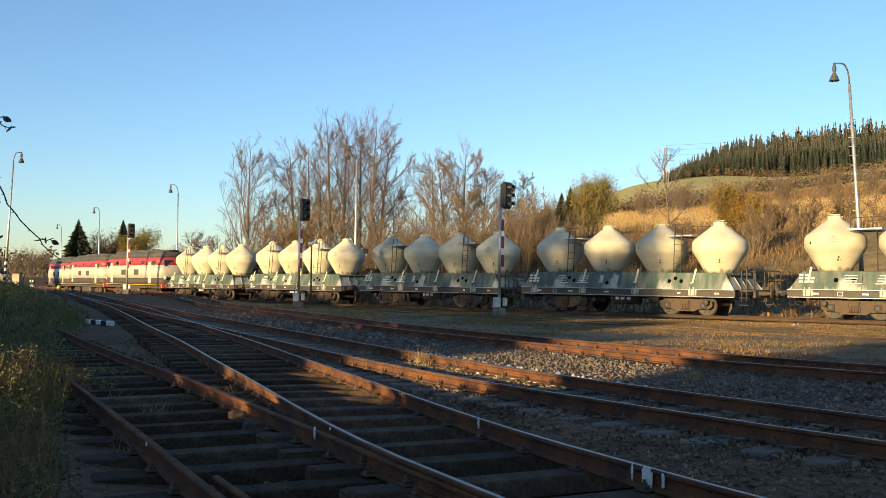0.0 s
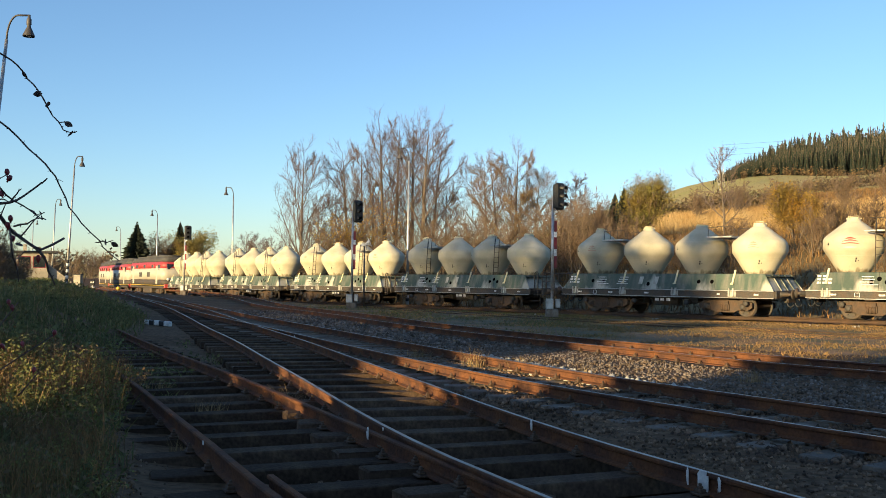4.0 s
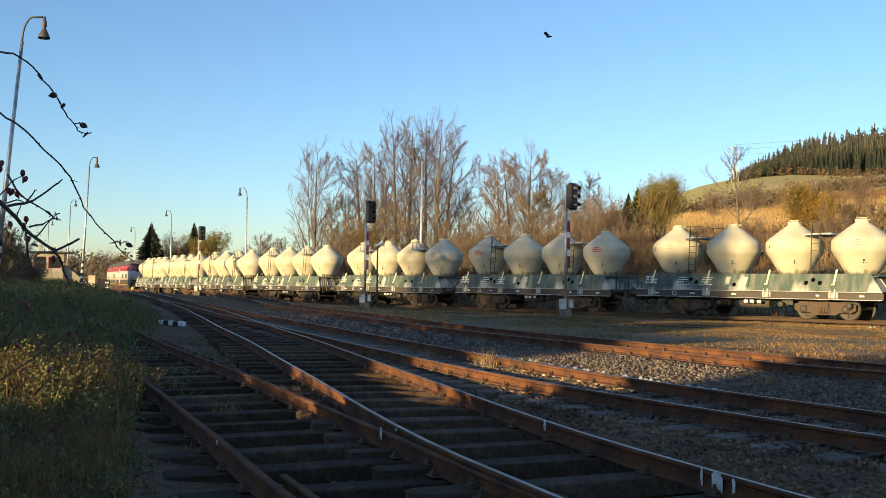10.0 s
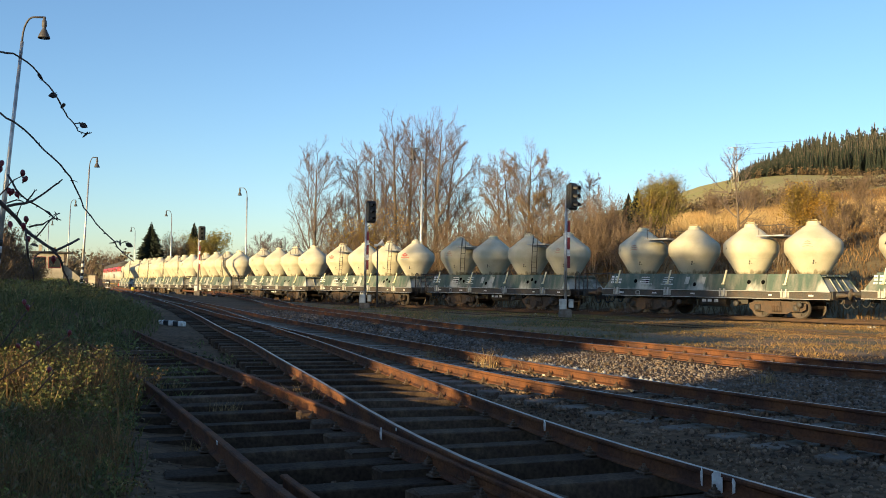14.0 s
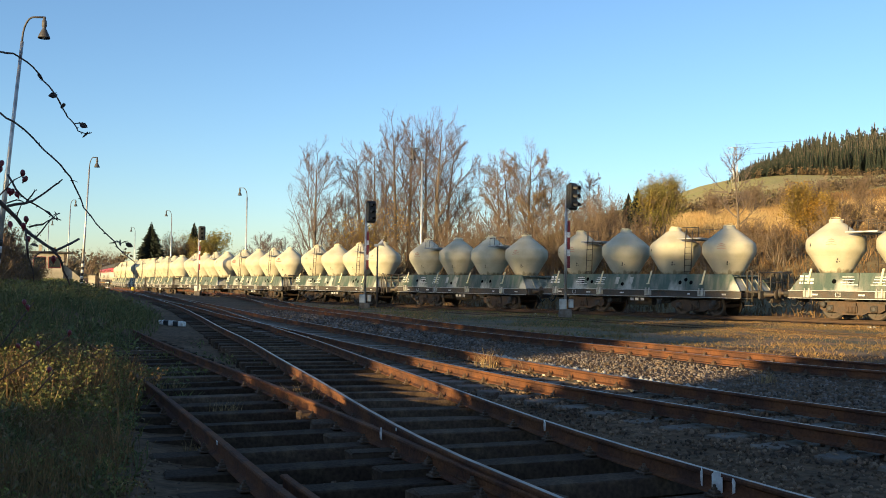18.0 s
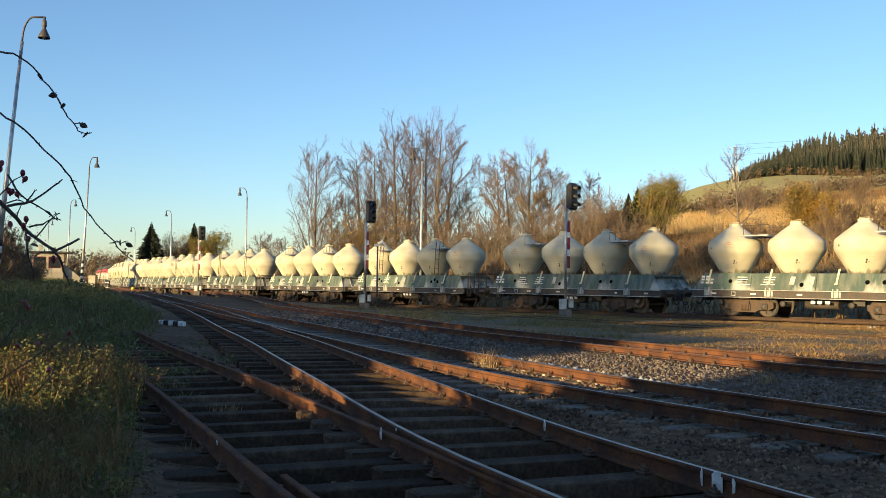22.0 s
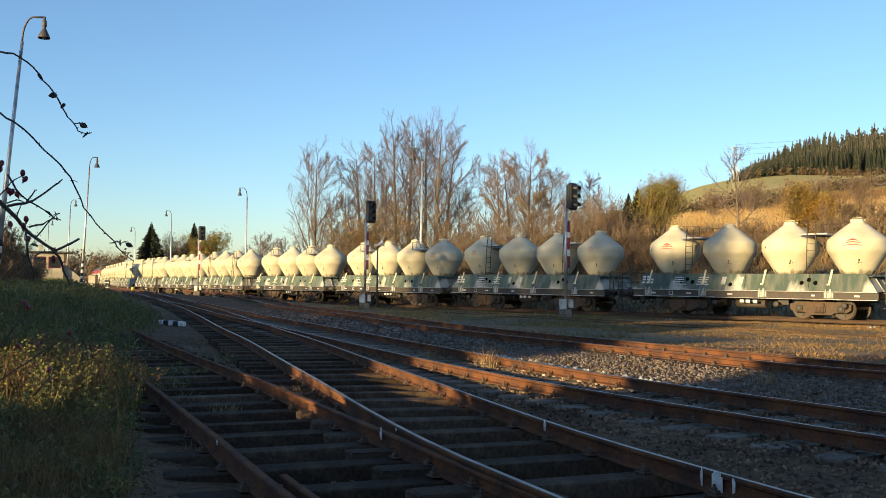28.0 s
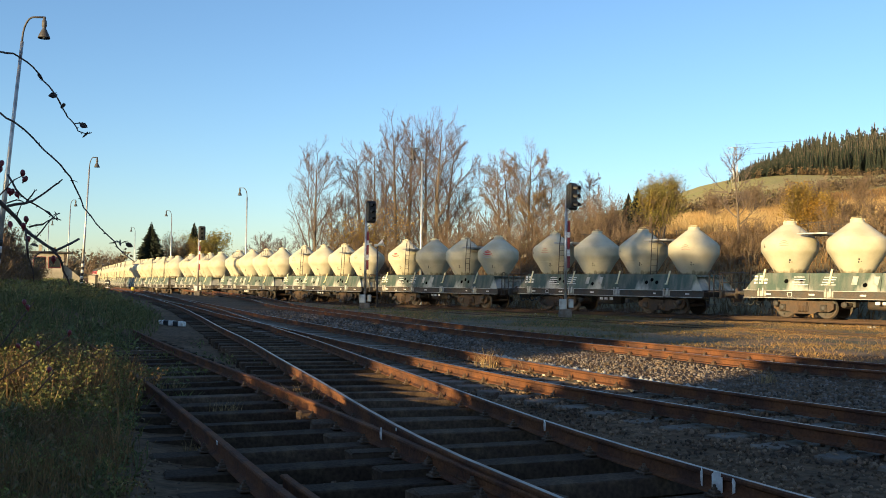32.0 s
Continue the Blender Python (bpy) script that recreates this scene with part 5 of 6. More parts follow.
leafy(1166, 76, 5.8, 31, M_LEAF_G, "round bush with green and yellow autumn leaves", leaf_n=5, leaf_size=0.085, leaf_spread=0.25)
leafy(1436, 66, 3.7, 32, M_LEAF_Y, "bush covered in golden yellow leaves", leaf_n=6, leaf_size=0.075, leaf_spread=0.18)
leafy(372, 165, 8.6, 33, M_LEAF_G, "autumn tree with thin yellow-green leaves", leaf_n=4, leaf_size=0.13, leaf_spread=0.4)
leafy(310, 170, 8.4, 34, M_LEAF_B, "autumn tree with thin brown leaves", leaf_n=3, leaf_size=0.12, leaf_spread=0.4)
leafy(655, 82, 8.0, 35, M_LEAF_Y, "sparse yellow-leaved tree among bare ones", leaf_n=1, leaf_size=0.10, leaf_spread=0.3)

SHRUB_SEED = 100
for px, depth, h in ((430, 118, 4.5), (560, 80, 4.2), (600, 82, 5.5), (640, 80, 5.0), (690, 78, 5.2), (735, 80, 4.6), (790, 78, 5.5), (825, 76, 6.0), (850, 74, 6.6), (890, 72, 5.2), (930, 70, 5.0), (975, 70, 5.6), (1010, 70, 5.8), (1045, 68, 5.4), (1080, 70, 5.0), (1110, 66, 3.6), (1064, 73, 5.6), (1096, 75, 5.0), (1130, 70, 3.4), (1018, 76, 6.2), (1152, 66, 2.6), (1220, 64, 2.6), (1250, 62, 3.0), (1290, 62, 2.8), (1330, 62, 3.0), (1380, 60, 3.0), (1470, 60, 3.2), (1510, 70, 3.6), (1560, 62, 3.2), (1640, 64, 3.4), (1720, 64, 3.2), (640, 84, 6.5), (760, 84, 6.5), (1330, 130, 5.0), (1260, 130, 4.6), (1390, 128, 5.0), (1450, 126, 4.8), (1520, 124, 4.6), (1600, 122, 4.6), (1690, 120, 4.6), (330, 180, 6.0), (390, 175, 5.0), (275, 190, 5.5), (160, 240, 8.0), (190, 240, 8.5), (120, 230, 8.0), (210, 250, 7.0), (8, 48, 3.4), (30, 55, 3.2), (50, 64, 2.0), (60, 72, 1.7), (-20, 44, 3.6)):
    SHRUB_SEED += 1
    x, y = at_px(px, depth)
    build_tree("shrub", "tangled brown autumn shrub on the bank", x, y, h, SHRUB_SEED, stems=5, angle=0.6, shoots=(8, 5, 4), bare=0.05, ratio=0.5, wobble=0.13, leaf=M_LEAF_B, leaf_n=1, leaf_size=0.05, leaf_spread=0.25, category="shrub")


def spruce_geo(r, h, spread, whorls, per, broad=0.26):
    trunk, crown = Geo(), Geo()
    trunk.tube([(0, 0, 0), (0, 0, h)], [0.02 * h, 0.01], 6)
    for i in range(whorls):
        u = (i + r.random() * 0.6) / whorls
        z = h * (0.06 + 0.93 * u)
        reach = spread * (1 - u) ** 0.95 * r.uniform(0.8, 1.15) + 0.011 * h
        for k in range(per):
            a = TAU * (k + r.random()) / per
            z = h * (0.06 + 0.93 * u) + r.uniform(-0.6, 0.6) * h / whorls
            e = Vector((math.cos(a), math.sin(a), 0))
            tip = e * reach * r.uniform(0.75, 1.15) + Vector((0, 0, z - reach * r.uniform(0.15, 0.45)))
            base = Vector((0, 0, z))
            side = Vector((-e.y, e.x, 0)) * reach * broad
            mid = base.lerp(tip, 0.6)
            drop = Vector((0, 0, -0.22 * reach - 0.05))
            crown.add([base, mid + side, tip, mid - side, mid + drop], [(0, 1, 4), (1, 2, 4), (2, 3, 4), (3, 0, 4)])
    return trunk, crown


def build_spruce(px, depth, h, spread, seed, z=None):
    x, y = at_px(px, depth)
    r = random.Random(seed)
    t = thing("spruce", "dark green spruce behind the train", "conifer", pose(x, y, ground_z(x, y) - 0.2))
    trunk, crown = spruce_geo(r, h, spread, 64, 18, 0.13)
    part("trunk", trunk, M_BARK, t, fix=False)
    part("crown", crown, M_NEEDLE, t, fix=False)


build_spruce(267, 165, 11.2, 4.6, 1)
build_spruce(343, 172, 11.2, 3.6, 2)
build_spruce(1112, 150, 6.0, 2.2, 3)
build_spruce(1128, 152, 6.6, 2.3, 4)
build_spruce(1084, 150, 4.6, 2.0, 5)


def build_forest():
    r = random.Random(77)
    g, tr = Geo(), Geo()
    kinds = [spruce_geo(random.Random(k), 1.0, 0.135, 17, 5) for k in range(8)]
    bearings = (0.292, 0.306, 0.320, 0.335, 0.362, 0.392, 0.42, 0.46, 0.53, 0.60)
    tops = (42.8, 46.2, 49.2, 52.4, 57.4, 60.2, 62.2, 64.5, 68.2, 71.2)     # crest line of the wood at 370 m
    for row in range(11):
        depth = 366 + row * 7
        for k in range(235):
            u = 0.292 + row * 0.0012 + 0.00132 * k + r.uniform(-0.0022, 0.0022)
            x, y = u * depth, depth + r.uniform(-3, 3)
            z = ground_z(x, y) - 0.5
            crest = 1.49 + (float(np.interp(u, bearings, tops)) - 1.49) * depth / 370
            h = (crest - z) * (0.62 + 0.38 * row / 10) * r.uniform(0.62, 1.07)
            if h < 2.2:
                continue
            trunk, crown = kinds[r.randrange(8)]
            a = r.uniform(0, TAU)
            c, s = math.cos(a), math.sin(a)
            wide = r.uniform(0.75, 1.25) * (1.0 if h > 7 else 1.5)
            lift = r.uniform(0.0, 0.22) if row < 2 else 0.0
            for src, dst in ((trunk, tr), (crown, g)):
                up, broad = (lift, wide) if dst is g else (0.0, 0.4)
                dst.add([(x + (p[0] * c - p[1] * s) * h * broad, y + (p[0] * s + p[1] * c) * h * broad, z + (up + p[2] * (1 - up)) * h) for p in src.v], src.f)
    edge = Geo()
    for k in range(150):
        u = 0.32 + 0.28 * r.random() ** 0.8
        x, y = u * 362, 362 + r.uniform(-6, 3)
        z = ground_z(x, y)
        leaf_quads(edge, [Vector((x, y, z + q * r.uniform(1.0, 3.2))) for q in (0.1, 0.3, 0.5, 0.7, 0.9)], r, 7, 0.45, 0.7)
    ob = part("forest_edge", edge, M_LEAF_B, None, fix=False)
    tagged(ob, "brown bushes along the foot of the forest", "bushes", kind="stuff")
    ob = part("forest", g, M_NEEDLE, None, fix=False)
    tagged(ob, "dark spruce forest along the top of the hill", "forest", kind="stuff")
    ob = part("forest_trunks", tr, M_BARK, None, fix=False)
    tagged(ob, "bare trunks of the hilltop spruce forest", "forest", kind="stuff")


build_forest()

# ---------------------------------------------------------------- unseen trees and hedge behind the camera, added to shade the yard


def shade_tree(along, across, h, width, low, seed, dense=520, leaf=0.75):
    """An unseen tree or hedge towards the sun, added for its shade: along is metres towards the sun, across to the
    right of the light's way.
    """
    a = radians(SUN_AZ)
    x = -along * math.sin(a) + across * math.cos(a)
    y = -along * math.cos(a) - across * math.sin(a)
    r = random.Random(seed)
    t = thing("dense_tree", "unseen tree or hedge behind the viewpoint, added to shade the yard", "tree", pose(x, y, -0.2))
    part("trunk", Geo().tube([(0, 0, 0), (0.1, 0, h * 0.5), (0, 0.1, h * 0.9)], [0.35, 0.25, 0.05], 8), M_BARK, t)
    g = Geo()
    for k in range(int(dense * width)):
        z = low + (h - low) * r.random()
        rad = width * (1.0 - 0.45 * max(0.0, (z - low) / (h - low) - 0.45) / 0.55) * math.sqrt(r.random())
        an = r.uniform(0, TAU)
        leaf_quads(g, [Vector((rad * math.cos(an), rad * math.sin(an), z))], r, 3, leaf, 0.4)
    part("crown", g, M_LEAF_B, t, fix=False)


for k in range(9):
    shade_tree(40 + 2 * (k % 2), -42.6 + 1.72 * k, 17.4 + 0.3 * (k % 3), 1.75, 0.3, 300 + k, 340, 0.3)
for across, h, wide in ((-27.0, 16.9, 1.4), (-25.4, 16.2, 1.1), (-24.2, 14.9, 0.9), (-23.2, 14.0, 1.0), (-22.1, 14.3, 0.8), (-21.0, 16.3, 1.1)):
    shade_tree(40, across, h, wide, 0.3, 320 + int(h * 10), 330, 0.4)
for k in range(3):
    shade_tree(40, -19.0 + 1.1 * k, 10.2, 1.0, 0.2, 330 + k, 330)
for k in range(3):
    shade_tree(40, -15.6 + 1.2 * k, 8.9, 0.9, 0.2, 335 + k, 300)
for k in range(9):
    shade_tree(23 + 3 * (k % 2), -4.9 + 3.0 * k, 7.5 + 0.3 * (k % 2), 2.4, 0.2, 340 + k, 420)
for k in range(10):
    shade_tree(40 + 2 * (k % 2), -47.0 - 3.2 * k, 12.3 + 0.3 * (k % 2), 2.2, 0.3, 360 + k, 300)
for k in range(6):
    shade_tree(7.2 + 0.8 * (k % 2), -14.2 + 1.7 * k, 2.05, 1.1, 0.1, 380 + k, 26 if k < 4 else 900, 0.25)

# ---------------------------------------------------------------- scattered stuff: stones, grass, reeds


def np_mesh(name, verts, faces, material, smooth_faces=False):
    """A mesh from arrays: verts (n, 3), faces (m, k) with k corners each."""
    me = bpy.data.meshes.new(name)
    n, m, k = len(verts), len(faces), faces.shape[1]
    me.vertices.add(n)
    me.vertices.foreach_set("co", verts.astype(np.float32).ravel())
    me.loops.add(m * k)
    me.loops.foreach_set("vertex_index", faces.astype(np.int32).ravel())
    me.polygons.add(m)
    me.polygons.foreach_set("loop_start", np.arange(0, m * k, k, dtype=np.int32))
    me.polygons.foreach_set("loop_total", np.full(m, k, dtype=np.int32))
    if smooth_faces:
        me.polygons.foreach_set("use_smooth", np.ones(m, dtype=bool))
    me.materials.append(material)
    me.update()
    me.validate()
    return me


def stuff(name, me, label, category):
    return tagged(new(name, me), label, category, kind="stuff")


def blades(points, height, width, rng, lean=0.35, bend=0.25):
    """Grass blades as bent tapering strips: 5 vertices, 2 faces (a quad as two triangles and a tip)."""
    n = len(points)
    a = rng.uniform(0, TAU, n)
    side = np.stack([np.cos(a), np.sin(a), np.zeros(n)], 1)
    la = rng.uniform(0, TAU, n)
    ln = rng.uniform(0, lean, n)
    h = height * rng.uniform(0.55, 1.25, n)
    w = width * rng.uniform(0.7, 1.3, n)
    d = np.stack([np.cos(la) * ln, np.sin(la) * ln, np.ones(n)], 1)
    mid = points + d * (h * 0.55)[:, None]
    tip = points + d * h[:, None] + np.stack([np.cos(la), np.sin(la), -0.3 * np.ones(n)], 1) * (h * bend * rng.uniform(0.2, 1, n))[:, None]
    s = side * w[:, None] / 2
    v = np.stack([points - s, points + s, mid - s * 0.8, mid + s * 0.8, tip], 1).reshape(-1, 3)
    base = (np.arange(n) * 5)[:, None]
    f = np.concatenate([base + np.array([[0, 1, 3]]), base + np.array([[0, 3, 2]]), base + np.array([[2, 3, 4]])], 0)
    return v, f


def patch(rng, n, x0, x1, y0, y1, keep, drop=0.03):
    """Random places on the ground where keep(x, y) holds (a share from 0 to 1)."""
    outp = []
    while len(outp) < n:
        for x, y, luck in rng.random((4000, 3)).tolist():
            x, y = x0 + (x1 - x0) * x, y0 + (y1 - y0) * y
            if luck < keep(x, y):
                outp.append((x, y, ground_z(x, y) - drop))
    return np.array(outp[:n])


def leaflets(name, label, n, box, keep, tall, size, material, seed):
    """Small loose leaves that fill the lower part of a growth, turned every way."""
    rng = np.random.default_rng(seed)
    p = patch(rng, n, *box, keep, 0.0)
    p[:, 2] += tall * rng.random(n) ** 1.3
    a, b = rng.normal(size=(n, 3)), rng.normal(size=(n, 3))
    a /= np.linalg.norm(a, axis=1)[:, None]
    b -= a * (a * b).sum(1)[:, None]
    b /= np.linalg.norm(b, axis=1)[:, None]
    s = size * rng.uniform(0.5, 1.4, (n, 1))
    v = np.stack([p - a * s, p + b * s * 0.45, p + a * s, p - b * s * 0.45], 1).reshape(-1, 3)
    k = (np.arange(n) * 4)[:, None]
    stuff(name, np_mesh(name, v, np.concatenate([k + np.array([[0, 1, 2]]), k + np.array([[0, 2, 3]])], 0), material), label, "weeds")


def clump(x, y, s=0.5, seed=0.0):
    return max(0.0, 0.5 + 1.4 * noise.noise((x * s, y * s, seed)))


def grass(name, label, n, box, keep, height, width, material, seed, lean=0.4, bend=0.3):
    rng = np.random.default_rng(seed)
    v, f = blades(patch(rng, n, *box, keep), height, width, rng, lean, bend)
    stuff(name, np_mesh(name, v, f, material), label, "grass")


def near_line(x, y):
    return behind_line(x, y)[0]


def left_bank(x, y):
    edge = -bank_edge(y) - 0.3
    return smooth(edge - x, -0.6, 0.8)


grass("tall_grass", "tall dark green grass on the embankment", 42000, (-26, -5.5, 13, 48), lambda x, y: left_bank(x, y), 0.38, 0.026, M_GRASS, 11, 0.8, 0.5)
grass("bank_growth", "rank grass along the far embankment", 9000, (-48, -12, 46, 120), lambda x, y: left_bank(x, y), 0.45, 0.06, M_GRASS, 111, 0.8, 0.5)
grass("dry_stalks", "dry straw stalks in the embankment grass", 2500, (-22, -5.0, 9, 40), lambda x, y: left_bank(x, y) * clump(x, y, 0.8), 0.55, 0.010, M_STRAW, 12, 0.25, 0.15)


def near_weeds(x, y):
    return smooth(-x - (0.02 + 0.31 * y), -0.15, 0.5) * (1 - smooth(y, 14, 18)) * (1.0 if -x < 0.475 * y + 0.3 else 0.0)


def tall_weeds(x, y):
    return near_weeds(x, y) * smooth(y, 8.3, 9.6)


def low_weeds(x, y):
    return near_weeds(x, y) * (1 - smooth(y, 8.0, 9.4))


NEAR = (-9, -1.3, 3.4, 17)
grass("weed_grass", "green and yellow weeds beside the siding", 5600, NEAR, lambda x, y: tall_weeds(x, y) * clump(x, y, 0.9, 2), 0.26, 0.020, M_WEED, 13, 0.9, 0.5)
grass("dry_weeds", "dry brown weed stalks beside the siding", 1900, NEAR, lambda x, y: tall_weeds(x, y) * clump(x, y, 1.1, 4) ** 2, 0.55, 0.010, M_BANK, 14, 0.3, 0.15)
grass("low_weeds", "low dark weeds and dead stalks near the viewpoint", 4200, NEAR, lambda x, y: low_weeds(x, y) * clump(x, y, 1.3, 2), 0.17, 0.012, M_GRASS, 15, 0.9, 0.5)
grass("dead_stalks", "short reddish dead stalks near the viewpoint", 2400, NEAR, lambda x, y: low_weeds(x, y) * clump(x, y, 1.3, 6) ** 2, 0.30, 0.006, M_BANK, 16, 0.4, 0.2)
leaflets("weed_leaves", "small green weed leaves beside the siding", 5000, NEAR, lambda x, y: tall_weeds(x, y) * clump(x, y, 1.1, 8), 0.40, 0.021, M_WEED, 131)
leaflets("dead_leaves", "brown dead weed leaves beside the siding", 3800, NEAR, lambda x, y: near_weeds(x, y) * clump(x, y, 0.9, 5), 0.30, 0.022, M_LEAF_B, 132)
leaflets("low_leaves", "low dark weed leaves near the viewpoint", 3600, NEAR, lambda x, y: low_weeds(x, y) * clump(x, y, 1.4, 9), 0.12, 0.022, M_GRASS, 135)
leaflets("bank_leaves", "dark green undergrowth leaves on the embankment", 15000, (-26, -5.5, 13, 48), lambda x, y: left_bank(x, y) * clump(x, y, 0.6, 6), 0.62, 0.06, M_GRASS, 133)
leaflets("siding_leaves", "low leafy weeds growing over the siding", 2600, (-8.5, -3.2, 12, 24), lambda x, y: clump(x, y, 0.8, 3) - 0.55 if abs(x - X1(y)) < 2.2 else 0.0, 0.22, 0.035, M_GRASS, 134)


def verge(x, y):
    d = near_line(x, y)
    if d > -0.95 or x < X4(y) + 1.0:
        return 0.0
    return (0.35 + 0.65 * smooth(x / y, 0.05, 0.22)) * min(1.0, 0.09 + clump(x, y, 0.35, 2) ** 1.5 * clump(x, y, 1.6, 9) * 1.9)


grass("verge_grass", "short yellow autumn grass between the tracks", 85000, (-12, 32, 14, 62), verge, 0.095, 0.018, M_SWARD, 15, 0.8, 0.5)
grass("green_verge", "thin green grass along the main track", 11000, (-8, 10, 28, 58), lambda x, y: 2.0 * verge(x, y) * (1 - smooth(x / y, 0.12, 0.24)), 0.12, 0.022, M_GRASS, 16, 0.8, 0.5)


def bank(x, y):
    d = near_line(x, y)
    return 1.0 if 3.2 < d < 56 and -0.3 < x / y < 0.52 else 0.0


grass("bank_grass", "long dry brown grass on the railway bank", 52000, (-20, 62, 30, 125), bank, 0.60, 0.05, M_BANK, 17, 0.6, 0.5)


def reeds(x, y):
    d = near_line(x, y)
    u = x / y
    return (smooth(d, 46, 54) * (1 - smooth(d, 76, 84)) * smooth(u, 0.20, 0.25) if u < 0.6 else 0.0) * (0.25 + clump(x, y, 0.08, 7))


grass("reed_bed", "pale golden dry reeds along the slope", 46000, (14, 85, 66, 165), reeds, 1.45, 0.055, M_REED, 18, 0.35, 0.3)
grass("field_grass", "tall dry grass on the upper slope", 16000, (15, 110, 70, 210), lambda x, y: 1.0 if 0.15 < x / y < 0.6 and 80 < near_line(x, y) < 118 else 0.0, 0.8, 0.11, M_BANK, 19, 0.5, 0.3)


def build_scrub():
    """Low brown bushes in two bands across the slope."""
    r = random.Random(64)
    g = Geo()
    made = 0
    while made < 330:
        u, depth = r.uniform(0.20, 0.62), r.uniform(120, 300)
        x, y = u * depth, depth
        d = near_line(x, y)
        lower = 84 < d < 110 and u < 0.385
        upper = 122 < d < 170 and u > 0.40
        if not (lower or upper) or noise.noise((x * 0.05, y * 0.05, 4)) < -0.15:
            continue
        made += 1
        z, h = ground_z(x, y), r.uniform(1.4, 3.2)
        leaf_quads(g, [Vector((x + r.gauss(0, 0.8), y + r.gauss(0, 0.8), z + h * q)) for q in (0.1, 0.25, 0.4, 0.55, 0.7, 0.85)], r, 9, 0.28, 0.5)
    stuff("slope_scrub", g.mesh("slope_scrub", M_SCRUB), "low brown scrub in bands across the hillside", "scrub")


build_scrub()

# dry tufts among the rails
TUFTS = [(0.85, 17.2, 0.42), (1.55, 16.6, 0.34), (-1.75, 12.2, 0.34), (-2.62, 11.8, 0.22), (2.45, 15.2, 0.25), (-3.9, 13.9, 0.25), (-4.6, 15.4, 0.28), (-0.2, 19.5, 0.2), (5.2, 15.4, 0.2), (-2.2, 9.0, 0.2)]


def tufts(places, n, spread, height, width, lean, material, label, seed):
    rng = np.random.default_rng(seed)
    pts, hs = [], []
    for x, y, h in places:
        pts.append(np.stack([rng.normal(x, spread, n), rng.normal(y, spread, n), np.full(n, ground_z(x, y))], 1))
        hs.append(np.full(n, h))
    v, f = blades(np.concatenate(pts), np.concatenate(hs) * height, width, rng, lean, 0.4)
    stuff("grass_tuft", np_mesh("grass_tuft", v, f, material), label, "grass tuft")


tufts(TUFTS, 70, 0.10, 1.0, 0.008, 0.55, M_STRAW, "dry straw-coloured grass tufts growing in the ballast", 500)
tufts([(-4.75, 15.0, 0.18), (-4.1, 14.0, 0.18), (-4.35, 16.2, 0.18), (-5.0, 16.6, 0.2), (-3.7, 13.2, 0.15)], 120, 0.22, 1.0, 0.02, 0.9, M_GRASS, "low green weed tufts between the sleepers", 560)


def rock_variants(n, seed):
    bm = bmesh.new()
    bmesh.ops.create_icosphere(bm, subdivisions=1, radius=1.0)
    v = np.array([tuple(p.co) for p in bm.verts])
    f = np.array([[q.index for q in face.verts] for face in bm.faces])
    bm.free()
    rng = np.random.default_rng(seed)
    return [v * rng.uniform(0.6, 1.0, (len(v), 1)) * rng.uniform(0.6, 1.15, 3) for k in range(n)], f


ROCKS, ROCK_FACES = rock_variants(8, 5)


def stones(name, label, places, size, material, seed):
    rng = np.random.default_rng(seed)
    vs, fs = [], []
    for i, p in enumerate(places):
        a, b = rng.uniform(0, TAU), rng.uniform(0, TAU)
        ca, sa, cb, sb = math.cos(a), math.sin(a), math.cos(b), math.sin(b)
        rot = np.array([[ca, -sa, 0], [sa, ca, 0], [0, 0, 1]]) @ np.array([[1, 0, 0], [0, cb, -sb], [0, sb, cb]])
        s = size * rng.uniform(0.5, 1.4)
        vs.append(ROCKS[i % 8] @ rot.T * s + p + np.array([0, 0, s * 0.25]))
        fs.append(ROCK_FACES + i * len(ROCKS[0]))
    stuff(name, np_mesh(name, np.concatenate(vs), np.concatenate(fs), material), label, "ballast")


def bed34(x, y):
    return 1.0 if X3(y) + 0.9 < x < X4(y) - 0.8 else 0.0


def bed3(x, y):
    return 1.0 if X3(y) - 1.5 < x < X3(y) + 1.3 else 0.0


def bed23(x, y):
    return 1.0 if X2(y) + 0.95 < x < X3(y) - 0.9 else 0.0


RNG = np.random.default_rng(9)
stones("ballast", "grey crushed-stone ballast between the yard tracks", patch(RNG, 13000, -4, 12, 7, 26, bed34, 0.0), 0.030, M_STONE, 21)
stones("ballast", "grey ballast further along the yard", patch(RNG, 3000, -12, 2, 24, 48, bed34, 0.0), 0.06, M_STONE, 22)
stones("ballast", "dark ballast under the concrete-sleeper track", patch(RNG, 6000, -2, 9, 5, 22, bed3, 0.0), 0.036, M_CINDER, 23)
stones("ballast", "small dark cinders between the rusty tracks", patch(RNG, 5000, -2, 7, 5, 18, bed23, 0.0), 0.022, M_CINDER, 24)
stones("ballast", "small dark cinders beside the wooden sleepers", patch(RNG, 4500, -6, 3, 4, 16, lambda x, y: 1.0 if X1(y) - 2.6 < x < X2(y) + 0.9 else 0.0, 0.0), 0.020, M_CINDER, 25)
stones("pale_stones", "heap of pale limestone rubble beside the rail", patch(RNG, 420, 0.3, 6, 12, 20, lambda x, y: 1.0 if X3(y) + 0.9 < x < X3(y) + 2.2 and 0.03 < x / y < 0.29 else 0.0, 0.0), 0.065, M_STONE_PALE, 26)
stones("rubble", "scattered white stones on the grass before the main track", patch(RNG, 26, -10, 20, 30, 60, lambda x, y: 1.0 if -3.5 < near_line(x, y) < -2.0 else 0.0, 0.0), 0.07, M_STONE_PALE, 27)

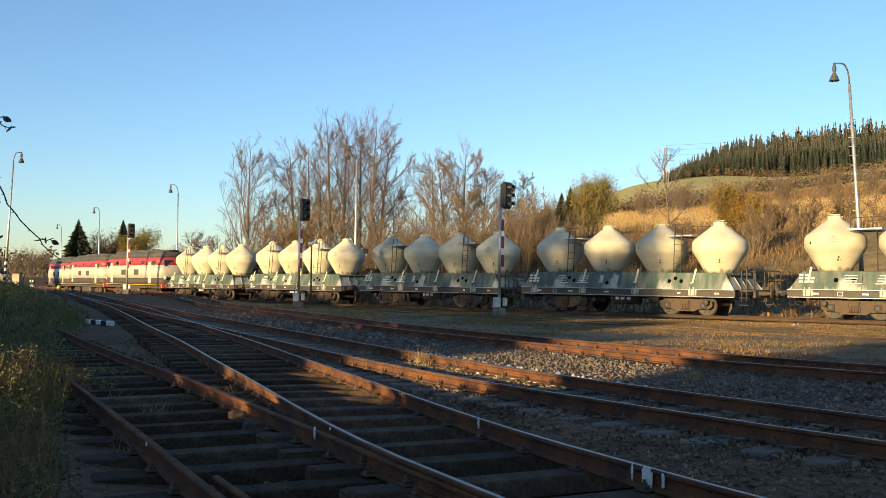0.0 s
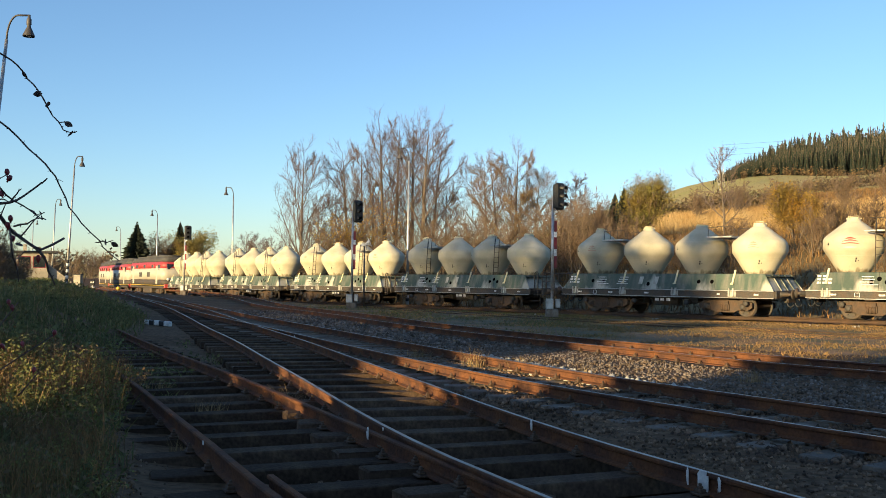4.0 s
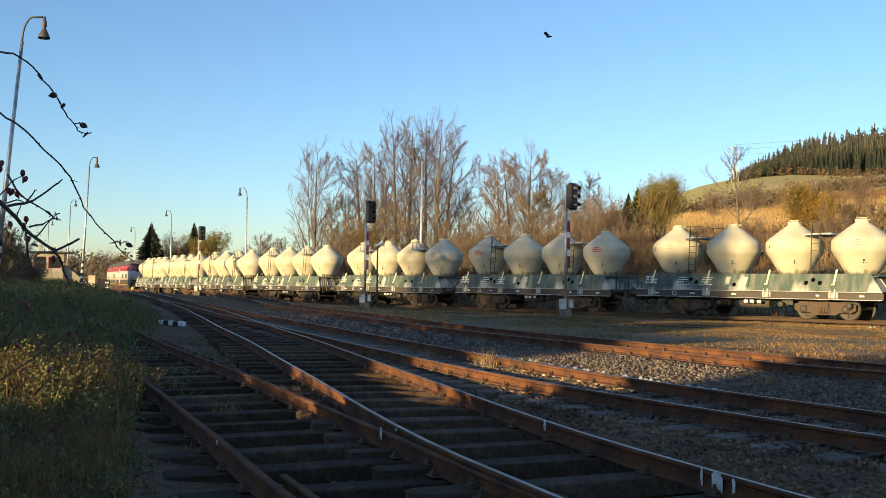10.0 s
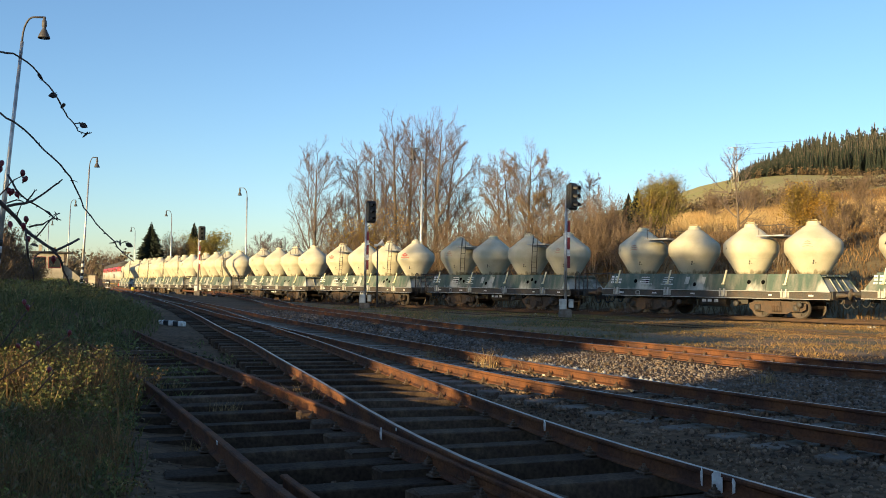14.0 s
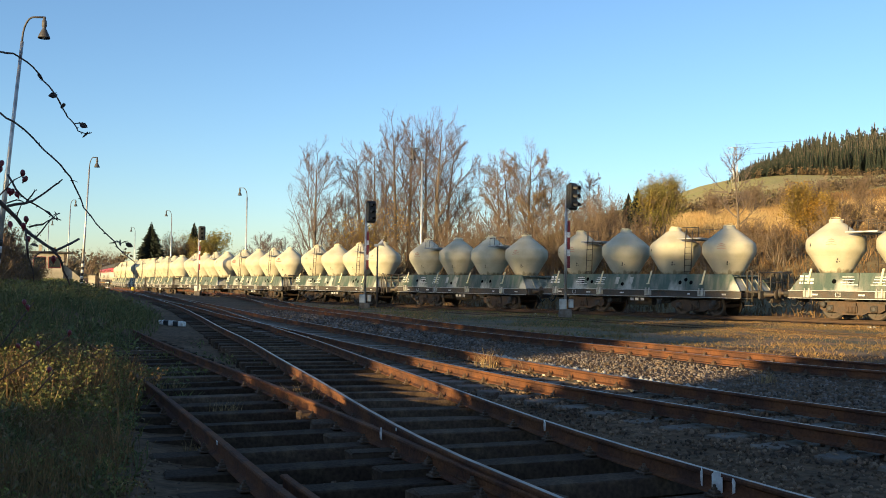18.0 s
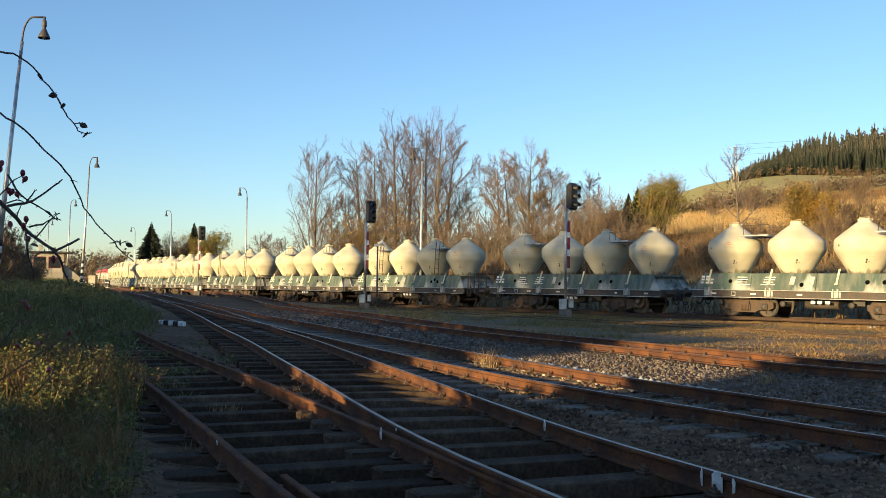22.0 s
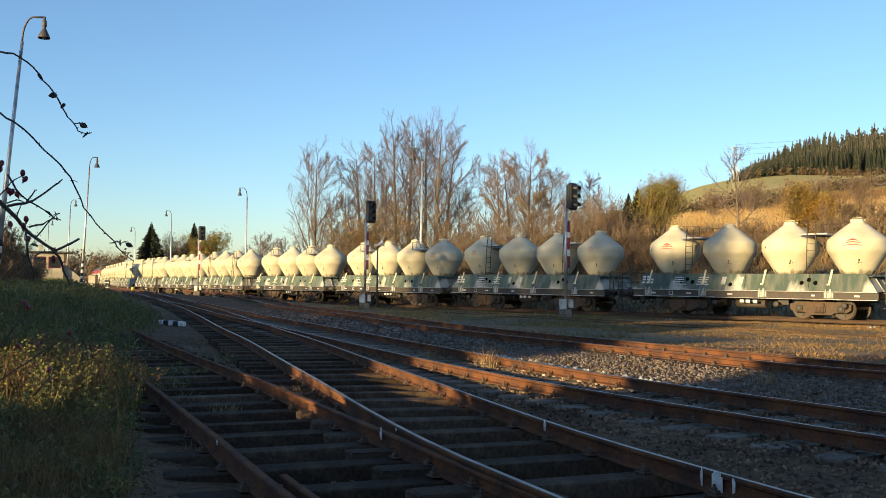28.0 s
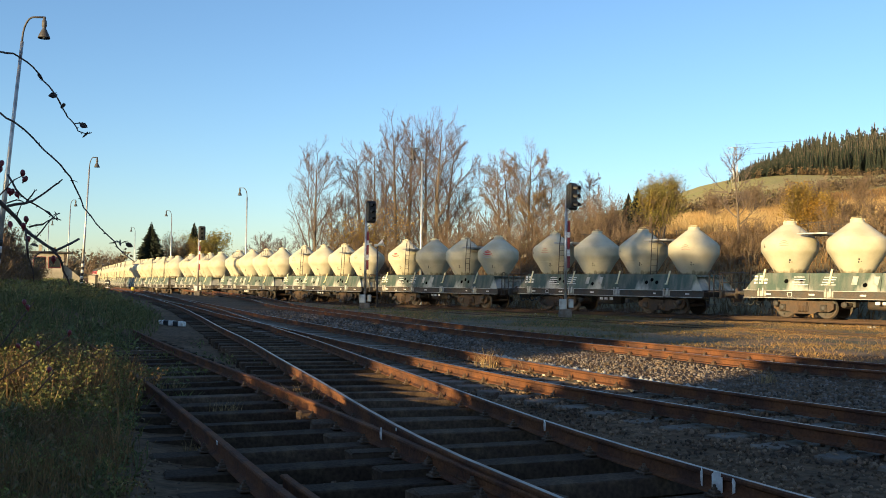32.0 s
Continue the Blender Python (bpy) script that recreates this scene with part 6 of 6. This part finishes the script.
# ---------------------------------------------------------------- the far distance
# the ridge's pale blue-grey carries the haze of the air
M_HAZE = mat("far_ridge_with_painted_haze", (0.36, 0.38, 0.42), 1.0, spread=0.05, scale=0.002, fine=0.02, bump=0.0, spec=0.0)
M_FARWOOD = mat("far_brown_woods", (0.19, 0.14, 0.10), 1.0, spread=0.2, scale=0.02, fine=0.5, bump=0.2, island=0.3, spec=0.0, second=(0.12, 0.11, 0.07), amount=0.5)


def build_far_ridge():
    g = Geo()
    n = 60
    for i in range(n + 1):
        x = -2400 + 3000 * i / n
        z = 34 + 16 * noise.noise((i * 0.13, 2.0, 0)) + 6 * noise.noise((i * 0.5, 7.0, 0))
        for dy, f in ((0, -0.2), (60, 0.7), (160, 1.0), (500, 0.8)):
            g.v.append((x, 2050 + dy, z * f))
    for i in range(n):
        for k in range(3):
            a = i * 4 + k
            g.f.append((a, a + 4, a + 5, a + 1))
            g.smooth.append(True)
    tagged(part("backdrop", g, M_HAZE, None, fix=False), "far ridge on the horizon, haze painted into its pale colour", "distant hills", kind="structure")


build_far_ridge()


def build_far_woods():
    r = random.Random(55)
    g = Geo()
    for k in range(620):
        u = r.uniform(-0.62, 0.06)
        depth = r.uniform(330, 560)
        x, y = u * depth, depth
        h = r.uniform(2.5, 8.5) * (0.6 + 0.8 * max(0.0, 0.5 + noise.noise((u * 14, depth * 0.004, 1))))
        z = ground_z(x, y)
        leaf_quads(g, [Vector((x + r.gauss(0, 2.2) * (1 - q), y + r.gauss(0, 2.2), z + h * q)) for q in (0.1, 0.2, 0.35, 0.5, 0.65, 0.8, 0.95)], r, 6, 0.9, 0.9)
    tagged(part("far_woods", g, M_FARWOOD, None, fix=False), "distant brown autumn woods beyond the yard", "woods", kind="stuff")


build_far_woods()

# ---------------------------------------------------------------- white paint marks on the rails


def rail_mark(track, y, off, along, tall, z):
    """A strip of white paint on the side of a rail that faces the camera."""
    pts = spline(TRACKS[track], 0.2)
    rail = offset_curve(pts, off)
    i = min(range(len(rail)), key=lambda k: abs(rail[k].y - y))
    d = (rail[i + 1] - rail[i - 1]).normalized()
    left = Vector((-d.y, d.x, 0))
    if left.dot(EYE - rail[i]) < 0:
        left = -left
    m = Matrix.Translation(rail[i] + left * 0.0405 + Vector((0, 0, FLAT + z))) @ Matrix.Rotation(math.atan2(d.y, d.x), 4, "Z")
    r = random.Random(int(y * 100))
    outline = []
    for k in range(16):
        a = TAU * k / 16
        grow_by = 0.5 * r.uniform(0.62, 1.12)
        outline.append((along * grow_by * math.copysign(abs(math.cos(a)) ** 0.5, math.cos(a)), tall * grow_by * math.copysign(abs(math.sin(a)) ** 0.5, math.sin(a))))
    g = Geo().prism(outline, 1, -0.004, 0.004)
    ob = part("paint_mark", g, M_WHITE, None, m=m)
    tagged(ob, "worn white paint mark on the side of a rail", "paint mark", "rail paint marks")


for row in (("one", 8.45, -0.7535, 0.045, 0.035, 0.06), ("two", 9.55, 0.7535, 0.040, 0.10, 0.08), ("one", 8.98, 0.7535, 0.045, 0.10, 0.05), ("one", 9.06, 0.7535, 0.035, 0.04, 0.10), ("two", 8.95, -0.7535, 0.03, 0.035, 0.10),
            ("two", 7.02, 0.7535, 0.11, 0.15, 0.055), ("two", 7.11, 0.7535, 0.022, 0.14, 0.06), ("two", 6.78, 0.7535, 0.035, 0.12, 0.06), ("three", 24.2, -0.7535, 0.06, 0.09, 0.06)):
    rail_mark(*row)

# ---------------------------------------------------------------- small yard fittings


def build_fouling_marker():
    t = thing("fouling_marker", "low black and white striped marker between tracks", "marker", pose(-8.95, 31.9, -0.10, 0, 0, -48))
    for k in range(5):
        part("block", Geo().box((-0.70 + 0.35 * k, 0, 0.13), (0.345, 0.14, 0.16), bev=0.02), M_BLACK if k % 2 else M_WHITE, t)


build_fouling_marker()


def build_point_lantern(x, y):
    t = thing("point_lantern", "yellow round point lantern beside the switch", "lantern", pose(x, y, ground_z(x, y)))
    part("base", Geo().box((0, 0, 0.07), (0.4, 0.3, 0.14), bev=0.03), M_DARKSTEEL, t)
    part("drum", Geo().lathe([(0.0, 0.50), (0.08, 0.50), (0.16, 0.44), (0.19, 0.34), (0.16, 0.22), (0.08, 0.15), (0.0, 0.15)], 14), M_YELLOW, t)
    part("cap", Geo().lathe([(0.0, 0.57), (0.06, 0.56), (0.07, 0.49), (0.0, 0.49)], 10), M_DARKSTEEL, t)


build_point_lantern(-28.5, 88.5)


def build_dwarf_signal(x, y):
    t = thing("dwarf_signal", "small black and white dwarf signal beside the track", "railway signal", pose(x, y, ground_z(x, y)))
    part("base", Geo().box((0, 0, 0.15), (0.4, 0.4, 0.3), bev=0.03), M_WHITE, t)
    part("head", Geo().box((0, 0, 0.75), (0.55, 0.3, 0.6), bev=0.08), M_BLACK, t)
    part("post", Geo().tube([(0, 0, 0.2), (0, 0, 0.6)], 0.06, 8), M_GALV, t)
    for s in (-1, 1):
        part("lens", Geo().lathe([(0.0, 0.02), (0.09, 0.02), (0.09, 0.0), (0.0, 0.0)], 10, Matrix.Translation((0.13 * s, -0.15, 0.8)) @ Matrix.Rotation(math.pi / 2, 4, "X")), M_WHITE, t)


build_dwarf_signal(-38.0, 109.0)


def build_yard_speaker():
    x, y = -3.85, 56.5
    t = thing("yard_loudspeaker", "white loudspeaker on a slim grey post", "loudspeaker", pose(x, y, ground_z(x, y) - 0.1))
    part("post", Geo().tube([(0, 0, 0), (0, 0, 3.75)], 0.05, 8), M_LAMP, t, "dull grey steel post")
    part("horn", Geo().lathe([(0.05, 0.0), (0.08, 0.12), (0.18, 0.30), (0.26, 0.36), (0.24, 0.36), (0.0, 0.20)], 14, Matrix.Translation((0, 0, 3.80)) @ Matrix.Rotation(1.2, 4, "Y")), M_WHITE, t)
    part("driver", Geo().box((-0.08, 0, 3.78), (0.24, 0.16, 0.16), bev=0.03), M_WHITE, t)


build_yard_speaker()


def build_cabin():
    x, y = -46.0, 112.0
    z = ground_z(x, y)
    c = thing("signal_cabin", "small cream signal cabin with a flat overhanging roof", "cabin", pose(x, y, z - 0.2, 0, 0, 20))
    h = 3.4
    for s in (-1, 1):
        part("wall", Geo().box((0, 1.4 * s, h / 2), (3.4, 0.2, h)), M_PLASTER, c)
        part("wall", Geo().box((1.6 * s, 0, h / 2), (0.2, 2.6, h)), M_PLASTER, c)
    part("roof", Geo().box((0.2, 0, h + 0.12), (4.9, 3.9, 0.22), bev=0.04), M_ROOF, c, "dark flat roof")
    for xx in (-0.85, 0.75):
        w = part("window", Geo().box((xx, -1.5, 2.35), (1.25, 0.06, 1.2), bev=0.03), M_GLASS, c)
        part("window_frame", Geo().box((xx, -1.485, 2.35), (1.4, 0.05, 1.35), bev=0.02), M_SIGNRED, w)
    part("door", Geo().box((1.715, 0.1, 1.2), (0.06, 0.95, 2.1), bev=0.02), M_WOOD, c)
    part("chimney", Geo().box((-0.9, 0.6, h + 0.6), (0.4, 0.4, 0.9), bev=0.03), M_PLASTER, c)
    part("stair_wall", Geo().prism([(1.75, 0.0), (4.4, 0.0), (1.75, 2.1)], 1, -1.0, -0.8), M_PLASTER, c)
    for k in range(9):
        part("step", Geo().box((4.2 - 0.27 * k, -0.3, 0.11 + 0.21 * k), (0.30, 1.0, 0.06), bev=0.01), M_CONCRETE, c)


build_cabin()


def build_kiosk():
    x, y = -58.2, 160.0
    c = thing("equipment_hut", "small white equipment hut beyond the yard", "hut", pose(x, y, ground_z(x, y) - 0.2))
    part("wall", Geo().box((0, 0, 1.3), (1.15, 1.1, 2.2), bev=0.03), M_PLASTER, c)
    part("roof", Geo().box((0, 0, 2.46), (1.35, 1.3, 0.12), bev=0.03), M_ROOF, c)
    part("mast", Geo().tube([(0.6, 0.6, 0.2), (1.5, 0.6, 5.4)], 0.05, 6), M_DARKSTEEL, c)


build_kiosk()


def build_pylon():
    x, y = at_px(1301, 300)
    z = ground_z(x, y)
    t = thing("power_pylon", "grey lattice power pylon on the hillside", "pylon", pose(x, y, z - 0.3))
    h = 15.5
    for sx in (-1, 1):
        for sy in (-1, 1):
            part("leg", Geo().tube([(1.1 * sx, 1.1 * sy, 0), (0.25 * sx, 0.25 * sy, h)], 0.09, 4), M_GALV, t)
    g = Geo()
    for k in range(9):
        z0, z1 = h * k / 9, h * (k + 1) / 9
        r0, r1 = 1.1 - 0.85 * k / 9, 1.1 - 0.85 * (k + 1) / 9
        g.tube([(-r0, -r0, z0), (r1, -r1, z1)], 0.05, 4)
        g.tube([(r0, -r0, z0), (-r1, -r1, z1)], 0.05, 4)
        g.tube([(-r0, r0, z0), (r1, r1, z1)], 0.05, 4)
    part("lattice", g, M_GALV, t, fix=False)
    for z1, w in ((h - 0.4, 2.6), (h - 2.6, 3.2)):
        part("cross_arm", Geo().tube([(-w, 0, z1), (0, 0, z1 + 0.5), (w, 0, z1)], 0.08, 4), M_GALV, t)


build_pylon()


def build_wires():
    for k, (z, dz) in enumerate(((17.0, 0.0), (15.2, 0.3), (14.2, -0.4))):
        pts = []
        x0, y0 = at_px(1301, 300)
        zb = ground_z(x0, y0)
        for i in range(13):
            u = i / 12
            pts.append((x0 + 190 * u, y0 - 60 * u, zb + z - 1 + 16 * u - 10 * u * (1 - u) + dz))
        ob = part("power_line", Geo().tube(pts, 0.035, 3, caps=False), M_DARKSTEEL, None, fix=False)
        tagged(ob, "thin power line over the hillside field", "power line", "power lines")


build_wires()

# ---------------------------------------------------------------- rose canes close to the viewpoint
VIEW = aim(0, 1.988, 0.69)


def ray(px, py, depth):
    """A place at a depth along a bearing of the final view."""
    return VIEW @ Vector(((px - 784) / 1700 * depth, (441 - py) / 1700 * depth, -depth))


def hip_geo(p, size, r):
    d = Vector((r.uniform(-0.6, 0.6), r.uniform(-0.6, 0.6), -1)).normalized()
    q = d.to_track_quat("Z", "Y").to_matrix().to_4x4()
    g = Geo().lathe([(0.0, 0.0), (0.35, 0.15), (0.55, 0.6), (0.58, 1.0), (0.40, 1.45), (0.15, 1.65), (0.22, 1.95), (0.0, 1.8)], 10)
    m = Matrix.Translation(p) @ q
    g.v = [tuple(m @ (Vector(v) * size)) for v in g.v]
    return g


def leaf_geo(p, size, r):
    g = Geo()
    u = Vector((r.uniform(-1, 1), r.uniform(-0.4, 0.4), r.uniform(-1, 0.2))).normalized()
    w = u.cross(Vector((r.uniform(-1, 1), r.uniform(-1, 1), 0.3))).normalized()
    n = u.cross(w)
    row = [(0.0, 0.0), (0.25, 0.28), (0.55, 0.34), (0.85, 0.16), (1.0, 0.0)]
    vs = [p + u * size * a + n * size * 0.10 * math.sin(a * 3) for a, b in row]
    vs += [p + u * size * a + w * size * b + n * size * 0.18 * b for a, b in row[1:4]]
    vs += [p + u * size * a - w * size * b + n * size * 0.22 * b for a, b in row[1:4]]
    g.add(vs, [(0, 1, 5), (1, 2, 6, 5), (2, 3, 7, 6), (3, 4, 7), (0, 8, 1), (1, 8, 9, 2), (2, 9, 10, 3), (3, 10, 4)])
    return g


def build_cane(label, depth, root, canes, hips, leaves, seed):
    r = random.Random(seed)
    t = thing("rose_cane", label, "wild rose", Matrix.Translation(ray(*root, depth)))
    inv = t.matrix_basis.inverted()
    for pts, rad in canes:
        wp = []
        for i, (a, b) in enumerate(pts):
            wp.append(inv @ ray(a, b, depth + 0.03 * math.sin(i * 1.7 + seed)))
        fine = []
        for a, b in zip(wp[:-1], wp[1:]):
            fine += [a, a.lerp(b, 0.5) + Vector((r.uniform(-1, 1), 0, r.uniform(-1, 1))) * 0.002]
        fine.append(wp[-1])
        n = len(fine)
        cane = part("cane", Geo().tube(fine, [rad * (1 - 0.6 * i / n) for i in range(n)], 6), M_STEM, t)
        for i in range(1, n - 1, 2):
            d = (fine[i + 1] - fine[i - 1]).normalized()
            s = d.orthogonal().normalized()
            s = Matrix.Rotation(r.uniform(0, TAU), 3, d) @ s
            part("thorn", Geo().tube([fine[i], fine[i] + s * 0.006 - d * 0.003], [0.0016, 0.0003], 4), M_STEM, cane)
    for a, b in hips:
        part("rose_hip", hip_geo(inv @ ray(a, b - 6, depth - 0.01), 0.0085 if depth < 3 else 0.013, r), M_HIP, t, "shrivelled dark red rose hip")
    for a, b in leaves:
        part("leaf", leaf_geo(inv @ ray(a, b, depth), 0.019, r), M_STEM, t, "curled dry leaf")


build_cane("long arching dry rose cane with a few curled leaves", 2.0, (-60, 75), [([(-60, 75), (0, 92), (24, 95), (48, 110), (68, 130), (86, 152), (104, 178), (112, 194), (120, 208), (131, 219), (138, 232), (152, 237), (162, 235)], 0.0022), ([(131, 219), (147, 218), (153, 226)], 0.0012)], [], [(102, 168), (112, 182), (140, 218), (155, 233), (66, 128)], 1)
build_cane("long arching dry rose cane reaching over the grass", 2.2, (-70, 160), [([(-70, 160), (0, 200), (25, 216), (58, 244), (78, 266), (107, 292), (125, 314), (136, 338), (148, 368), (170, 396), (203, 428), (215, 445), (237, 463)], 0.0026), ([(203, 428), (214, 431), (226, 427)], 0.0014), ([(125, 320), (138, 323)], 0.001)], [], [(205, 428), (212, 424), (222, 430)], 2)
build_cane("thorny rose bush branch with shrivelled red hips", 1.9, (-50, 330), [
    ([(-50, 320), (0, 358), (30, 387), (50, 412), (78, 432), (100, 443), (140, 423)], 0.0050), ([(14, 365), (45, 360), (70, 348), (97, 328), (110, 318)], 0.0030), ([(45, 360), (57, 345), (65, 336)], 0.0018),
    ([(14, 310), (28, 335), (52, 357), (78, 372), (102, 390)], 0.0022), ([(52, 402), (75, 398), (92, 388), (108, 390)], 0.0020), ([(78, 372), (92, 382), (106, 378)], 0.0014), ([(64, 420), (82, 398), (105, 377)], 0.0016),
    ([(45, 408), (48, 440), (56, 470), (60, 500)], 0.0022), ([(88, 438), (104, 455), (112, 480), (124, 505)], 0.0030), ([(100, 445), (88, 446), (70, 447), (60, 456)], 0.0018), ([(0, 345), (20, 322), (38, 312)], 0.0016), ([(12, 360), (30, 354), (42, 358)], 0.0016), ([(28, 388), (38, 362)], 0.0014)],
    [(40, 306), (48, 318), (4, 290), (15, 338), (24, 340), (46, 388), (42, 400), (18, 398), (52, 424), (28, 345), (95, 458), (2, 300)], [(66, 452), (58, 430)], 3)
build_cane("low rose shoots with scattered red hips in the grass", 3.4, (-20, 640), [([(-20, 640), (40, 560), (60, 535)], 0.003), ([(-10, 680), (80, 620), (125, 590)], 0.003), ([(60, 700), (95, 660), (85, 645)], 0.003)], [(42, 536), (124, 590), (30, 614), (66, 610), (48, 545), (88, 655)], [], 4)


# broad-leaved weeds in the lit corner
def build_weeds():
    r = random.Random(8)
    rng = np.random.default_rng(8)
    for k, p in enumerate(patch(rng, 150, -8, -1.8, 4.8, 15.5, near_weeds, 0.0)):
        t = thing("weed_plant", "leafy green and yellow weed beside the siding", "weed", Matrix.Translation(p), "weeds beside the siding")
        st, lf = Geo(), Geo()
        h = r.uniform(0.16, 0.62) * (0.32 + 0.68 * smooth(p[1], 7.8, 9.6))
        for s in range(r.randint(3, 6)):
            a = r.uniform(0, TAU)
            tip = Vector((math.cos(a), math.sin(a), 0)) * r.uniform(0.05, 0.22) + Vector((0, 0, h * r.uniform(0.7, 1.1)))
            st.tube([(0, 0, 0), tip * 0.5 + Vector((0, 0, 0.03)), tip], [0.005, 0.004, 0.002], 4, caps=False)
            leaf_quads(lf, [tip * u for u in (0.35, 0.5, 0.65, 0.8, 0.95, 1.0)], r, 8, 0.014 + 0.008 * smooth(p[1], 8, 10), 0.045)
        part("stem", st, M_STRAW, t, fix=False)
        part("foliage", lf, (M_WEED, M_LEAF_B, M_WEED, M_GRASS, M_BANK)[k % 5], t, fix=False)


build_weeds()


# ---------------------------------------------------------------- a moth that flutters past
def build_moth():
    t = thing("moth", "small dark moth fluttering through the air", "moth", Matrix.Translation(ray(1125, 60, 3.0)))
    part("body", Geo().lathe([(0.0, 0.011), (0.0022, 0.008), (0.0030, 0.0), (0.0022, -0.008), (0.0, -0.013)], 8, Matrix.Rotation(math.pi / 2, 4, "Y")), M_STEM, t)
    for s in (-1, 1):
        g = Geo()
        g.add([(0.006, 0, 0), (0.010, 0.018 * s, 0.010), (0.0, 0.024 * s, 0.013), (-0.008, 0.016 * s, 0.008), (-0.010, 0.004 * s, 0.002), (0.0, 0.001 * s, 0.0015)], [(0, 1, 2, 3, 4, 5)])
        part("wing", g, M_BARK, t, fix=False)
    return t


MOTH = build_moth()


def fly_moth():
    """Flutters in, crosses the sky, leaves over the top, and comes past once more."""
    spots = [(0.0, 1240, -120, 2.4), (8.3, 1180, -40, 2.4), (8.5, 1120, 180, 2.2), (8.6, 1125, 245, 2.2), (8.8, 1195, 213, 2.3), (9.0, 1230, 245, 2.4), (9.2, 1142, 187, 3.2), (9.4, 972, 115, 3.2), (9.6, 927, 95, 3.6), (9.8, 920, 67, 3.8),
             (10.0, 970, 65, 4.2), (10.2, 937, 215, 4.6), (10.35, 930, 330, 5.2), (10.6, 900, -60, 5.2), (12.5, 1300, -60, 4.6), (12.8, 1152, 245, 4.6), (13.0, 930, 190, 4.6), (13.15, 820, 60, 4.6), (13.4, 780, -120, 4.6), (32.0, 780, -160, 4.6)]
    rows = []
    for i, (t, a, b, depth) in enumerate(spots):
        rows.append((t, Matrix.Translation(ray(a, b, depth)) @ pose(0, 0, 0, 25 * math.sin(i * 2.1), 15 * math.cos(i * 1.3), 150 + 30 * math.sin(i))))
    walk(MOTH, rows)

motions()
